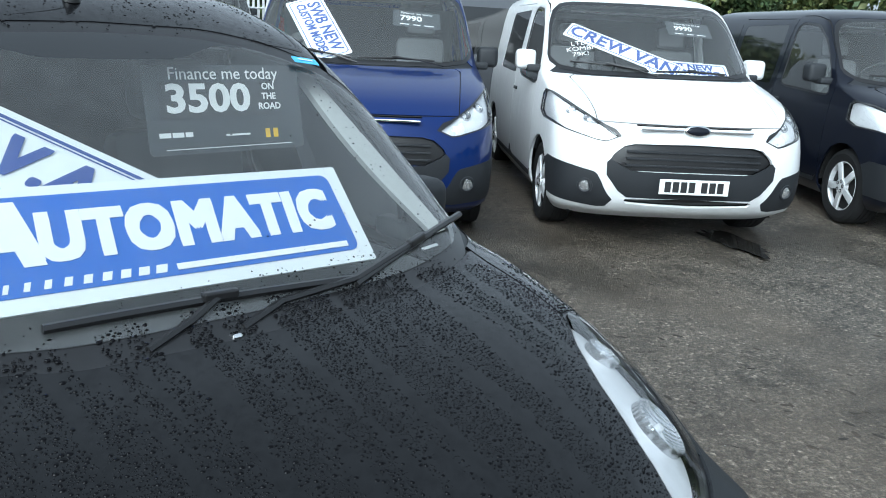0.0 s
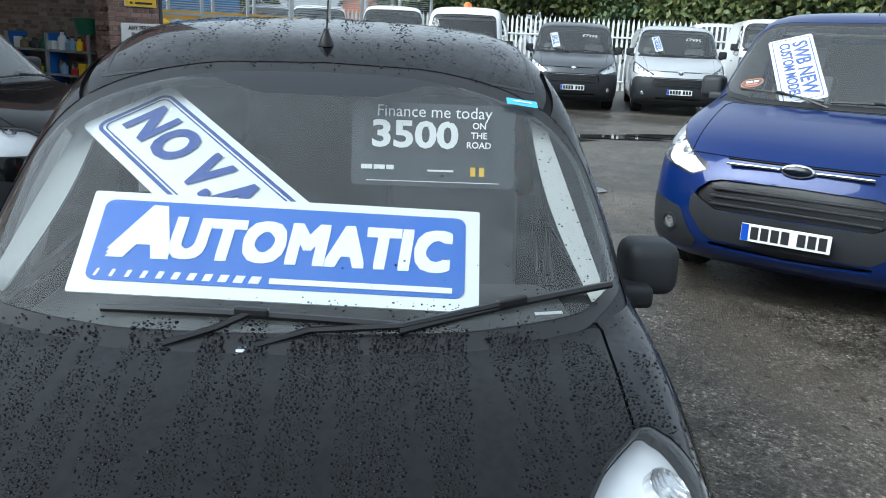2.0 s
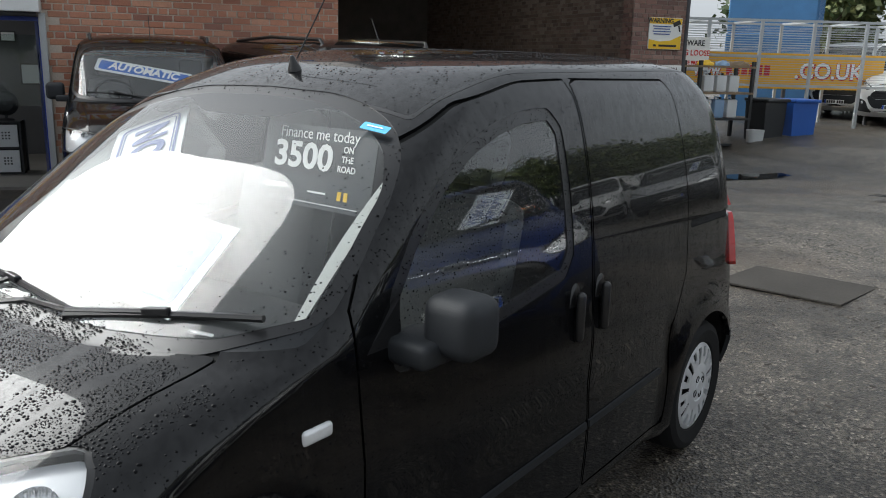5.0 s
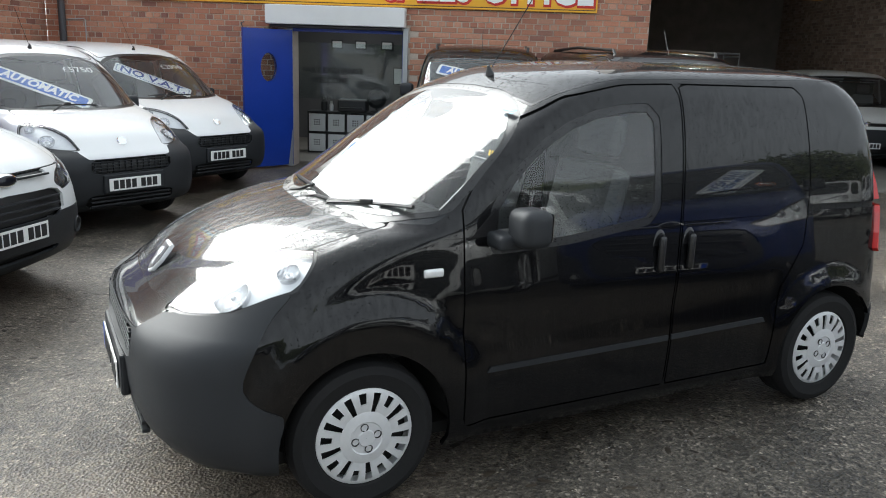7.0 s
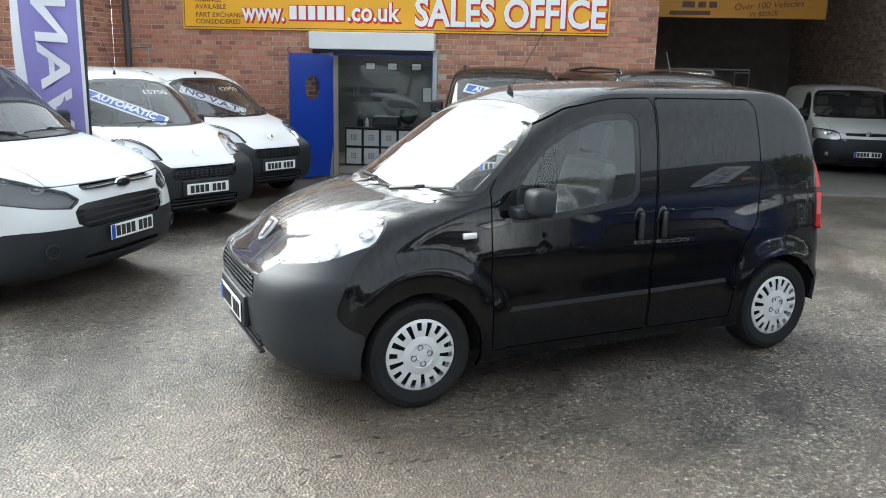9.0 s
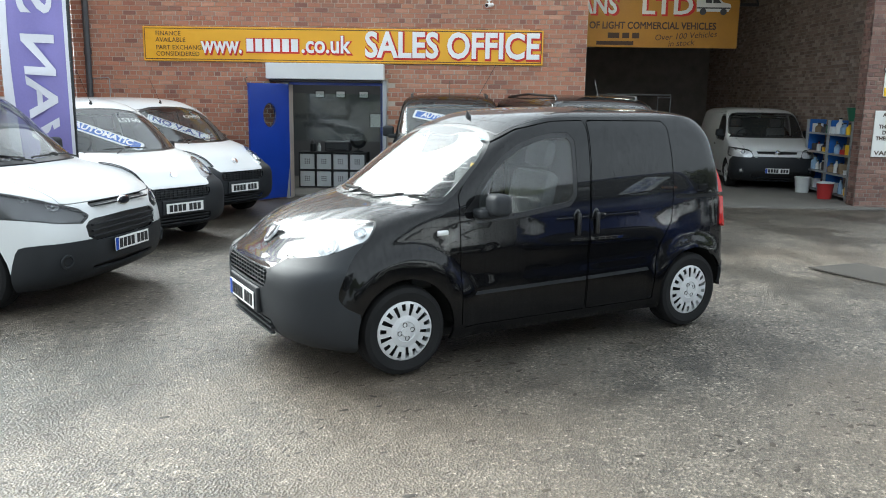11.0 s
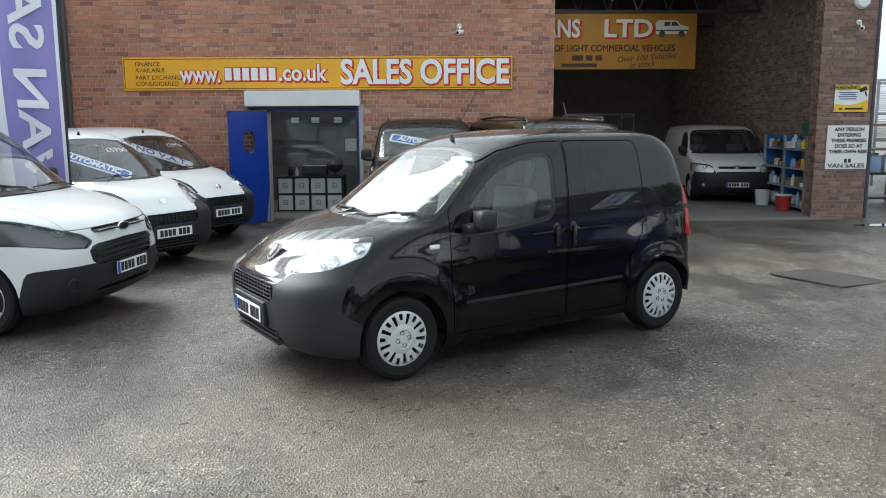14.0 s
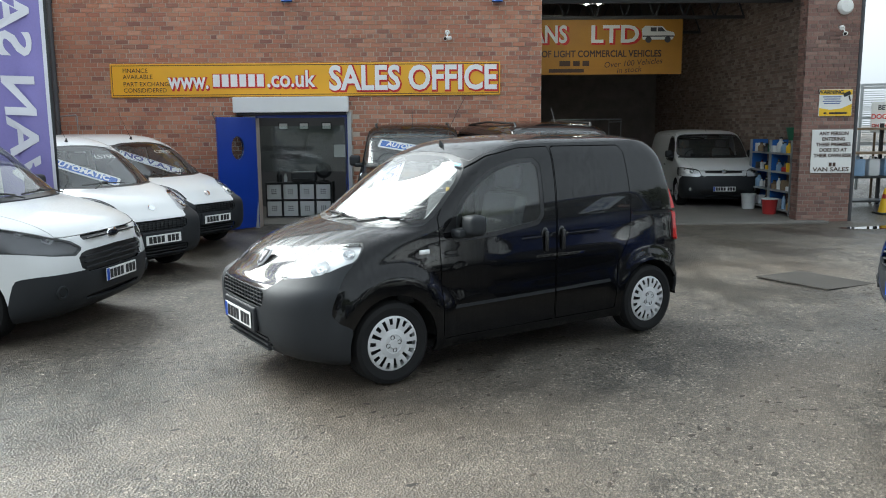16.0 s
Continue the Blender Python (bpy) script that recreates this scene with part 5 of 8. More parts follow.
def small_details(root, black, sh):
    for i in range(4):
        z = 0.585 + 0.027 * i
        part("grille_slat", box(-0.772, -0.38, z - 0.004, -0.755, 0.38, z + 0.004, 0.002), M["plastic"], root)
    for i in range(13):
        y = -0.36 + 0.06 * i
        part("grille_bar", box(-0.768, y - 0.003, 0.570, -0.757, y + 0.003, 0.682), M["plastic"], root)
    for i in range(3):
        z = 0.275 + 0.035 * i
        part("lower_slat", box(-0.745, -0.40, z - 0.007, -0.715, 0.40, z + 0.007, 0.003), M["plastic"], root)
    part("plate_rest", box(-0.802, -0.30, 0.385, -0.765, 0.30, 0.555, 0.012), M["plastic"], root)
    plate_on(root, -0.806, 0.462, 0, black)
    for s in (-1, 1):
        mirror(root, 0.630, 0.765, 1.005, s)
        part("window_corner", slab([(0.425, 0.955), (0.54, 0.960), (0.545, 1.13), (0.435, 1.02)], 0.018), M["plastic_gloss"], root, at=pose(0, s * 0.762 - (0.009), 0))
        part("side_repeater", box(0.232, min(s * 0.772, s * 0.792), 0.884, 0.316, max(s * 0.772, s * 0.792), 0.918, 0.0095, seg=4), M["reflector"], root, "clear side repeater lamp", smooth=True)
        for x in (1.375, 1.545):
            y = 0.780
            rec = part("handle_recess", turned([(0.001, -0.002), (0.040, -0.002), (0.046, 0.004)], 24), M["plastic_gloss"], root, smooth=True, at=Matrix.Translation((x, s * y, 0.885)) @ Matrix.Diagonal((1, -s, 2.35, 1)))
            part("door_handle", box(x - 0.017, min(s * 0.785, s * 0.815), 0.805, x + 0.017, max(s * 0.785, s * 0.815), 0.968, 0.014, seg=3), M["plastic_gloss"], root, "black door handle", smooth=True)
        part("rub_strip", slab([(0.515, 0.474), (1.45, 0.484), (1.45, 0.508), (0.53, 0.496)], 0.016), M["plastic"], root, at=pose(0, s * 0.806 - 0.008, 0))
        part("rub_strip", slab([(1.47, 0.485), (2.06, 0.497), (2.045, 0.520), (1.47, 0.508)], 0.016), M["plastic"], root, at=pose(0, s * 0.806 - 0.008, 0))
        bowl_in(root, sh, (-0.45, s * 0.61, 0.865), 0.068, 0.016)
        bowl_in(root, sh, (-0.26, s * 0.68, 0.945), 0.042, 0.014)
    am = part("aerial_base", turned([(0.022, 0.0), (0.019, 0.012), (0.011, 0.030), (0.006, 0.046), (0.001, 0.048)], 20, "Z"), M["plastic_gloss"], root, smooth=True, at=pose(0.935, 0, 1.612, 0, -14, 0))
    part("aerial", pipe([(0.945, 0, 1.65), (1.03, 0, 1.78), (1.17, 0, 2.00)], 0.0024, 6), M["rubber"], root)


small_details(hero, True, hs)
SHIELD = [(-0.058, 0.072), (0.058, 0.072), (0.066, 0.0), (0.04, -0.058), (0.0, -0.078), (-0.04, -0.058), (-0.066, 0.0)]
bp = part("badge_plate", slab(SHIELD, -0.014, bevel=0.004), M["badge_metal"], hero, "chrome-edged shield badge", at=pose(-0.590, 0, 0.848, -38, 0, -90))
part("badge_field", slab([(x * 0.80, z * 0.82) for x, z in SHIELD], -0.003), M["plastic_gloss"], bp, at=pose(0, -0.0145, 0))
part("badge_shape", slab([(-0.022, 0.038), (0.024, 0.046), (0.030, 0.010), (0.012, 0.0), (0.020, -0.042), (-0.012, -0.036), (-0.002, 0.0), (-0.028, 0.012)], -0.004, bevel=0.001), M["badge_metal"], bp, at=pose(0, -0.0175, 0))
# wipers, sticker and washer jet
wiper(hero, (0.108, 0.380, 1.103), (0.072, -0.21, 1.088), (0.030, 0.245, 1.062), (-0.005, 0, 0.009), [(0.060, 0.15, 1.085)])
wiper(hero, (0.060, -0.205, 1.080), (0.235, -0.675, 1.132), (0.028, 0.070, 1.062), (-0.006, 0, 0.010), [(0.058, -0.03, 1.083), (0.062, -0.21, 1.094)])
part("washer_jet", box(0.0, 0.085, 1.052, 0.022, 0.105, 1.064, 0.005), M["chrome"], hero)
part("sticker", box(-0.032, -0.001, -0.004, 0.032, 0.0, 0.004), M["card_white"], hero, at=Matrix.Translation((0.184, -0.53, 1.083)) @ Euler((radians(-62), 0, radians(-78))).to_matrix().to_4x4())
# boards behind the windscreen
ab = card_at(hero, (0.327, 0.056, 1.172), (-0.052, -0.886, -0.015), (0.194, -0.015, 0.182), 0.890, 0.266, "automatic_board", M["card_white"], "white-edged blue board standing on the dashboard", 0.006)
part("panel", slab(rounded(0.825, 0.212, 0.022), -0.001), M["card_blue"], ab, at=pose(0.0, -0.001, 0.004))
lettering("lettering", "A", 0.176, M["white_ink"], ab, pose(-0.312, -0.003, 0.020), heavy=0.0105, shear=0.22, depth=0.001)
lettering("lettering", "UTOMATIC", 0.142, M["white_ink"], ab, pose(0.062, -0.003, 0.010), heavy=0.0068, shear=0.11, depth=0.001, width=0.618, spacing=1.10)
for i in range(11):
    part("dash_mark", slab([(0, -0.009), (0.006 + 0.0016 * i, -0.009), (0.012 + 0.0016 * i, 0.009), (0.006, 0.009)], -0.001), M["white_ink"], ab, at=pose(-0.395 + 0.0335 * i, -0.002, -0.083))
part("stripe", box(-0.015, -0.004, -0.091, 0.385, -0.0022, -0.077), M["white_ink"], ab)
nb = card_at(hero, (0.552, 0.268, 1.299), (-0.61, -0.683, -0.40), (0.424, -0.866, 0.272), 0.70, 0.26, "no_vat_board", M["card_white"], "white board with navy letters leaning behind the glass", 0.02)
part("border", frame_outline(0.655, 0.215, 0.03, 0.010), M["navy_ink"], nb)
part("border", frame_outline(0.625, 0.185, 0.022, 0.004), M["navy_ink"], nb)
lettering("lettering", "NO V.A.T.", 0.165, M["navy_ink"], nb, pose(0.01, -0.003, 0.0), heavy=0.005, depth=0.001, width=0.585, spacing=1.1)
pc = card_at(hero, (0.731, -0.303, 1.364), (-0.02, -1, 0.0), (0.20, 0, 0.97), 0.440, 0.222, "price_card", M["card_black"], "dark translucent finance price card", 0.012, 0.003)
lettering("heading", "Finance me today", 0.044, M["white_ink"], pc, pose(0.0, -0.003, 0.088), depth=0.001)
lettering("price", "3500", 0.098, M["white_ink"], pc, pose(-0.052, -0.004, 0.024), bold=0.0030, depth=0.001, width=0.232)
part("digit_strip", box(-0.185, -0.0025, -0.022, 0.13, -0.002, 0.068), M["cabin"], pc)
for i, w in enumerate(("ON", "THE", "ROAD")):
    lettering("note", w, 0.024, M["white_ink"], pc, pose(0.122, -0.004, 0.055 - 0.026 * i), bold=0.0005, depth=0.001)
bars([0.03, 0.03, 0.02], 0.012, 0.004, M["white_ink"], pc, pose(-0.15, -0.003, -0.062), depth=0.001)
bars([0.07], 0.005, 0.01, M["white_ink"], pc, pose(0.02, -0.003, -0.068), depth=0.001)
bars([0.014, 0.014], 0.024, 0.010, M["cone_yellow"], pc, pose(0.12, -0.003, -0.068), depth=0.001)
bars([0.36], 0.002, 0.01, M["white_ink"], pc, pose(0.0, -0.003, -0.098), depth=0.001)
c0, r0, u0 = on_screen(hs, -0.535, 1.495, 0.008)
tp = card_at(hero, c0, r0, u0, 0.085, 0.028, "screen_sticker", M["tape"], "pale blue sticker", 0.004, 0.001)
bars([0.05], 0.004, 0.01, M["white_ink"], tp, pose(0, -0.002, 0.0), depth=0.001)
# pale trim of the windscreen pillars, seen through the glass
for s in (-1, 1):
    bm = bmesh.new()
    rows_ = []
    for t in np.linspace(0, 1, 10):
        x, y, z = 0.245 + 0.53 * t, 0.690 - 0.088 * t, 1.100 + 0.385 * t
        wd = 0.034 + 0.024 * math.sin(math.pi * min(1, t * 1.1))
        rows_.append((bm.verts.new((x + 0.05, s * y, z - 0.02)), bm.verts.new((x + 0.06, s * (y - wd), z - 0.03)), bm.verts.new((x + 0.10, s * (y - wd + 0.005), z - 0.03))))
    for a_, b_ in zip(rows_, rows_[1:]):
        for k_ in range(2):
            bm.faces.new((a_[k_], a_[k_ + 1], b_[k_ + 1], b_[k_]))
    part("pillar_trim", bm, M["trim_pale"], hero, "pale grey pillar trim", smooth=True)


# rain on the paint and the glass
def raindrops(sh, root):
    from mathutils.bvhtree import BVHTree
    tree = BVHTree.FromPolygons([tuple(v) for v in sh.A], [f for f, t in zip(sh.F, sh.tag) if t not in ("hole", "headlamp", "lamp_edge")])
    rnd = random.Random(12)
    v, f = [], []
    taken = collections.defaultdict(list)

    def drop(p, n, r):
        q = n.to_track_quat("Z", "Y").to_matrix()
        k, seg = len(v), 7
        a0 = rnd.uniform(0, 6)
        st = rnd.uniform(0.8, 1.5)
        for rr, hh in ((1.0, -0.05), (0.75, 0.36)):
            for i in range(seg):
                t = a0 + 2 * math.pi * i / seg
                w = r * rr * (1 + 0.12 * math.sin(2 * t + a0))
                v.append(tuple(p + q @ Vector((w * math.cos(t) * st, w * math.sin(t), r * hh))))
        v.append(tuple(p + q @ Vector((0, 0, r * 0.48))))
        for i in range(seg):
            j = (i + 1) % seg
            f.append((k + i, k + j, k + seg + j, k + seg + i))
            f.append((k + seg + i, k + seg + j, k + 2 * seg))

    def rain(n, x0, x1, y0, y1, rmin, rmax, way):
        made = 0
        while made < n:
            x, y = rnd.uniform(x0, x1), rnd.uniform(y0, y1)
            if way == "down":
                m = 0.42 + 1.3 * noise.noise((x * 1.8 + 0.4 * y, y * 26, 1.7)) + 0.25 * noise.noise((x * 9, y * 9, 6))
                if rnd.random() > m:
                    continue
                hit = tree.ray_cast(Vector((x, y, 3)), Vector((0, 0, -1)))
            else:
                hit = tree.ray_cast(Vector((x, -2, y)), Vector((0, 1, 0)))
            made += 1
            if hit[0] is None:
                continue
            nn = hit[1] if hit[1].dot(Vector((0, -1 if way != "down" else 0, 1 if way == "down" else 0))) > 0 else -hit[1]
            r = rmin + (rmax - rmin) * rnd.random() ** 1.9
            cell = (round(x / 0.009), round(y / 0.009))
            if any((x - a) ** 2 + (y - b) ** 2 < (1.08 * (r + c)) ** 2 for i in (-1, 0, 1) for j in (-1, 0, 1) for a, b, c in taken[(cell[0] + i, cell[1] + j)]):
                continue
            taken[cell].append((x, y, r))
            drop(hit[0], nn, r)

    rain(70000, -0.66, 0.08, -0.74, 0.74, 0.0011, 0.0044, "down")
    rain(300, 0.06, 0.13, -0.68, 0.68, 0.0010, 0.0026, "down")
    rain(5500, 0.80, 2.70, -0.60, 0.60, 0.0012, 0.0040, "down")
    rain(15000, -0.3, 2.8, 0.62, 1.55, 0.0010, 0.0028, "side")
    me = bpy.data.meshes.new("mesh")
    me.from_pydata(v, [], f)
    me.materials.append(M["water"])
    me.polygons.foreach_set("use_smooth", [True] * len(me.polygons))
    tagged(part("raindrops", me, None, root, "beads of rain water"), kind="stuff")


raindrops(hs, hero)


# ---- ground ----
def ground_sheet():
    bm = bmesh.new()
    xs = np.r_[-400, -60, np.linspace(-14, 30, 89), 80, 400]
    ys = np.r_[-400, -60, np.linspace(-14, 22, 73), 80, 400]
    g = [[bm.verts.new((x, y, 0.012 * (noise.noise((x * 0.35, y * 0.35, 3)) ) * (1 if abs(x) < 40 and abs(y) < 40 else 0) - 0.006 + fall(x, y))) for x in xs] for y in ys]
    for j in range(len(ys) - 1):
        for i in range(len(xs) - 1):
            bm.faces.new((g[j][i], g[j][i + 1], g[j + 1][i + 1], g[j + 1][i]))
    return bm


solid("ground", ground_sheet(), M["asphalt"], "wet worn asphalt yard with loose grit", "asphalt", kind="structure", smooth=True)

# ---- the brick building ----
WY = 8.32


def joined_boxes(boxes, name, material, parent):
    v, f = [], []
    for x0, y0, z0, x1, y1, z1 in boxes:
        k = len(v)
        v += [(x0, y0, z0), (x1, y0, z0), (x1, y1, z0), (x0, y1, z0), (x0, y0, z1), (x1, y0, z1), (x1, y1, z1), (x0, y1, z1)]
        f += [(k, k + 3, k + 2, k + 1), (k + 4, k + 5, k + 6, k + 7), (k, k + 1, k + 5, k + 4), (k + 1, k + 2, k + 6, k + 5), (k + 2, k + 3, k + 7, k + 6), (k + 3, k, k + 4, k + 7)]
    me = bpy.data.meshes.new("mesh")
    me.from_pydata(v, [], f)
    me.materials.append(material)
    return tagged(part(name, me, None, parent), kind="stuff")


def courses(width, z0, z1, holes=(), seed=1):
    """Bricks of a wall as (u0, z0, u1, z1, jut), with a course of headers among every four."""
    rnd = random.Random(seed)
    out, n = [], 0
    z = z0
    while z < z1 - 0.03:
        head = n % 4 == 3
        L = 0.1025 if head else 0.215
        u = -L / 2 if n % 2 else 0.0
        while u < width - 0.01:
            a, b = max(u, 0.0) + 0.004, min(u + L, width) - 0.004
            if b - a > 0.03 and not any(b > h[0] and a < h[2] and z + 0.065 > h[1] and z < h[3] for h in holes):
                out.append((a, z + 0.004, b, z + 0.069, rnd.uniform(-0.003, 0.004)))
            u += L + 0.010
        z += 0.0765
        n += 1
    return out


def brick_wall(name, at, width, height, holes, label, brick, mortar, near=None, seed=1, thick=0.3, z0=0.0):
    """A wall along local x whose face looks to local -y. holes: u0, z0, u1, z1. near: the stretch whose bricks are objects of their own."""
    root = thing(name, at, label, "brick wall", kind="structure")
    us = sorted({0.0, width, *(h[0] for h in holes), *(h[2] for h in holes)})
    zs = sorted({z0, height, *(h[1] for h in holes), *(h[3] for h in holes)})
    bs = []
    for a, b in zip(us, us[1:]):
        for c, d in zip(zs, zs[1:]):
            if not any((a + b) / 2 > h[0] and (a + b) / 2 < h[2] and (c + d) / 2 > h[1] and (c + d) / 2 < h[3] for h in holes):
                bs.append((a, 0.006, c, b, thick, d))
    bm = bmesh.new()
    for q in bs:
        add_box(bm, *q)
    bmesh.ops.remove_doubles(bm, verts=bm.verts, dist=1e-4)
    part("wall_core", bm, mortar, root)
    near_b, far_b = [], []
    for a, z, b, zz, jut in courses(width, z0, height, holes, seed):
        (near_b if near and near[0] < a < near[2] and near[1] < z < near[3] and len(near_b) < 300 else far_b).append((a, -0.004 + jut, z, b, 0.010, zz))
    joined_boxes(far_b, "bricks", brick, root)
    LATE.append((root, near_b, brick))
    return root


LATE = []
PY = 10.256
BACK = Matrix.Translation((-0.09, 0.813, -0.238)) @ Matrix.Diagonal((1.135, 1.135, 1.135, 1))
# main wall, with the office door
brick_wall("wall_north", pose(-6.0, WY, 0), 8.73, 4.15, [(3.70, -0.1, 5.34, 1.99)], "weathered red brick wall of the sales office", M["brick"], M["mortar"], (2.4, 1.0, 6.9, 2.35), 3)
brick_wall("wall_pier", pose(8.32, PY, -0.26), 1.07, 6.8, [], "sooty brick pier beside the workshop entrance", M["brick_dark"], M["mortar_dark"], (0, 0.0, 1, 2.6), 5, 0.30)
brick_wall("wall_pier_return", pose(8.314, PY + 0.32, -0.26, 0, 0, -90), 0.31, 6.8, [], "sooty brick side of the entrance pier", M["brick_dark"], M["mortar_dark"], None, 6, 0.02)

brick_wall("wall_west", pose(-6.0, 2.75, 0, 0, 0, 90), 5.57, 4.30, [], "red brick side wall of the yard", M["brick"], M["mortar"], (1.7, 1.5, 5.6, 2.6), 7)


# ---- the other vehicles of the yard ----
blue, bs_ = ford_van("blue_van", stood(4.98, -0.70, -8), "metallic blue panel van with price cards in its windscreen", "paint_blue", group="parked vans", mirror_paint=None)
white, ws_ = ford_van("white_van", stood(4.80, -3.13, -8), "white crew van with sale boards in its windscreen", "paint_white", group="parked vans", mirror_paint=M["paint_white"], blue=False)
navy, ns_ = ford_van("navy_van", stood(4.70, -5.95, -8), "dark navy panel van with alloy wheels", "paint_navy", group="parked vans")
connect, cs_ = ford_van("white_small_van", pose(-2.98, 1.36, 0, 0, 0, 172), "white van with dark plastic lower bumper", "paint_white", (0.89, 0.93, 0.94), group="parked vans", bumper="deep", panel=True, fog="recess")


for ob_ in connect.children:
    if ob_.name.startswith("headlamp"):
        ob_.data.materials[0] = M["lamp_dark"]


def small_white(m, label):
    root = thing("white_delivery_van", m, label, "van", "parked vans")
    sh = build_van(root, small_spec(False))
    small_details(root, False, sh)
    part("badge_plate", turned([(0.001, -0.010), (0.042, -0.008), (0.046, 0.0)], 20), M["chrome"], root, smooth=True, at=pose(-0.62, 0, 0.825, -35, 0, -90))
    wiper(root, (0.050, 0.44, 1.098), (0.055, -0.16, 1.094), (-0.005, 0.30, 1.058), (-0.014, 0, 0.018))
    return root, sh


yt, ys_ = small_white(pose(-3.17, 4.02, 0, 0, 0, 148), "white delivery van with dark bumper and automatic board")
bl = copy_thing(yt, pose(-3.09, 6.18, 0, 0, 0, 150))
tagged(bl, "white delivery van with dark bumper beside the office wall")
caddy, ks_ = ford_van("silver_van", pose(7.83, 13.70, -0.208, 0, 0, 85), "white van with dark bumper parked inside the workshop", "paint_white", (0.93, 0.976, 0.948), group="parked vans", bumper="full", panel=True, badge="round", face="vw", plate_z=0.45)
crew, cr_ = ford_van("black_crew_van", pose(2.85, 5.0, 0, 0, 0, 105), "black crew van with a sale board in its windscreen", "paint_black", (0.90, 0.91, 0.945), group="parked vans", badge="round", face="vw", plate_z=0.55)
vivaro, vs_ = ford_van("grey_van", stood(16.9, 5.25, 20), "grey panel van with dark bumper", "paint_grey", group="far vans", bumper="full", badge="round", panel=True)
silver, ss_ = ford_van("silver_panel_van", stood(17.6, 3.05, 18), "silver panel van with dark bumper", "paint_silver", group="far vans", bumper="full", badge="round", panel=True)

c_, r_, u_ = on_screen(bs_, 0.39, 1.50, 0.03)
rr, uu = turn_axes(r_, u_, -68)
sale_board(blue, c_, rr, uu, 0.82, 0.31, "SWB NEW", 0.145, two="CUSTOM MODEL")
price_card(blue, bs_, -0.42, 1.60, 0.40, 0.22, "7990")
c_, r_, u_ = on_screen(ws_, 0.25, 1.45, 0.04)
rr, uu = turn_axes(r_, u_, -33)
sale_board(white, c_, rr, uu, 1.05, 0.20, "CREW VAN", 0.19)
c_, r_, u_ = on_screen(ws_, -0.28, 1.33, 0.05)
sale_board(white, c_, r_, u_, 0.72, 0.20, "LWB NEW", 0.10, two="CUSTOM MODEL")
price_card(white, ws_, -0.40, 1.64, 0.40, 0.20, "9990")
c_, r_, u_ = on_screen(ws_, 0.62, 1.42, 0.012)
for i_, w_ in enumerate(("LTD", "KOMBI", "79K!")):
    q_ = card_at(white, c_ + u_ * (0.07 - 0.07 * i_), r_, u_, 0.005, 0.005, "window_note", M["white_ink"], "hand-painted white note", 0.001)
    lettering("note", w_, 0.075, M["white_ink"], q_, pose(0, -0.004, 0), depth=0.001)
c_, r_, u_ = on_screen(ys_, 0.20, 1.29, 0.03)
rr, uu = turn_axes(r_, u_, -42)
sale_board(yt, c_, rr, uu, 0.95, 0.21, "AUTOMATIC", 0.16, "blue")
c_, r_, u_ = on_screen(ys_, -0.30, 1.42, 0.012)
q_ = card_at(yt, c_, r_, u_, 0.005, 0.005, "price_mark", M["white_ink"], "hand-painted price", 0.001)
lettering("price", "£5750", 0.13, M["white_ink"], q_, pose(0, -0.004, 0), depth=0.001)
for s_ in (-1, 1):
    part("roof_rail", pipe([(1.0, s_ * 0.60, 1.735), (1.06, s_ * 0.61, 1.80), (2.2, s_ * 0.62, 1.83), (3.2, s_ * 0.60, 1.79), (3.26, s_ * 0.60, 1.73)], 0.018, 8), M["plastic_gloss"], crew)
mpv = copy_thing(crew, pose(0.50, 6.6, 0, 0, 0, 92))
tagged(mpv, 'black van with roof rails and a sale board in its windscreen')
c_, r_, u_ = on_screen(cr_, 0.35, 1.48, 0.03)
rr, uu = turn_axes(r_, u_, -22)
sale_board(crew, c_, rr, uu, 0.85, 0.17, "CREW VAN", 0.14)
c_, r_, u_ = on_screen(cr_, -0.35, 1.55, 0.012)
q_ = card_at(crew, c_, r_, u_, 0.005, 0.005, "price_mark", M["white_ink"], "hand-painted price", 0.001)
lettering("price", "13990", 0.11, M["white_ink"], q_, pose(0, -0.004, 0), depth=0.001)
c_, r_, u_ = on_screen(cr_, 0.10, 1.46, 0.03)
rr, uu = turn_axes(r_, u_, -16)
sale_board(mpv, c_, rr, uu, 0.95, 0.20, "AUTOMATIC", 0.15, "blue")
c_, r_, u_ = on_screen(ys_, 0.12, 1.29, 0.03)
rr, uu = turn_axes(r_, u_, -40)
sale_board(bl, c_, rr, uu, 0.92, 0.20, "NO V.A.T.", 0.18)
c_, r_, u_ = on_screen(ys_, -0.30, 1.42, 0.012)
q_ = card_at(bl, c_, r_, u_, 0.005, 0.005, "price_mark", M["white_ink"], "hand-painted price", 0.001)
lettering("price", "£2990", 0.13, M["white_ink"], q_, pose(0, -0.004, 0), depth=0.001)


def oval_sticker(root, sh, y, z, w=0.17, h=0.10):
    """An orange oval on the inside of a windscreen, its writing as plain bars."""
    c, r, u = on_screen(sh, y, z, 0.010)
    k = card_at(root, c, r, u, w, h, "round_sticker", M["card_black"], "dark oval sticker with an orange rim", min(w, h) * 0.49, 0.002)
    part("rim_line", frame_outline(w - 0.004, h - 0.004, min(w, h) * 0.47, 0.006), M["orange"], k, at=pose(0, -0.001, 0))
    bars([w * 0.3, w * 0.2], h * 0.22, w * 0.06, M["card_white"], k, pose(0, -0.003, h * 0.12), depth=0.001)
    bars([w * 0.55], h * 0.12, 0.01, M["orange"], k, pose(0, -0.003, -h * 0.2), depth=0.001)


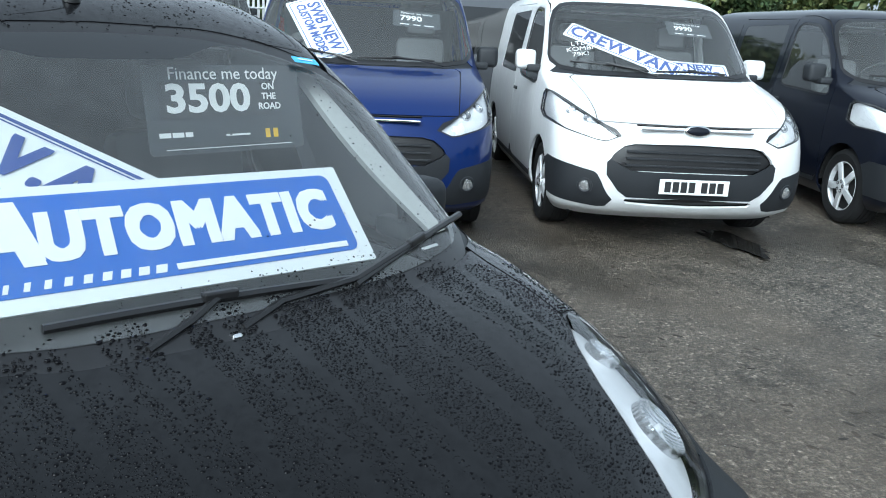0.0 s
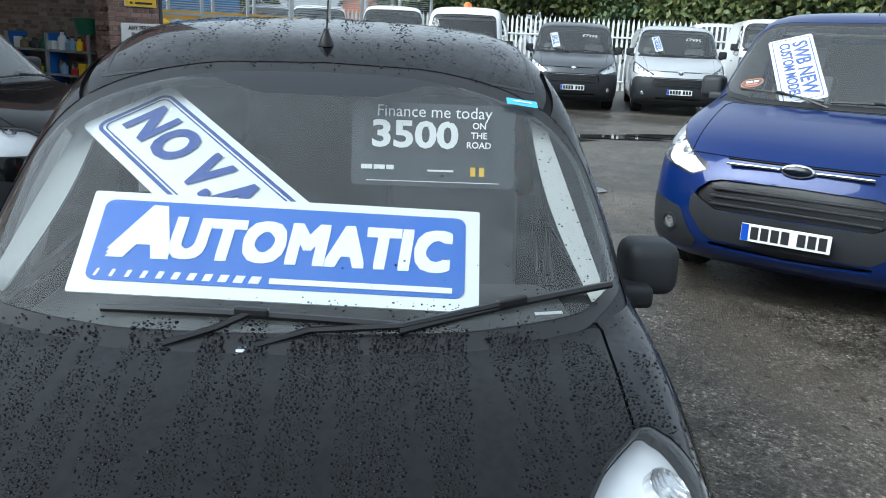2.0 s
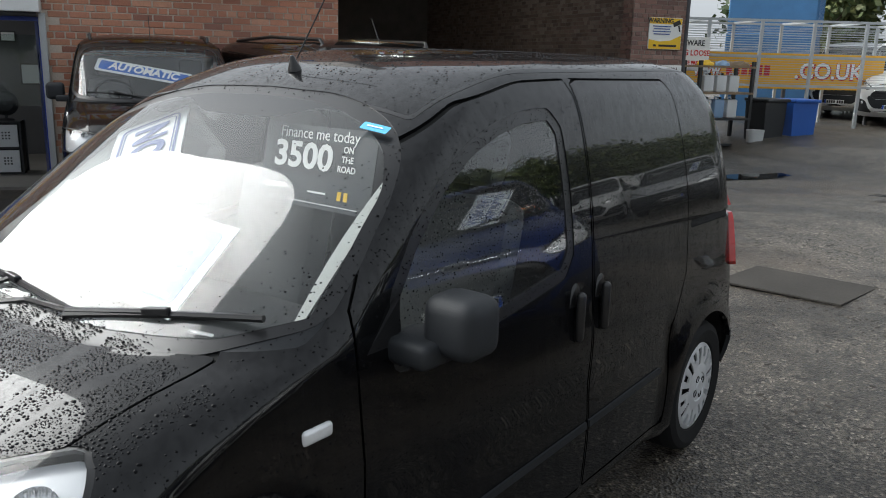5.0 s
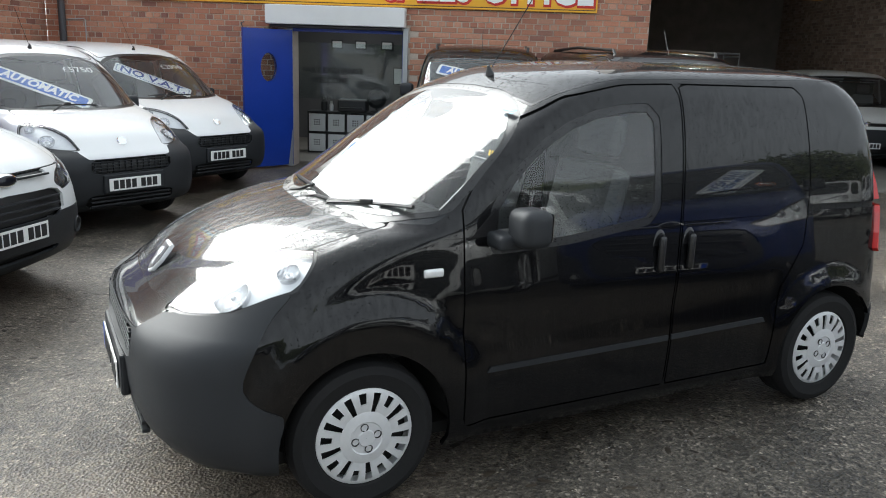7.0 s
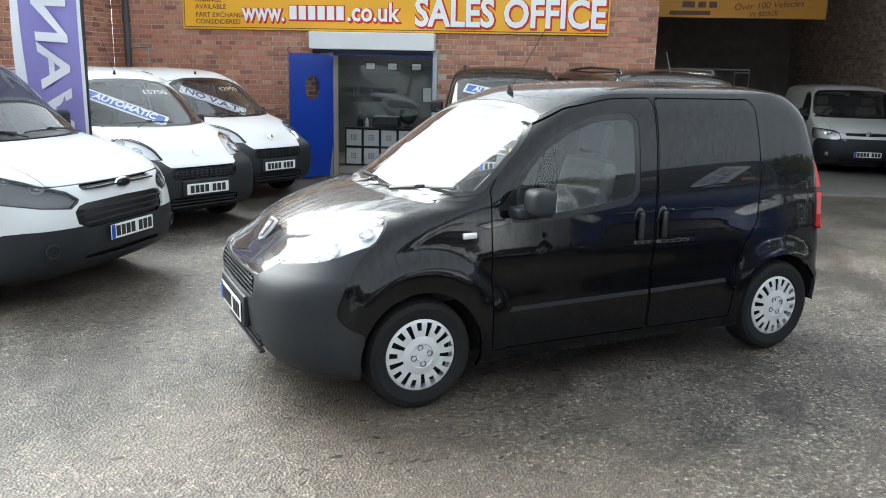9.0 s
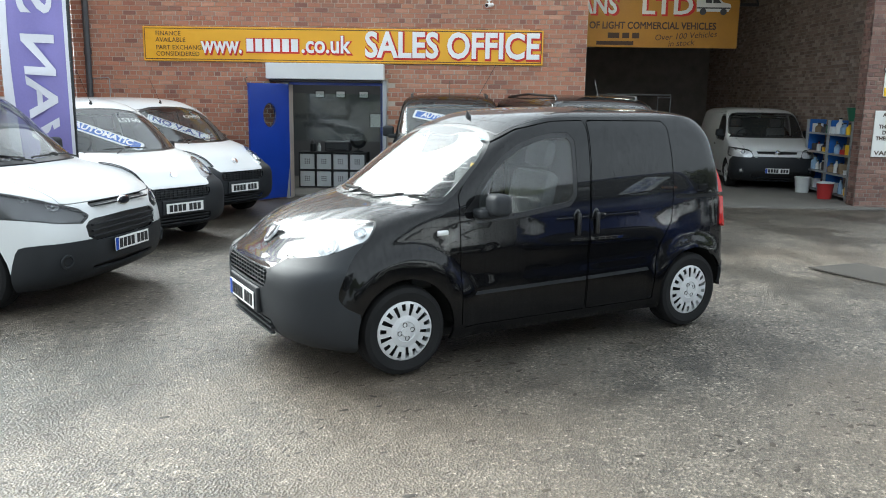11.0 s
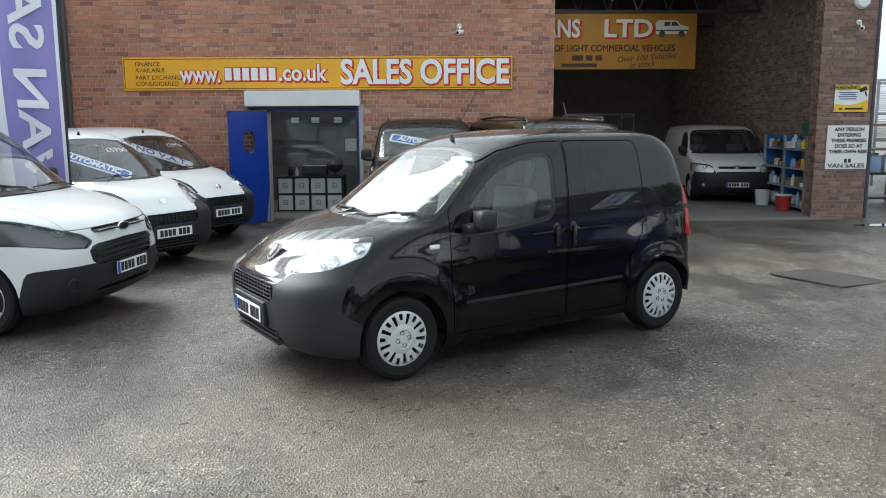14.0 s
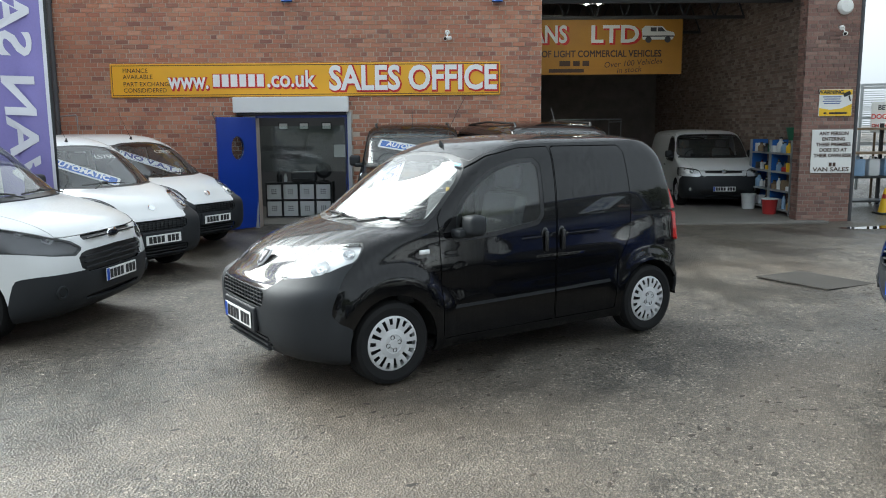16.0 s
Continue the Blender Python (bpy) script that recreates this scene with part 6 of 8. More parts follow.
oval_sticker(blue, bs_, 0.66, 1.36)
oval_sticker(crew, cr_, 0.60, 1.29, 0.13, 0.07)
c_, r_, u_ = on_screen(cr_, 0.58, 1.36, 0.010)
k_ = card_at(crew, c_, r_, u_, 0.004, 0.004, "window_note", M["orange"], "orange painted note", 0.001)
bars([0.06, 0.05, 0.12], 0.03, 0.02, M["orange"], k_, pose(0, -0.003, 0), depth=0.001)
bars([0.10, 0.03, 0.09], 0.05, 0.02, M["steel_dark"], caddy, Matrix.Translation((-0.40, -0.12, 0.985)) @ Euler((radians(-72), 0, radians(-90))).to_matrix().to_4x4(), "bonnet_mark")

# a low dark van with a ladder rack, deep inside the workshop
works = copy_thing(navy, pose(5.45, 15.57, -0.208, 0, 0, 92) @ Matrix.Diagonal((0.93, 0.95, 0.875, 1)))
works.name = "works_van"
tagged(works, "dark van with a steel ladder rack inside the workshop", "van", "parked vans")
for x_ in (1.5, 2.9):
    part("ladder_rack", pipe([(x_, -0.92, 1.72), (x_, -0.92, 2.44), (x_, 0.92, 2.44), (x_, 0.92, 1.72)], 0.022, 8), M["galv"], works)
for y_ in (-0.92, 0.92):
    part("rack_rail", pipe([(1.5, y_, 2.36), (2.9, y_, 2.36)], 0.02, 8), M["galv"], works)


# ---- the facade: signs, door, lamps ----
def board(name, x0, z0, x1, z1, y, material, label, category="sign", t=0.03, base=Matrix.Identity(4)):
    root = thing(name, base @ pose((x0 + x1) / 2, y, (z0 + z1) / 2), label, category)
    part("panel", box(-(x1 - x0) / 2, 0, -(z1 - z0) / 2, (x1 - x0) / 2, t, (z1 - z0) / 2, 0.004), material, root)
    return root


SX0, SX1, SZ0, SZ1 = -4.765, 2.0, 2.312, 2.878
sign = board("office_sign", SX0, SZ0, SX1, SZ1, WY - 0.045, M["sign_yellow"], "long yellow sign board with red-edged white letters on the brick wall")
part("border", frame_outline(SX1 - SX0 - 0.05, SZ1 - SZ0 - 0.05, 0.01, 0.012), M["brown_ink"], sign)


def edged(parent, text, size, x, z, width, bold, y=-0.004):
    lettering("letter_edge", text, size, M["red_ink"], parent, pose(x + 0.014, y, z - 0.014), bold=bold + 0.020, depth=0.002, width=width + 0.03)
    lettering("lettering", text, size, M["white_ink"], parent, pose(x, y - 0.005, z), bold=bold, depth=0.002, width=width)


cx = (SX0 + SX1) / 2
edged(sign, "SALES OFFICE", 0.58, 0.475 - cx, 0.0, 2.93, 0.016)
edged(sign, "www.", 0.40, -3.42 - cx, -0.02, 0.70, 0.008)
for i in range(6):
    part("letter_edge", box(-0.075, -0.003, -0.125, 0.075, 0.0, 0.125), M["red_ink"], sign, at=pose(-2.94 + 0.152 * i - cx + 0.008, -0.002, -0.018))
    part("letter_bar", box(-0.058, -0.006, -0.105, 0.058, 0.0, 0.105), M["white_ink"], sign, at=pose(-2.94 + 0.152 * i - cx, -0.002, -0.01))
edged(sign, ".co.uk", 0.40, -1.66 - cx, 0.0, 0.84, 0.008)
for i, w in enumerate(("FINANCE", "AVAILABLE", "PART EXCHANGE", "CONSIDIDERED")):
    lettering("lettering", w, 0.105, M["brown_ink"], sign, pose(-4.55 - cx, -0.004, 0.165 - 0.105 * i - 0.02 * (i > 1)), align="LEFT", depth=0.002)

box_root = thing("shutter_box", pose(0, 0, 0), "white steel roller shutter box above the office door", "shutter box")
part("cover", box(-2.64, WY - 0.24, 2.03, -0.655, WY - 0.006, 2.295, 0.012), M["white_paint"], box_root)
part("rolled_shutter", tube((-2.60, WY - 0.12, 2.01), (-0.70, WY - 0.12, 2.01), 0.028, seg=16), M["steel_dark"], box_root)
for x in (-2.335, -0.655):
    part("guide_rail", box(x - 0.035, WY - 0.07, 0.0, x + 0.035, WY - 0.006, 2.03, 0.004), M["galv"], box_root)


def blue_leaf(m, label, w=0.80, h=1.92):
    root = thing("office_door", m, label, "door")
    c, r, k = (w / 2, 1.40), (0.135, 0.20), 28
    for y in (-0.022, 0.022):
        bm = bmesh.new()
        o = []
        for i in range(k):
            a = 2 * math.pi * i / k
            dx, dz = math.cos(a), math.sin(a)
            t = min(((w / 2) / abs(dx)) if abs(dx) > 1e-6 else 9, ((h - c[1]) / dz if dz > 1e-6 else (c[1] / -dz if dz < -1e-6 else 9)))
            o.append((bm.verts.new((c[0] + dx * r[0], y, c[1] + dz * r[1])), bm.verts.new((c[0] + dx * t, y, c[1] + dz * t))))
        for i in range(k):
            a, b = o[i], o[(i + 1) % k]
            bm.faces.new((a[0], a[1], b[1], b[0]))
        for cxx, czz in ((0, 0), (w, 0), (0, h), (w, h)):
            near = sorted(o, key=lambda q: (q[1].co - Vector((cxx, y, czz))).length)[:2]
            bm.faces.new((near[0][1], bm.verts.new((cxx, y, czz)), near[1][1]))
        part("door_face", bm, M["blue_door"], root)
    for x0, z0, x1, z1 in ((-0.004, 0, 0.0, h), (w, 0, w + 0.004, h), (-0.004, h, w + 0.004, h + 0.004)):
        part("door_edge", box(x0, -0.022, z0, x1, 0.022, z1), M["blue_door"], root)
    ring = pipe([(c[0] + (r[0] + 0.008) * math.cos(2 * math.pi * i / 32), -0.026, c[1] + (r[1] + 0.008) * math.sin(2 * math.pi * i / 32)) for i in range(33)], 0.012, 6)
    part("porthole_rim", ring, M["blue_door"], root)
    part("porthole_glass", slab([(c[0] + r[0] * math.cos(2 * math.pi * i / 32), c[1] + r[1] * math.sin(2 * math.pi * i / 32)) for i in range(32)], 0.005), M["window"], root)
    part("door_bolt", box(0.05, -0.04, h - 0.30, 0.07, -0.024, h - 0.08, 0.004), M["galv"], root)
    part("door_handle", box(w - 0.10, -0.07, 0.98, w - 0.04, -0.024, 1.01, 0.006), M["chrome"], root)
    return root


blue_leaf(pose(-2.31, WY - 0.06, 0.03, 0, 0, 231), "blue office door with an oval porthole, open against the wall")
blue_leaf(pose(-0.70, WY + 0.12, 0.03, 0, 0, 98), "blue office door with an oval porthole, open into the office")
part("door_frame", box(-2.33, WY - 0.004, 1.94, -0.64, WY + 0.10, 1.99), M["blue_door"], None)
tagged(bpy.data.objects["door_frame"], "blue painted door head", "door frame", kind="structure")

# the office behind the door
room = thing("office_room", pose(0, 0, 0), "dim office room with grey walls", "room", kind="structure")
part("office_floor", box(-4.5, WY + 0.31, -0.10, 0.6, 12.0, 0.025), M["concrete"], room)
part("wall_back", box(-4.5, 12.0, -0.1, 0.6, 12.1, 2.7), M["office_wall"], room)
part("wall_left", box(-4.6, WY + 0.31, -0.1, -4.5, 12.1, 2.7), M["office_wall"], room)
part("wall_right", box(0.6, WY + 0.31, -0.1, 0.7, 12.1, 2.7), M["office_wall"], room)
solid("ceiling_office", box(-4.6, WY + 0.31, 2.7, 0.7, 12.1, 2.8), M["sign_white"], "white office ceiling", "ceiling", kind="structure")
unit = thing("cube_shelf", pose(-1.80, 9.75, 0.026), "black cube shelf holding eight pale boxes", "shelf")
part("back_panel", box(-0.66, 0.34, 0, 0.66, 0.36, 0.68), M["bin_black"], unit)
for i in range(5):
    part("upright", box(-0.66 + 0.32 * i, 0, 0, -0.64 + 0.32 * i, 0.34, 0.68), M["bin_black"], unit)
for i in range(3):
    part("shelf_board", box(-0.66, -0.002, 0.33 * i, 0.64, 0.342, 0.33 * i + 0.022), M["bin_black"], unit)
for i in range(4):
    for j in range(2):
        q = thing("storage_box", pose(-1.80 - 0.495 + 0.32 * i, 9.74, 0.052 + 0.33 * j), "pale grey storage box with a pattern of holes", "storage box", "boxes in the cube shelf")
        part("box_front", box(-0.137, 0, 0, 0.137, 0.02, 0.285, 0.006), M["can_white"], q)
        for a in range(3):
            for b in range(3):
                part("hole", box(-0.050 + 0.038 * a, -0.003, 0.10 + 0.038 * b, -0.030 + 0.038 * a, 0.001, 0.12 + 0.038 * b), M["bin_black"], q)
printer = thing("printer", pose(-1.72, 9.90, 0.716), "dark desktop printer on the cube shelf", "printer")
part("case", box(-0.24, -0.16, 0, 0.24, 0.16, 0.20, 0.03), M["steel_dark"], printer)
part("paper_tray", box(-0.19, -0.22, 0.05, 0.19, -0.16, 0.07), M["bin_black"], printer)
fan = thing("desk_fan", pose(-1.33, 9.88, 0.716), "black round desk fan on the cube shelf", "fan")
part("foot", turned([(0.10, 0), (0.09, 0.02), (0.02, 0.03), (0.015, 0.10)], 20, "Z"), M["bin_black"], fan)
part("cage", turned([(0.02, -0.05), (0.10, -0.045), (0.16, -0.01), (0.16, 0.02), (0.10, 0.04)], 28), M["bin_black"], fan, at=pose(0, 0, 0.22))
for i, x in enumerate((-2.20, -2.08)):
    q = thing("bottle", pose(x, 9.85, 0.716), "dark bottle standing on the cube shelf" if i == 0 else "small pale bottle on the cube shelf", "bottle")
    part("bottle_body", turned([(0.05 - 0.02 * i, 0), (0.055 - 0.02 * i, 0.02), (0.055 - 0.02 * i, 0.14 - 0.05 * i), (0.02, 0.20 - 0.07 * i), (0.02, 0.24 - 0.08 * i)], 16, "Z"), M["bin_black"] if i == 0 else M["can_white"], q)
for i, (x, z, w, h) in enumerate(((-2.30, 1.80, 0.22, 0.16), (-1.85, 1.80, 0.22, 0.16), (-1.35, 1.80, 0.22, 0.16), (-0.85, 1.80, 0.22, 0.16), (-1.00, 1.25, 0.45, 0.32))):
    q = thing("picture_frame", pose(x - 0.15, 11.98, z), "small framed picture on the office wall", "picture", "office pictures")
    part("frame", frame_outline(w, h, 0.005, 0.02, 0.012), M["bin_black"], q)
    part("print", box(-w / 2 + 0.02, -0.006, -h / 2 + 0.02, w / 2 - 0.02, 0.0, h / 2 - 0.02), M["can_white"], q)
# unseen fitting and area lamp, added to brighten the room behind the door
lamp_o = thing("ceiling_light", pose(-1.9, 10.2, 2.66), "unseen square ceiling light added to the office", "ceiling light")
part("diffuser", box(-0.3, -0.3, 0, 0.3, 0.3, 0.03), M["white_ink"], lamp_o)
lam = new("office_lamp", bpy.data.lights.new("office_lamp", "AREA"))
lam.data.energy, lam.data.size = 9, 0.5
lam.matrix_basis = pose(-1.9, 10.2, 2.63)
glassw = thing("inner_window", pose(-1.55, 9.15, 1.30), "lettering on the inner office glass", "window lettering")
lettering("lettering", "PART EXCHANGE", 0.12, M["bin_black"], glassw, pose(-0.35, 0, 0.08), depth=0.002, bold=0.003)
lettering("lettering", "WELCOME", 0.12, M["bin_black"], glassw, pose(-0.40, 0, -0.07), depth=0.002, bold=0.003)
part("pane", box(-0.9, 0.004, -0.35, 0.85, 0.01, 0.5), M["window"], glassw)

# small things on the wall
for x, z in ((1.945, 3.88), (-1.665, 3.90)):
    q = thing("wall_lamp", pose(x, WY - 0.01, z), "blue domed lamp on the brick wall", "lamp", "blue wall lamps")
    part("bracket", box(-0.03, -0.06, 0.06, 0.03, 0, 0.12), M["steel_dark"], q)
    part("shade", turned([(0.02, 0.10), (0.07, 0.06), (0.10, 0.0)], 20, "Z"), M["bin_blue"], q, at=pose(0, -0.10, 0))


def cctv(m, label):
    root = thing("security_camera", m, label, "camera", "security cameras")
    part("mount", turned([(0.045, 0.0), (0.045, -0.02), (0.02, -0.03), (0.015, -0.08)], 16), M["sign_white"], root)
    part("arm", tube((0, -0.07, 0), (0.0, -0.10, -0.08), 0.012), M["sign_white"], root)
    part("housing", tube((0.05, -0.05, -0.10), (-0.04, -0.20, -0.125), 0.036, 0.036, 16), M["sign_white"], root)
    part("camera_lens", tube((-0.039, -0.198, -0.1247), (-0.043, -0.205, -0.126), 0.026, 0.026, 16), M["dark_glass"], root)


cctv(pose(1.08, WY - 0.006, 3.38), "white security camera on the brick wall")
cctv(BACK @ pose(8.02, WY - 0.006, 3.42), "white security camera on the brick pier")
horn = thing("alarm_box", BACK @ pose(8.05, WY - 0.006, 3.78), "round white alarm sounder on the pier", "alarm")
part("cover", turned([(0.001, -0.09), (0.10, -0.08), (0.14, -0.03), (0.14, 0.0)], 24), M["sign_white"], horn)
ball = thing("door_buzzer", pose(-2.66, WY - 0.05, 1.95), "small round timber-coloured fitting beside the door", "wall fitting")
part("knob", turned([(0.001, -0.05), (0.04, -0.03), (0.05, 0.0), (0.03, 0.04)], 16), M["timber"], ball, smooth=True)
hook = thing("wall_bracket", pose(-3.02, WY - 0.004, 1.95), "rusty iron bracket on the wall", "bracket")
part("bar", pipe([(0, 0, 0.10), (-0.02, -0.06, 0.08), (0.03, -0.07, -0.05), (0.10, -0.02, -0.22)], 0.009, 6), M["steel_dark"], hook)
drain = thing("drain_pipe", pose(-5.72, WY - 0.07, 0), "black cast-iron drain pipe in the corner", "pipe")
part("pipe_run", tube((0, 0, 0), (0, 0, 4.12), 0.05, seg=16), M["steel_dark"], drain)
for z in (0.6, 2.4, 3.9):
    part("pipe_collar", tube((0, 0, z), (0, 0, z + 0.10), 0.062, seg=16), M["steel_dark"], drain)
cable = thing("wall_conduit", pose(-5.40, WY - 0.012, 0), "thin metal conduit on the wall", "conduit")
part("conduit", pipe([(-0.30, 0, 2.0), (-0.02, 0, 2.02), (0, 0, 2.0), (0, 0, 0.4)], 0.010, 6), M["galv"], cable)

# sign and strip on the side wall
ws = thing("arrow_sign", pose(-5.96, 7.45, 3.75, 0, 0, 90), "yellow sign with a red arrow and white letters", "sign")
part("panel", box(-1.6, -0.002, -0.36, 0.62, 0.02, 0.36, 0.004), M["sign_yellow"], ws)
part("arrow", slab([(-1.5, -0.17), (0.20, -0.17), (0.20, -0.28), (0.52, 0.0), (0.20, 0.28), (0.20, 0.17), (-1.5, 0.17)], -0.004), M["red_ink"], ws, at=pose(0, -0.002, 0))
lettering("lettering", "SALES OFFICE", 0.27, M["white_ink"], ws, pose(-0.65, -0.009, 0.0), bold=0.006, depth=0.002, width=1.6)
strip = thing("wall_vent", pose(-5.97, 8.0, 3.95, 0, 0, 90), "grey painted strip window high in the wall", "window")
part("frame", box(-0.02, -0.01, -0.28, 0.30, 0.02, 0.28, 0.004), M["galv"], strip)

# pier signs
warn = board("warning_sign", 7.685, 1.885, 8.278, 2.356, WY - 0.03, M["sign_white"], "yellow and white security camera warning sign", t=0.02, base=BACK)
part("band_top", box(-0.29, -0.003, 0.14, 0.29, 0, 0.23), M["cone_yellow"], warn)
part("band_low", slab([(-0.29, -0.23), (0.29, -0.23), (0.29, -0.02), (0.10, -0.10), (-0.10, -0.12), (-0.29, -0.09)], -0.003), M["cone_yellow"], warn)
lettering("lettering", "WARNING", 0.095, M["black_ink"], warn, pose(-0.10, -0.005, 0.185), bold=0.003, depth=0.002)
for i in range(4):
    bars([0.33 - 0.04 * (i % 2)], 0.014, 0.01, M["navy_ink"], warn, pose(-0.07, -0.003, 0.105 - 0.038 * i))
bars([0.05, 0.32], 0.03, 0.05, M["black_ink"], warn, pose(0, -0.005, -0.18))
part("camera_mark", slab([(0.12, 0.16), (0.24, 0.21), (0.27, 0.15), (0.15, 0.10)], -0.005), M["black_ink"], warn)
part("camera_mark", slab([(0.22, 0.12), (0.245, 0.13), (0.27, 0.03), (0.25, 0.03)], -0.005), M["black_ink"], warn)
rules = board("notice_board", 7.597, 0.878, 8.335, 1.65, WY - 0.03, M["sign_white"], "white notice board with dark red letters on the pier", t=0.02, base=BACK)
for i, w in enumerate(("ANY PERSON", "ENTERING", "THESE PREMISES", "DOES SO AT", "THEIR OWN RISK")):
    lettering("lettering", w, 0.088, M["brown_ink"], rules, pose(0.02, -0.004, 0.315 - 0.098 * i), bold=0.003, depth=0.002)
bars([0.05, 0.05], 0.07, 0.02, M["brown_ink"], rules, pose(0.02, -0.003, -0.235))
lettering("lettering", "VAN SALES", 0.10, M["brown_ink"], rules, pose(0.0, -0.004, -0.325), bold=0.002, depth=0.002, width=0.66)
dp = thing("down_pipe", BACK @ pose(8.385, WY + 0.01, 0), "black downpipe beside the pier", "pipe")
part("pipe_run", tube((0, 0, 0), (0, 0, 6), 0.034, seg=14), M["steel_dark"], dp)

# ---- the workshop ----
solid("workshop_floor", box(2.74, PY - 0.28, -0.40, 8.86, 22.6, -0.208, 0.01), M["concrete"], "stained concrete workshop floor", "floor", kind="structure")
solid("wall_workshop_left", box(2.43, WY + 0.31, -0.3, 2.73, 22.6, 6.6), M["inner_wall"], "sooty workshop wall", "wall", kind="structure")
brick_wall("wall_workshop_right", pose(8.86, 22.6, -0.3, 0, 0, -90), 12.0, 6.9, [], "bare worn brick wall inside the workshop", M["brick_pale"], M["mortar_dark"], None, 11)
solid("wall_workshop_back", box(2.43, 22.6, -0.3, 9.2, 22.9, 6.6), M["inner_wall"], "dark workshop back wall", "wall", kind="structure")
solid("ceiling_workshop", box(2.43, PY, 6.6, 9.4, 22.9, 6.75), M["steel_dark"], "dark steel workshop roof", "ceiling", kind="structure")
solid("wall_over_entrance", box(2.73, PY + 0.004, 5.15, 8.32, PY + 0.3, 6.6), M["brick"], "brickwork above the workshop entrance", "wall", kind="structure")
solid("entrance_beam", box(2.73, PY - 0.01, 4.98, 8.32, PY + 0.3, 5.15), M["steel_dark"], "steel beam over the workshop entrance", "beam", kind="structure")
solid("ceiling_office_roof", box(-6.3, WY + 0.02, 4.15, 2.43, 12.3, 4.25), M["steel_dark"], "flat office roof", "roof", kind="structure")
for y in (12.2, 14.9, 18.2):
    tr = thing("roof_truss", pose(0, y, 0), "dark steel lattice roof truss", "truss", "workshop trusses")
    for z in (4.42, 5.35):
        part("chord", box(2.73, -0.04, z, 8.86, 0.04, z + 0.08), M["steel_dark"], tr)
    for i in range(8):
        x = 2.73 + 0.766 * i
        part("web", pipe([(x, 0, 4.46), (x + 0.383, 0, 5.39), (x + 0.766, 0, 4.46)], 0.025, 6), M["steel_dark"], tr)
tube_m, tn, tl, tpn = nodes_of("lit_tube")
tpn.inputs["Emission Color"].default_value, tpn.inputs["Emission Strength"].default_value = (1.0, 0.95, 0.85, 1), 14.0
for x, y in ((4.75, 13.2), (4.2, 17.0)):
    fl = thing("strip_light", pose(x, y, 4.62), "lit fluorescent strip light under the workshop roof", "strip light", "workshop lights")
    part("housing", box(-0.30, -0.75, 0.03, 0.30, 0.75, 0.10, 0.01), M["white_paint"], fl)
    for s in (-0.15, 0.15):
        part("tube", tube((s, -0.72, 0.015), (s, 0.72, 0.015), 0.018), tube_m, fl)
    part("hanger", tube((0, 0, 0.1), (0, 0, 1.98), 0.008), M["steel_dark"], fl)
bann = thing("banner", pose(4.85, 14.78, 3.72), "yellow vinyl banner with white and red letters hung from a truss", "banner")
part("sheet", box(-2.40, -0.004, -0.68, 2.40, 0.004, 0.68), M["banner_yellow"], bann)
for word_, x_, w_ in (("VANS", -1.14, 1.22), ("LTD", 0.67, 1.22)):
    lettering("letter_shadow", word_, 0.60, M["red_ink"], bann, pose(x_ + 0.04, -0.007, 0.27), bold=0.03, depth=0.002, width=w_ + 0.06)
    lettering("lettering", word_, 0.60, M["sign_white"], bann, pose(x_, -0.012, 0.30), bold=0.014, depth=0.002, width=w_)
lettering("lettering", "ALL MAKES OF LIGHT COMMERCIAL VEHICLES", 0.23, M["brown_ink"], bann, pose(-0.18, -0.008, -0.17), heavy=0.005, depth=0.002, width=4.1)
bars([0.28, 0.17, 0.17], 0.13, 0.07, M["brown_ink"], bann, pose(-0.35, -0.005, -0.40))
bars([0.9], 0.09, 0.05, M["brown_ink"], bann, pose(-0.55, -0.005, -0.58))
lettering("lettering", "Over 100 Vehicles", 0.20, M["brown_ink"], bann, pose(1.15, -0.008, -0.40, 0, -4, 0), depth=0.002, shear=0.2)
lettering("lettering", "in stock", 0.20, M["brown_ink"], bann, pose(1.05, -0.008, -0.57, 0, -4, 0), depth=0.002, shear=0.2)
vm = part("van_mark", slab([(-0.40, -0.13), (0.36, -0.13), (0.42, -0.02), (0.40, 0.05), (0.22, 0.09), (0.10, 0.20), (-0.34, 0.21), (-0.42, 0.14)], -0.004), M["sign_white"], bann, at=pose(1.78, -0.006, 0.31))
for pts_ in ([(-0.02, 0.07), (0.18, 0.07), (0.09, 0.17), (-0.02, 0.17)], [(-0.20, 0.07), (-0.05, 0.07), (-0.05, 0.17), (-0.20, 0.17)], [(-0.40, -0.06), (0.40, -0.06), (0.40, -0.03), (-0.40, -0.03)]):
    part("van_window", slab(pts_, -0.003), M["steel_dark"], vm, at=pose(0, -0.005, 0))
for x_ in (-0.25, 0.24):
    part("van_wheel", slab([(x_ + 0.08 * math.cos(i * 0.5236), -0.13 + 0.08 * math.sin(i * 0.5236)) for i in range(12)], -0.003), M["steel_dark"], vm, at=pose(0, -0.005, 0))

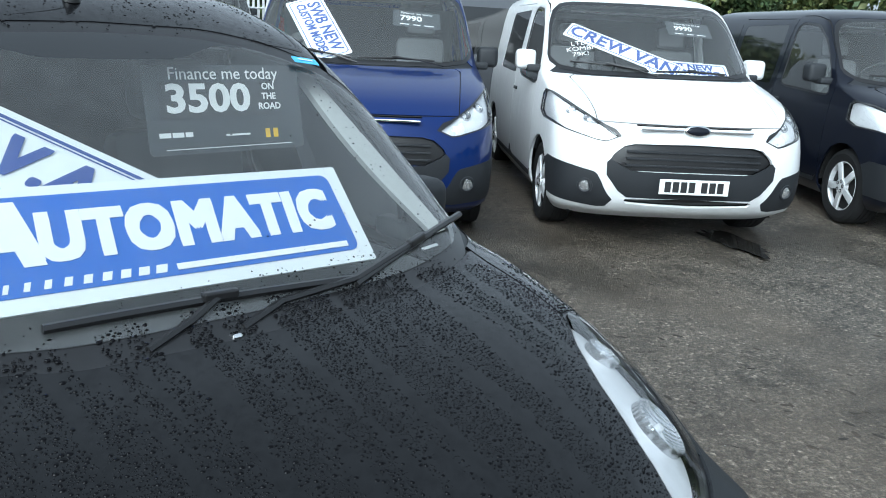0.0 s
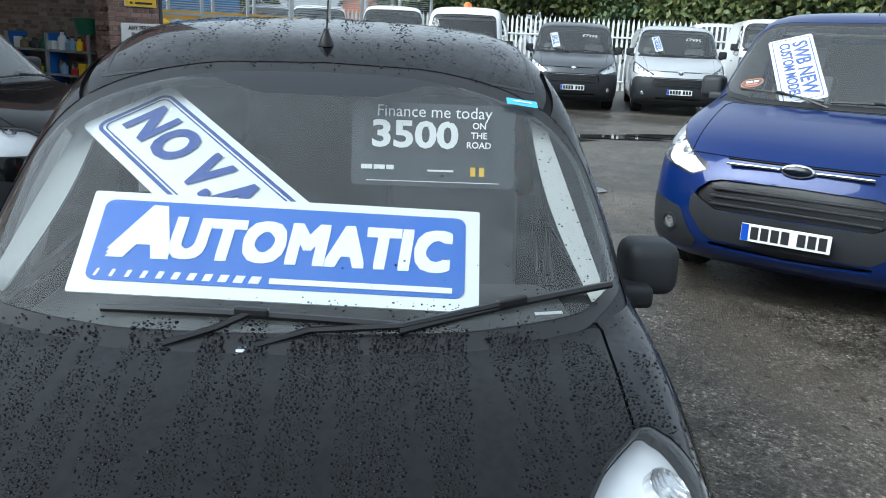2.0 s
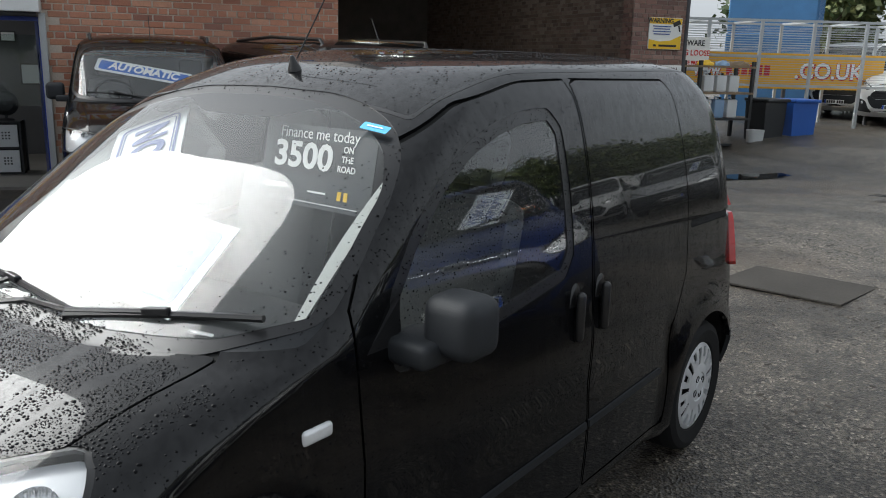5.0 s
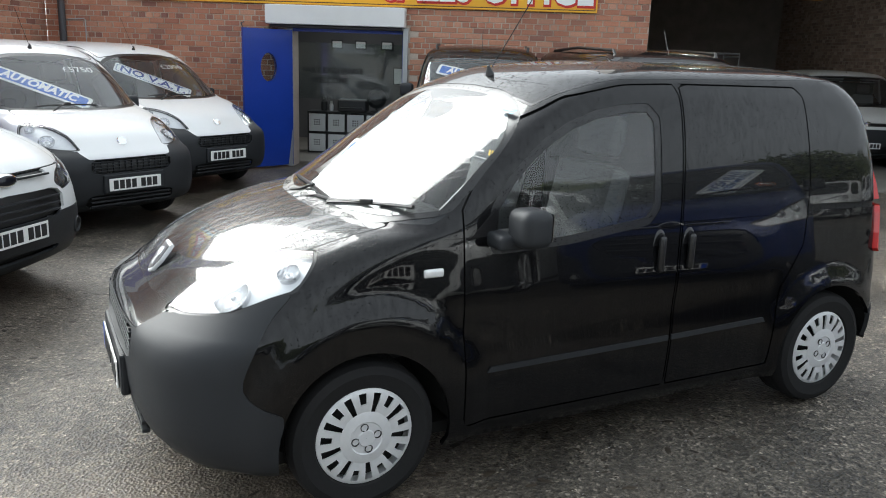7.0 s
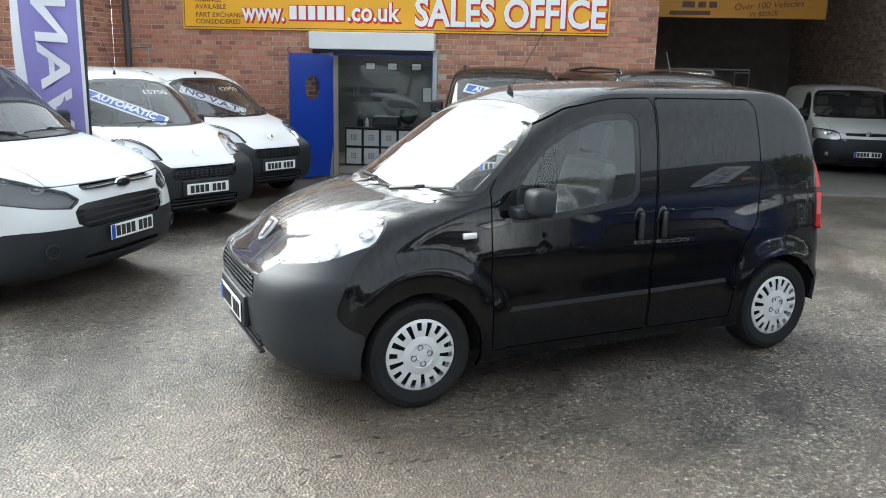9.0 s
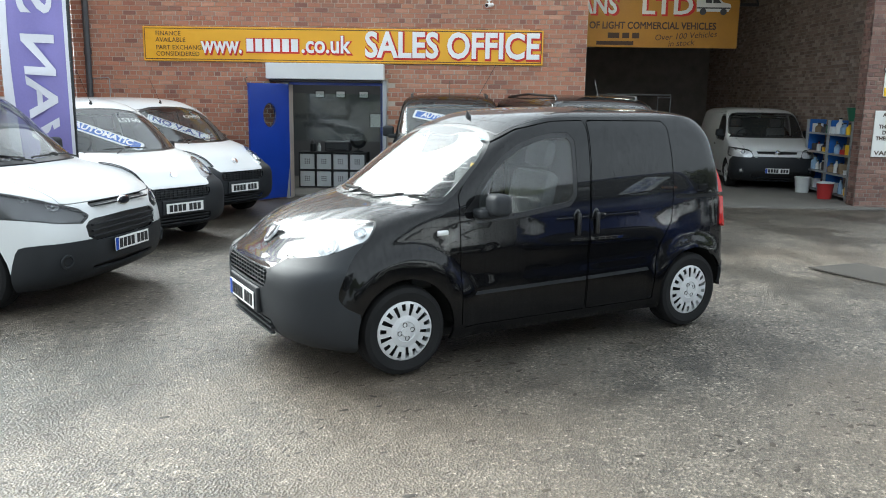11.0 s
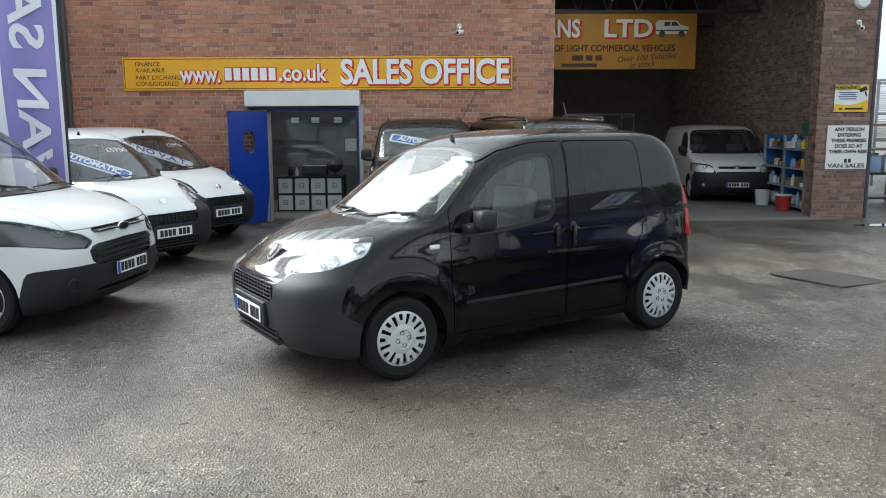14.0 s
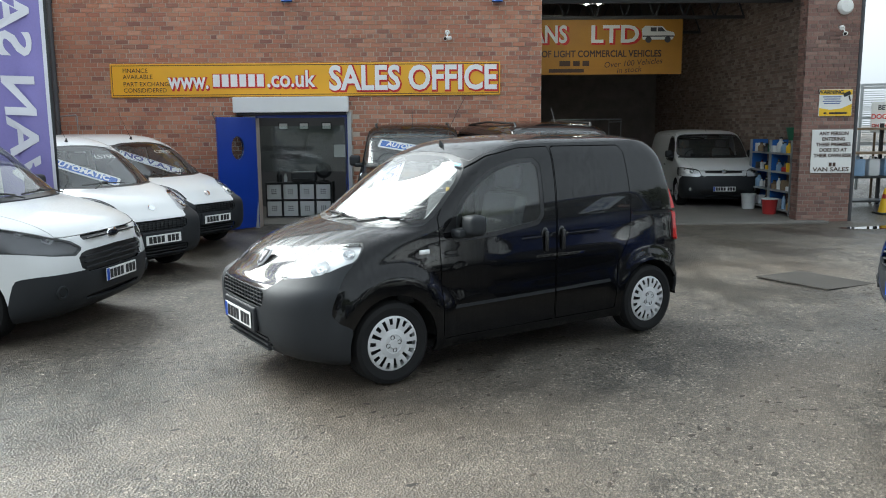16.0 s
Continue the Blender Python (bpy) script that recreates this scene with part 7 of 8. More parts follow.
# shelf unit beside the pier
rack = thing("parts_shelf", BACK @ pose(7.55, 0, 0.03), "blue steel shelf crowded with bottles and workshop clutter", "shelf")
for i in range(3):
    y = 8.95 + 0.95 * i
    for dx in (0.0, 0.36):
        part("post", box(dx - 0.02, y - 0.02, 0, dx + 0.02, y + 0.02, 1.42), M["galv"], rack)
for i in range(2):
    y0 = 8.95 + 0.95 * i
    part("back_sheet", box(0.36, y0 + 0.02, 0.05, 0.37, y0 + 0.93, 1.42), M["shelf_blue"], rack)
    part("end_sheet", box(0.02, y0 + 0.905, 0.05, 0.34, y0 + 0.92, 1.42), M["shelf_blue"], rack)
    for z in (0.06, 0.42, 0.78, 1.14):
        part("shelf_board", box(-0.02, y0 + 0.02, z, 0.36, y0 + 0.93, z + 0.03), M["galv"], rack)
rnd = random.Random(4)
for i in range(2):
    for z in (0.095, 0.455, 0.815, 1.175):
        y = 9.03 + 0.95 * i
        while y < 9.78 + 0.95 * i:
            r = rnd.uniform(0.035, 0.075)
            kind = rnd.random()
            mat = M[rnd.choice(("can_white", "can_white", "timber", "can_blue", "red_plastic", "steel_dark", "cone_yellow", "green"))]
            h = rnd.uniform(0.10, 0.27)
            if kind < 0.6:
                q = thing("bottle", BACK @ pose(7.55 + rnd.uniform(0.05, 0.14), y + r, z + 0.03), "workshop bottle standing on the steel shelf", "bottle", "shelf clutter")
                part("bottle_body", turned([(r * 0.9, 0), (r, 0.01), (r, h * 0.65), (r * 0.4, h * 0.85), (r * 0.4, h)], 12, "Z"), mat, q, smooth=True)
                part("cap", turned([(r * 0.45, h), (r * 0.45, h + 0.025), (0.001, h + 0.026)], 10, "Z"), M["bin_black"], q)
            else:
                q = thing("carton", BACK @ pose(7.55 + rnd.uniform(0.05, 0.14), y + r, z + 0.03, 0, 0, rnd.uniform(-15, 15)), "small worn carton on the steel shelf", "box", "shelf clutter")
                part("carton_body", box(-r, -r, 0, r, r, h * 0.7, 0.004), mat, q)
            y += 2 * r + rnd.uniform(0.01, 0.05)
tub = thing("green_tub", BACK @ pose(7.72, 9.15, 1.45), "green plastic tub on top of the shelf", "tub")
part("tub_body", turned([(0.15, 0), (0.20, 0.22), (0.21, 0.24), (0.19, 0.24), (0.14, 0.02)], 20, "Z"), M["green"], tub, smooth=True)
for x, y, mk, lb in ((7.35, 9.35, "red_plastic", "red plastic bucket with a pale lid beside the shelf"), (7.36, 10.4, "can_white", "white plastic bucket beside the shelf")):
    q = thing("bucket", BACK @ pose(x, y, 0.03), lb, "bucket")
    part("bucket_body", turned([(0.12, 0), (0.15, 0.28), (0.155, 0.29), (0.14, 0.29)], 20, "Z"), M[mk], q, smooth=True)
    part("lid", turned([(0.158, 0.285), (0.158, 0.305), (0.001, 0.308)], 20, "Z"), M["can_white"], q)

# ---- the flag ----
flag = thing("feather_flag", pose(-3.40, 2.95, 0), "tall purple and white advertising flag on a black pole", "flag")
part("pole", pipe([(0, 0, 0), (0, 0, 2.2), (0.01, 0, 3.4), (0.02, 0.02, 4.4)], 0.018, 8), M["bin_black"], flag)
part("foot_plate", box(-0.25, -0.25, 0, 0.25, 0.25, 0.02, 0.005), M["steel_dark"], flag)


def flag_point(u, z):
    """u metres along the cloth from the pole, z up; the cloth hangs in soft folds to one side of the pole."""
    s = 0.10 * math.sin(3.2 * u + 1.1 * z) * u + 0.03 * math.sin(9 * u + 2.0 * z) * min(1, u * 3)
    return Vector((-0.97 * u, 0.20 * u + s, z + 0.05 * u * math.sin(z)))


def cloth(u0, u1, z0, z1, name, mat, off, nu=14, nz=40):
    bm = bmesh.new()
    g = [[bm.verts.new(flag_point(u0 + (u1 - u0) * i / nu, z0 + (z1 - z0) * j / nz) + Vector((0, off, 0))) for i in range(nu + 1)] for j in range(nz + 1)]
    for j in range(nz):
        for i in range(nu):
            bm.faces.new((g[j][i], g[j][i + 1], g[j + 1][i + 1], g[j + 1][i]))
    part(name, bm, mat, flag, smooth=True)


cloth(0.02, 0.78, 0.98, 4.35, "cloth", M["purple"], 0.0)
cloth(0.0, 0.06, 0.98, 4.35, "hem", M["pale_cloth"], -0.004, 3)
cloth(0.70, 0.80, 1.0, 4.35, "hem", M["pale_cloth"], -0.004, 3)
me = words("VAN SALES", 0.52, depth=0.0, bold=0.012, width=3.1)
me.transform(Matrix.Rotation(radians(-90), 4, "Y"))
bm = bmesh.new()
bm.from_mesh(me)
bpy.data.meshes.remove(me)
bmesh.ops.triangulate(bm, faces=bm.faces)
for v in bm.verts:
    v.co = flag_point(0.40 + v.co.x, 2.62 + v.co.z) + Vector((0, -0.008 if v.co.y < 0.001 else -0.006, 0))
part("lettering", bm, M["pale_cloth"], flag, "white letters seen through the cloth")


# ---- right of the pier: rack, bins, cone ----
RX, RY = 9.15, 10.5
rk = thing("can_rack", BACK @ pose(RX, RY, 0), "dark timber rack holding plastic drums and cans", "rack")
for x in (0.0, 1.25, 2.5):
    for y in (0.0, 0.5):
        part("post", box(x - 0.03, y - 0.03, 0, x + 0.03, y + 0.03, 1.75), M["bin_black"], rk)
for z in (0.12, 0.62, 1.12, 1.62):
    part("shelf_board", box(-0.03, -0.04, z, 2.53, 0.54, z + 0.04), M["timber"] if z > 1 else M["bin_black"], rk)
rnd = random.Random(9)


def jerry(m, mat, label, h=0.36, w=0.24):
    q = thing("jerry_can", BACK @ m, label, "can", "cans on the rack")
    part("can_body", box(-w / 2, -w * 0.4, 0, w / 2, w * 0.4, h, 0.03), mat, q, smooth=True)
    part("cap", tube((w * 0.25, 0, h), (w * 0.25, 0, h + 0.04), 0.03), M["bin_black"], q)
    part("handle", pipe([(-w * 0.3, 0, h - 0.01), (-w * 0.25, 0, h + 0.04), (w * 0.05, 0, h + 0.04), (w * 0.1, 0, h - 0.01)], 0.014, 6), mat, q)


for i in range(7):
    jerry(pose(RX + 0.30 + 0.31 * i, RY + 0.18, 0.66), M["can_blue"] if i % 2 else M["can_white"], "pale blue plastic can on the rack" if i % 2 else "white plastic can on the rack")
for i in range(3):
    jerry(pose(RX + 1.55 + 0.30 * i, RY + 0.18, 1.16), M["can_white"], "large white plastic can on the rack", 0.32)
for i, (mk, w) in enumerate((("cone_yellow", 0.35), ("can_blue", 0.30), ("timber", 0.5))):
    q = thing("rag", BACK @ pose(RX + 1.5 + 0.4 * i, RY + 0.2, 1.66), "crumpled cloth lying on the rack", "cloth", "rags")
    bm = bmesh.new()
    bmesh.ops.create_icosphere(bm, subdivisions=3, radius=1)
    for v in bm.verts:
        v.co = Vector((v.co.x * w * 0.5, v.co.y * 0.14, max(0.0, v.co.z * 0.09 + 0.05 * noise.noise(v.co * 3))))
    part("cloth", bm, M[mk], q, smooth=True)
dog = thing("dog_sign", BACK @ pose(10.66, RY + 0.66, 1.88), "white warning sign with red and black letters", "sign")
part("panel", box(-0.42, 0, -0.32, 0.42, 0.02, 0.32, 0.004), M["sign_white"], dog)
for i, (w, k) in enumerate((("BEWARE", "black_ink"), ("DOG LOOSE", "red_ink"), ("ON THE PREMISES", "red_ink"))):
    lettering("lettering", w, 0.15 if i < 2 else 0.10, M[k], dog, pose(0, -0.004, 0.20 - 0.19 * i), bold=0.003, depth=0.002)
for s in (-0.3, 0.3):
    part("stake", box(s - 0.02, 0.02, -1.95, s + 0.02, 0.05, 0.3), M["timber"], dog)


def wheelie_bin(m, mat, label):
    root = thing("wheelie_bin", BACK @ m, label, "bin", "bins")
    bm = slab([(-0.24, 0), (0.24, 0), (0.29, 0.92), (-0.29, 0.92)], 0.52, bevel=0.0)
    part("bin_body", bm, mat, root, at=pose(0, -0.26, 0.06))
    part("lid", box(-0.31, -0.33, 0.985, 0.31, 0.30, 1.05, 0.02), mat, root)
    for s in (-0.22, 0.22):
        part("bin_wheel", tube((s - 0.03, 0.27, 0.10), (s + 0.03, 0.27, 0.10), 0.10), M["rubber"], root)


wheelie_bin(pose(12.15, 10.6, 0, 0, 0, 5), M["bin_black"], "black wheelie bin with closed lid")
wheelie_bin(pose(12.85, 10.5, 0, 0, 0, -6), M["bin_blue"], "blue wheelie bin with closed lid")
cone = thing("traffic_cone", BACK @ pose(9.67, 9.42, 0), "yellow traffic cone standing on the wet ground", "cone")
part("base", box(-0.17, -0.17, 0, 0.17, 0.17, 0.03, 0.01), M["bin_black"], cone)
part("cone_body", turned([(0.13, 0.03), (0.03, 0.50), (0.001, 0.51)], 24, "Z"), M["cone_yellow"], cone, smooth=True)
part("cone_mark", turned([(0.075, 0.30), (0.056, 0.385)], 24, "Z"), M["red_plastic"], cone, at=pose(0, 0, 0) @ Matrix.Diagonal((1.03, 1.03, 1, 1)))
tyre_m = WHEELS[(0.293, 0.175, "cap")][0]
tg = new("loose_tyre", tyre_m)
tg.matrix_basis = BACK @ pose(8.85, 10.1, 0.293, 0, 0, 60)
tagged(tg, "worn black tyre leaning beside the rack", "tyre")
wb = thing("white_bucket", BACK @ pose(11.6, 10.2, 0), "white plastic bucket beside the bins", "bucket")
part("bucket_body", turned([(0.14, 0), (0.17, 0.45), (0.175, 0.46), (0.15, 0.46)], 20, "Z"), M["can_white"], wb, smooth=True)
ys = thing("trailer_board", pose(16.0, 14.8, 1.55, 0, 0, -10), "long yellow board with red letters behind the rack", "sign")
part("panel", box(-2.8, 0, -0.45, 2.8, 0.03, 0.45), M["sign_yellow"], ys)
edged(ys, "www.", 0.45, -2.2, 0.0, 0.8, 0.01)
bars([0.16] * 6, 0.26, 0.05, M["red_ink"], ys, pose(-1.1, -0.004, 0.0), "letter_bar")
edged(ys, ".CO.UK", 0.55, 1.2, 0.0, 2.0, 0.012)
for s in (-2.5, 0, 2.5):
    part("leg", box(s - 0.04, 0.03, -1.55, s + 0.04, 0.10, 0.3), M["steel_dark"], ys)


# ---- far side of the yard ----
def cage(m, length, label, h=2.75, d=1.9):
    root = thing("mesh_cage", m, label, "cage", "mesh cages")
    n = int(length / 1.3)
    for i in range(n + 1):
        for y in (0, d):
            part("post", box(i * 1.3 - 0.035, y - 0.035, 0, i * 1.3 + 0.035, y + 0.035, h), M["galv"], root)
    for z in (1.2, 1.9, h):
        for y in (0, d):
            part("rail", box(0, y - 0.03, z - 0.03, n * 1.3, y + 0.03, z + 0.03), M["galv"], root)
    for i in range(n + 1):
        part("roof_bar", box(i * 1.3 - 0.025, 0, h - 0.02, i * 1.3 + 0.025, d, h + 0.03), M["galv"], root)
    bs = []
    for k in range(int((h - 1.2) / 0.06)):
        bs.append((0, -0.006, 1.2 + 0.06 * k, n * 1.3, 0.006, 1.212 + 0.06 * k))
        bs.append((0, d - 0.006, 1.2 + 0.06 * k, n * 1.3, d + 0.006, 1.212 + 0.06 * k))
    joined_boxes(bs, "mesh_wires", M["galv"], root)


cage(pose(12.2, 15.2, 0, 0, 0, -19), 10.5, "grey tubular steel mesh cage at the back of the yard")


def container(m, label):
    root = thing("shipping_container", m, label, "container", "containers")
    part("container_frame", box(-3, -1.2, 0, 3, 1.2, 2.59, 0.03), M["container"], root)
    for i in range(24):
        part("rib", box(-2.9 + 0.245 * i, -1.235, 0.15, -2.78 + 0.245 * i, -1.2, 2.45), M["container"], root)


container(pose(19.6, 19.3, 0, 0, 0, 44), "blue corrugated shipping container on the ground")
container(pose(19.7, 19.4, 2.6, 0, 0, 44), "blue corrugated shipping container stacked on another")

CAB = [
    (0.35, -0.98, 0.30, 3.5, 0.84, 2.05, 0.12, 5), (0.50, -1.05, 0.32, 3.5, 0.88, 2.08, 0.12, 5), (0.90, -1.06, 0.32, 3.5, 0.90, 2.08, 0.12, 5),
    (1.12, -1.03, 0.32, 3.4, 0.90, 2.08, 0.12, 5), (1.22, -0.98, 0.32, 3.4, 0.89, 2.08, 0.12, 5), (1.60, -0.76, 0.26, 3.4, 0.85, 2.06, 0.12, 5),
    (1.95, -0.54, 0.22, 3.2, 0.80, 2.02, 0.14, 4.5), (2.06, -0.40, 0.26, 3.0, 0.74, 1.95, 0.20, 4), (2.12, -0.15, 0.35, 2.8, 0.60, 1.80, 0.3, 3), (2.15, 0.25, 0.3, 2.4, 0.2, 1.4, 0.3, 2.4),
]


def cab_truck(m, label):
    root = thing("crew_cab_truck", m, label, "truck", "far vans")
    scr = both(front([(-0.2, 1.24), (0.76, 1.25), (0.78, 1.30), (0.70, 1.88), (0.64, 1.93), (-0.2, 1.95)], 0, 0.2), lambda V: V[:, 0] - (-0.66 + (V[:, 2] - 1.25) * 0.6))
    w1 = side([(-0.50, 1.16), (0.42, 1.14), (0.42, 1.86), (-0.22, 1.86)], 0.01, 0.4)
    w2 = side([(0.72, 1.16), (1.55, 1.16), (1.55, 1.86), (0.72, 1.86)], 0.03, 0.4)
    amber = front([(0.70, 0.98), (1.2, 0.98), (1.2, 1.16), (0.76, 1.16)], 0, -0.6)
    lamp = front([(0.62, 0.74), (1.2, 0.74), (1.2, 0.97), (0.68, 0.97)], 0, -0.6)
    door_f = side([(-0.62, 0.55), (-0.62, 1.10), (-0.30, 1.93), (0.52, 1.93), (0.52, 0.75), (0.42, 0.55)], 0, 0.4)
    build_van(root, {
        "table": CAB, "grid": (34, 16, 26, 8), "wheels": ((0.0, 2.6), 0.86, 0.34), "arch": 1.2, "tyre": 0.2, "rim": "five",
        "cuts": [("bumper", side([(-1.3, 0), (-0.45, 0), (-0.45, 0.56), (-0.60, 0.66), (-1.3, 0.66)], 0, -1)), ("amber", amber), ("headlamp", lamp), ("strip", front([(-0.2, 0.84), (0.55, 0.84), (0.60, 0.93), (-0.2, 0.94)], 0, -0.6)),
                 ("windscreen", scr), ("band", lambda V: scr(V) - 0.02), ("window", w1), ("window", w2), ("seam", line_of(door_f))],
        "parts": [("bumper", "front_bumper", M["plastic"], 0.01, 0.02, "dark bumper"), ("amber", "indicator", M["amber"], 0.004, 0.01, "amber indicator"), ("headlamp", "headlamp", M["reflector"], 0.004, 0.01, ""), ("strip", "grille", M["plastic_gloss"], -0.01, 0.01, ""),
                  ("windscreen", "windscreen", M["screen"], 0, 0, ""), ("band", "screen_seal", M["plastic_gloss"], -0.002, 0.01, ""), ("window", "side_window", M["tint"], -0.004, 0.0, ""), ("seam", "panel_gap", M["seam"], -0.006, 0, "")],
        "paint": M["paint_white"], "cowl": (-0.95, 1.22), "roof": (-0.45, 1.98), "half": 0.86})
    plate_on(root, -1.085, 0.55, 0, False)
    for s in (-1, 1):
        mirror(root, -0.55, 0.90, 1.25, s, None, 1.2)
    part("chassis", box(2.0, -0.4, 0.45, 4.6, 0.4, 0.6), M["steel_dark"], root)
    part("load_bed", box(2.15, -0.9, 0.75, 4.7, 0.9, 1.15, 0.02), M["paint_white"], root)


cab_truck(stood(16.4, 7.75, 20), "white crew cab truck with amber indicators")
tall = dict(group="far vans", bumper="lower", badge="round", panel=True, grid=(34, 14, 26, 6))
sprint, _s1 = ford_van("white_tall_van", stood(18.2, 10.9, 30), "tall white panel van in the far row", "paint_white", (1.05, 0.98, 1.16), **tall)
for x, y, a in ((19.2, 14.1, 35), (20.0, 16.8, 35), (20.3, 1.2, 15), (20.6, -1.6, 12), (20.5, -4.6, 10), (26.0, 3.4, 20)):
    copy_thing(sprint, stood(x, y, a))
copy_thing(vivaro, stood(12.2, -2.3, 182))
for root, sh in ((vivaro, vs_), (silver, ss_)):
    c_, r_, u_ = on_screen(sh, 0.45, 1.52, 0.03)
    rr, uu = turn_axes(r_, u_, -80)
    sale_board(root, c_, rr, uu, 0.55, 0.17, "SALE" if root is vivaro else "DIESEL", 0.16)
    c_, r_, u_ = on_screen(sh, -0.35, 1.62, 0.02)
    q = card_at(root, c_, r_, u_, 0.01, 0.01, "price_mark", M["white_ink"], "hand-painted price", 0.002)
    lettering("price", "£7995", 0.14, M["white_ink"], q, pose(0, -0.004, 0), depth=0.001)
bc = thing("beacon_light", stood(16.9, 8.0) @ pose(0, 0, 2.14), "orange beacon lamp on a cab roof", "beacon")
part("dome", turned([(0.10, 0), (0.10, 0.05), (0.07, 0.11), (0.001, 0.13)], 16, "Z"), M["orange"], bc, smooth=True)


def palisade():
    root = thing("fence_far", pose(0, 0, 0), "pale steel palisade fence round the yard", "fence", kind="structure")
    a, b = Vector((22.5, 19.0, 0)), Vector((29.0, -24.0, 0))
    d = (b - a).normalized()
    n = int((b - a).length / 0.155)
    v, f = [], []
    s = Vector((-d.y, d.x, 0)) * 0.012
    for i in range(n):
        p = a + d * (0.155 * i)
        k = len(v)
        for o in (-s, s):
            v += [p - d * 0.036 + o, p + d * 0.036 + o, p + d * 0.036 + o + Vector((0, 0, 2.28)), p + o + Vector((0, 0, 2.42)), p - d * 0.036 + o + Vector((0, 0, 2.28))]
        f += [tuple(k + q for q in (0, 1, 2, 3, 4)), tuple(k + 5 + q for q in (4, 3, 2, 1, 0))]
        f += [tuple(k + q for q in (j, (j + 1) % 5, 5 + (j + 1) % 5, 5 + j)) for j in range(5)]
    me = bpy.data.meshes.new("mesh")
    me.from_pydata([tuple(q) for q in v], [], f)
    me.materials.append(M["fence"])
    tagged(part("pales", me, None, root), kind="stuff")
    for z in (0.5, 1.85):
        part("rail", pipe([a + Vector((0, 0, z)) + Vector((-d.y, d.x, 0)) * -0.03, b + Vector((0, 0, z)) + Vector((-d.y, d.x, 0)) * -0.03], 0.03, 6), M["fence"], root)


palisade()


def tree_parts(seed, h, spread, mat, leaves=5200):
    rnd = random.Random(seed)
    bm = bmesh.new()
    tips = []

    def limb(p, d, L, r, depth):
        pts = [p]
        for _ in range(4):
            d = (d + Vector((rnd.uniform(-0.22, 0.22), rnd.uniform(-0.22, 0.22), rnd.uniform(-0.05, 0.15)))).normalized()
            pts.append(pts[-1] + d * L / 4)
        for i in range(4):
            add_tube(bm, pts[i], pts[i + 1], r * (1 - 0.16 * i), r * (1 - 0.16 * (i + 1)), 6, False)
        tips.append((pts[-1], L))
        if depth:
            for _ in range(3 if depth > 1 else 4):
                k = rnd.choice((2, 3, 4))
                side_d = Vector((rnd.uniform(-1, 1), rnd.uniform(-1, 1), rnd.uniform(0.1, 0.7))).normalized()
                limb(pts[k], (d * 0.45 + side_d).normalized(), L * rnd.uniform(0.5, 0.72), r * 0.5, depth - 1)

    limb(Vector((0, 0, 0)), Vector((0, 0, 1)), h * 0.36, 0.16, 3)
    trunk = mesh_of(bm, M["bark"], True, 60)
    v, f = [], []
    for _ in range(leaves):
        p, L = rnd.choice(tips)
        c = p + Vector((rnd.gauss(0, 0.55), rnd.gauss(0, 0.55), rnd.gauss(0, 0.45))) * (0.45 + L * 0.28) * spread
        if c.z < 0.5:
            continue
        s = rnd.uniform(0.09, 0.20)
        a = Vector((rnd.uniform(-1, 1), rnd.uniform(-1, 1), rnd.uniform(-1, 1))).normalized()
        b = a.cross(Vector((rnd.uniform(-1, 1), rnd.uniform(-1, 1), rnd.uniform(-1, 1)))).normalized()
        k = len(v)
        v += [tuple(c - a * s), tuple(c + b * s * 0.55), tuple(c + a * s), tuple(c - b * s * 0.55)]
        f.append((k, k + 1, k + 2, k + 3))
    me = bpy.data.meshes.new("mesh")
    me.from_pydata(v, [], f)
    me.materials.append(mat)
    return trunk, me


KINDS = [tree_parts(1, 7.0, 1.15, M["leaf"], 14000), tree_parts(2, 6.0, 1.35, M["leaf_dark"], 14000), tree_parts(5, 8.0, 1.2, M["leaf"], 14000)]
rnd = random.Random(21)
spots = [(30.5 + rnd.uniform(-0.5, 2), 17 - 2.3 * i + rnd.uniform(-0.7, 0.7)) for i in range(18)]
spots += [(27 + rnd.uniform(-1, 2), 24 + 2.5 * i) for i in range(3)]
spots += [(-24 + 4.4 * i, -24 + rnd.uniform(-2, 2)) for i in range(12)]
for i, (x, y) in enumerate(spots):
    tr, lf = KINDS[i % 3]
    k = rnd.uniform(0.8, 1.15)
    root = thing("tree", pose(x, y, 0, 0, 0, rnd.uniform(0, 360)), "leafy tree turning yellow-green behind the fence" if i % 3 != 1 else "dark green leafy tree behind the fence", "tree", "trees round the yard")
    root.scale = (k, k, k)
    part("trunk", tr, None, root)
    part("crown", lf, None, root)

house = thing("house", pose(52.7, 33.3, 0, 0, 0, -55), "orange brick house with a grey tiled gable roof", "house")
part("wall", box(-2.6, 0, 0, 2.6, 9, 3.9), M["house_brick"], house)
part("gable", slab([(-2.6, 3.9), (2.6, 3.9), (0, 5.9)], 0.3), M["house_brick"], house)
for s in (-1, 1):
    part("roof", slab([(0, 5.95), (s * 3.0, 3.75), (s * 3.0, 3.6), (0, 5.8)], 9.4), M["roof_tile"], house, at=pose(0, -0.2, 0))
part("chimney", box(-0.3, 4, 5.3, 0.3, 4.6, 6.8), M["house_brick"], house)

# ---- asphalt repair and puddles ----
patch = slab([(4.37, 2.76), (5.01, 3.05), (5.46, 2.26), (4.81, 1.99)], 0.012, "XY", 0.004)
solid("drain_cover", patch, M["asphalt_new"], "dark iron inspection cover set in the asphalt", "drain cover", kind="structure", at=pose(0, 0, fall(4.9, 2.5) - 0.002))


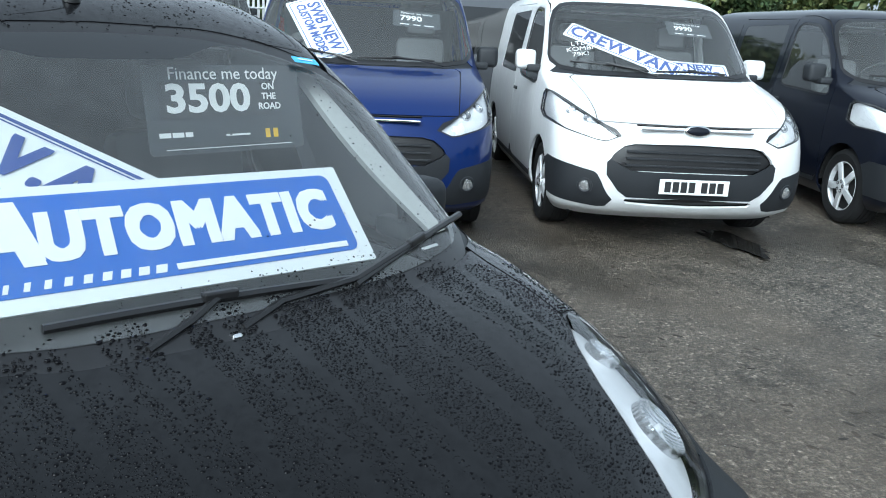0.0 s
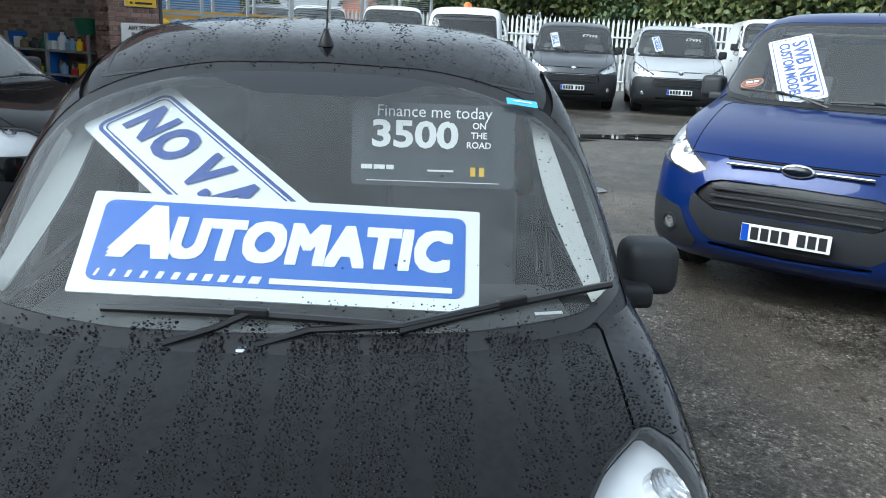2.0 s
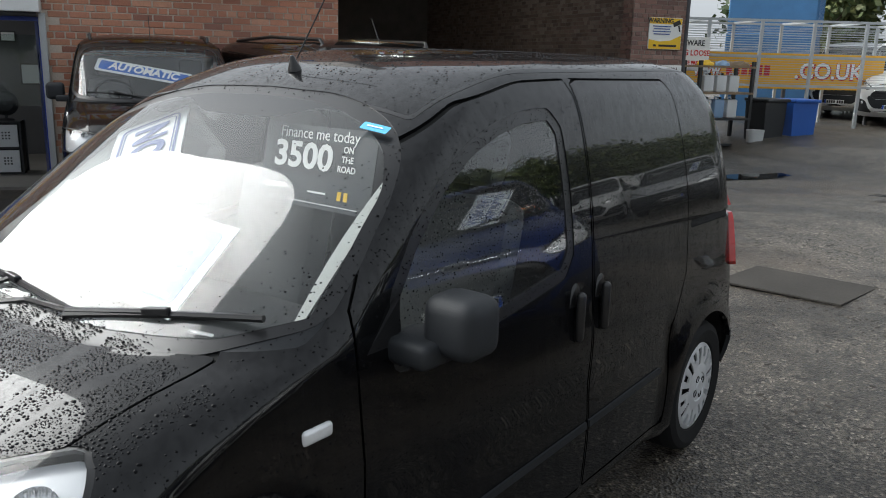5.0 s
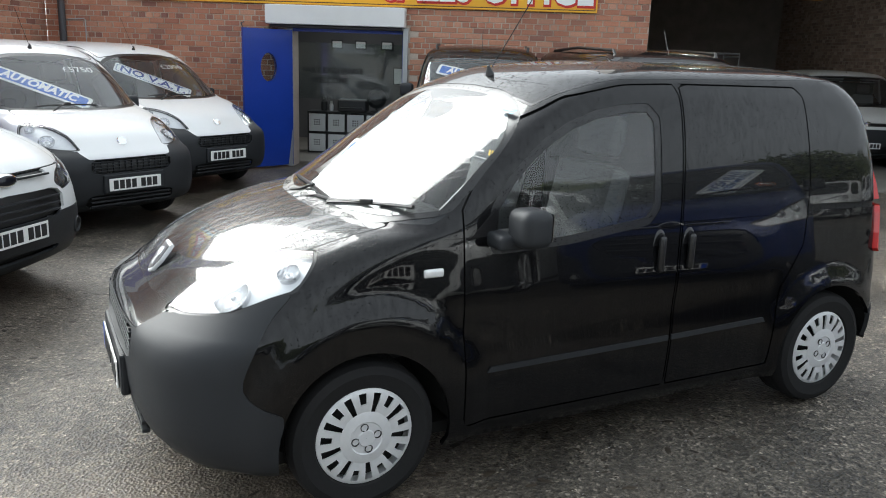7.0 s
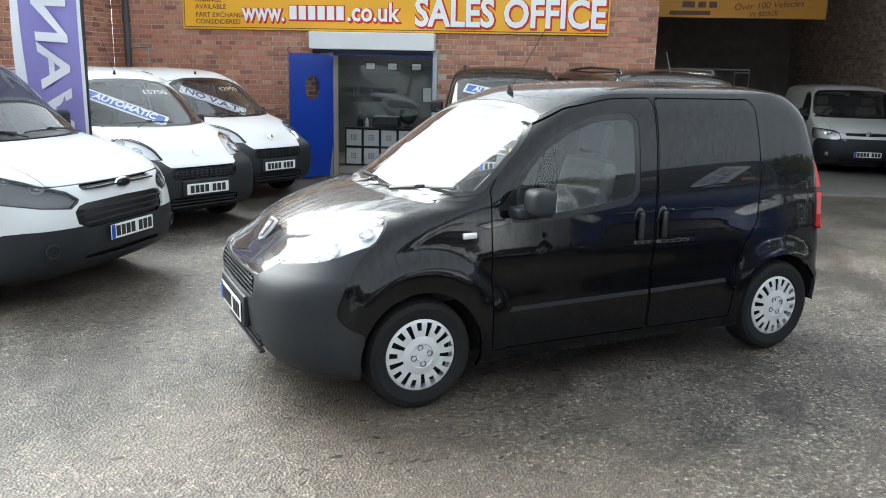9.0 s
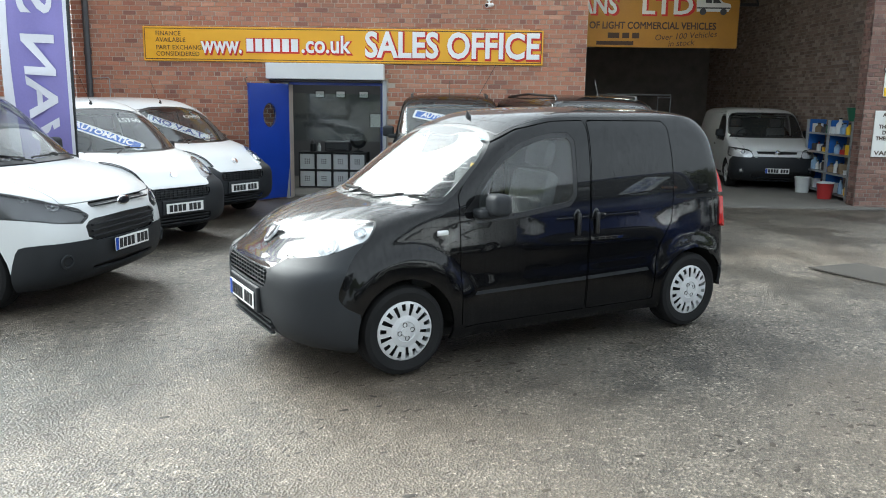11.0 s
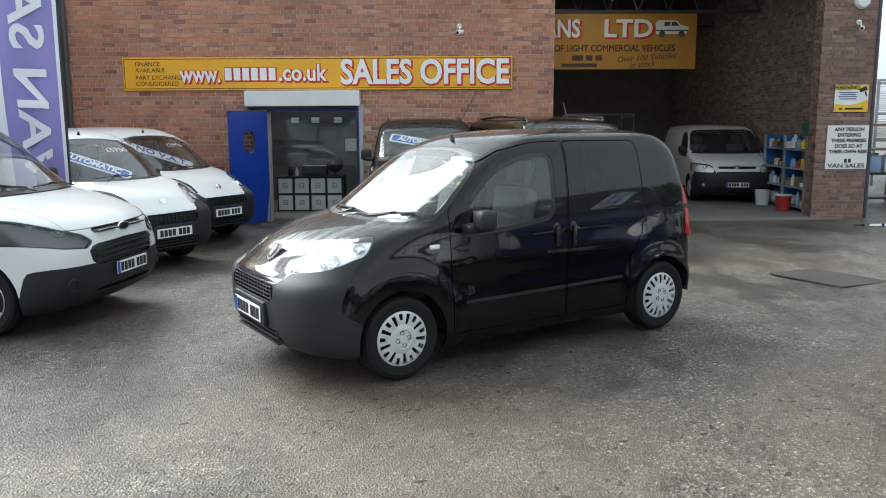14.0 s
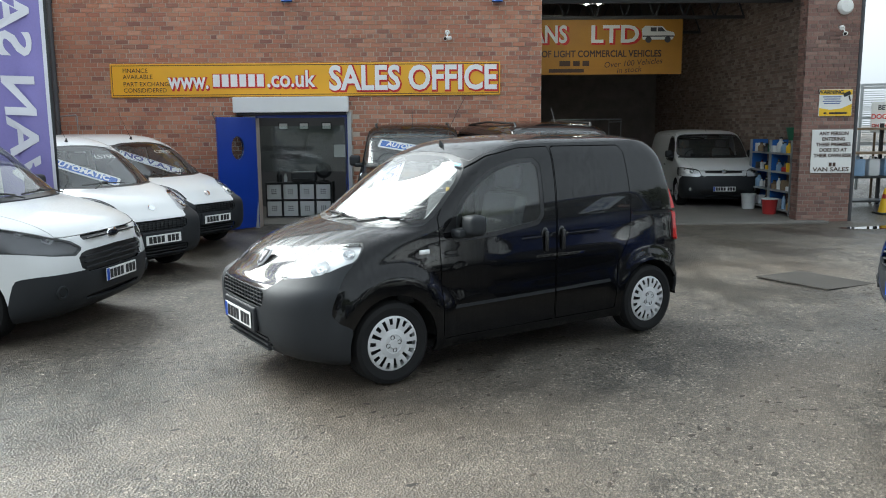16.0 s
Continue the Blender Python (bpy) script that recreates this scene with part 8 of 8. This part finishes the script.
def puddle(x, y, a, b, turn, seed):
    rnd = random.Random(seed)
    bm = bmesh.new()
    vs = []
    for i in range(72):
        t = 2 * math.pi * i / 72
        r = 1 + 0.5 * noise.noise((math.cos(t) * 1.6 + seed * 1.37, math.sin(t) * 1.6, seed * 0.73)) + 0.2 * noise.noise((math.cos(t) * 4, math.sin(t) * 4, seed * 0.91))
        vs.append(bm.verts.new((a * r * math.cos(t), b * r * math.sin(t), 0)))
    bm.faces.new(vs)
    solid("puddle", bm, M["puddle"], "shallow rain puddle on the asphalt", "puddle", "puddles", "structure", at=pose(x, y, 0.009 + fall(x, y), 0, 0, turn))


pm, pn_, pl_, pp_ = nodes_of("puddle_water")
pp_.inputs["Base Color"].default_value = (0.022, 0.021, 0.019, 1)
pp_.inputs["Roughness"].default_value = 0.03
M["puddle"] = pm
for q in ((7.25, 1.75, 0.42, 0.22, 40, 1), (10.4, 3.9, 1.3, 0.28, -50, 2), (11.8, 3.0, 1.2, 0.30, -60, 3), (9.6, 4.9, 0.9, 0.2, -45, 4), (13.4, 5.2, 1.2, 0.25, -60, 5), (10.3, 9.2, 1.4, 0.25, 5, 6), (12.8, 1.6, 1.3, 0.3, -70, 7), (4.2, -3.6, 0.5, 0.15, 10, 8)):
    puddle(*q)


# ---- leaf litter and loose grit on the asphalt ----
def scatter(name, label, mat, n, size, seed, flat, thin):
    rnd = random.Random(seed)
    v, f = [], []
    while n:
        x, y = rnd.uniform(-6, 13), rnd.uniform(-6.5, 8.1)
        if rnd.random() > 0.10 + 1.3 * max(0, noise.noise((x * 0.9, y * 0.9, seed))) + 1.1 * max(0, noise.noise((x * 0.25, y * 0.25, seed + 4)) - 0.1):
            continue
        n -= 1
        a = size * (0.35 + rnd.random() ** 3 * 1.6)
        b = a * rnd.uniform(0.25, 0.9) * thin
        t = rnd.gauss(0.5, 0.5) if thin < 1 else rnd.uniform(0, 6.3)
        c, s = math.cos(t), math.sin(t)
        z = 0.012 * noise.noise((x * 0.35, y * 0.35, 3)) - 0.006 + fall(x, y)
        k = len(v)
        m = 6
        for i in range(m):
            q = 2 * math.pi * i / m
            w = rnd.uniform(0.6, 1.15)
            px, py = a * w * math.cos(q), b * w * math.sin(q)
            v.append((x + px * c - py * s, y + px * s + py * c, z + 0.0008))
        v.append((x, y, z + 0.001 + flat * min(a, b)))
        f += [(k + i, k + (i + 1) % m, k + m) for i in range(m)]
    me = bpy.data.meshes.new("mesh")
    me.from_pydata(v, [], f)
    me.materials.append(mat)
    ob = part(name, me, None, None)
    tagged(ob, label, "litter", kind="stuff")


scatter("leaf_litter", "dark wet leaf scraps and dirt strewn over the asphalt", M["debris"], 26000, 0.021, 5, 0.10, 0.6)
scatter("loose_grit", "pale loose grit strewn over the asphalt", M["grit"], 20000, 0.0042, 9, 0.5, 1.0)


# ---- bricks that stand out one by one ----
def brick_mesh(w, h, d):
    bm = box(-w / 2, 0, -h / 2, w / 2, d, h / 2, 0.004, seg=1)
    me = bpy.data.meshes.new("mesh")
    bm.to_mesh(me)
    bm.free()
    return me


BRICKS = {}
for root, bs, mat in LATE:
    for x0, y0, z0, x1, y1, z1 in bs:
        key = (round(x1 - x0, 3), round(z1 - z0, 3), mat.name)
        if key not in BRICKS:
            BRICKS[key] = brick_mesh(x1 - x0, z1 - z0, 0.012)
            BRICKS[key].materials.append(mat)
        part("brick", BRICKS[key], None, root, at=pose((x0 + x1) / 2, y0, (z0 + z1) / 2))
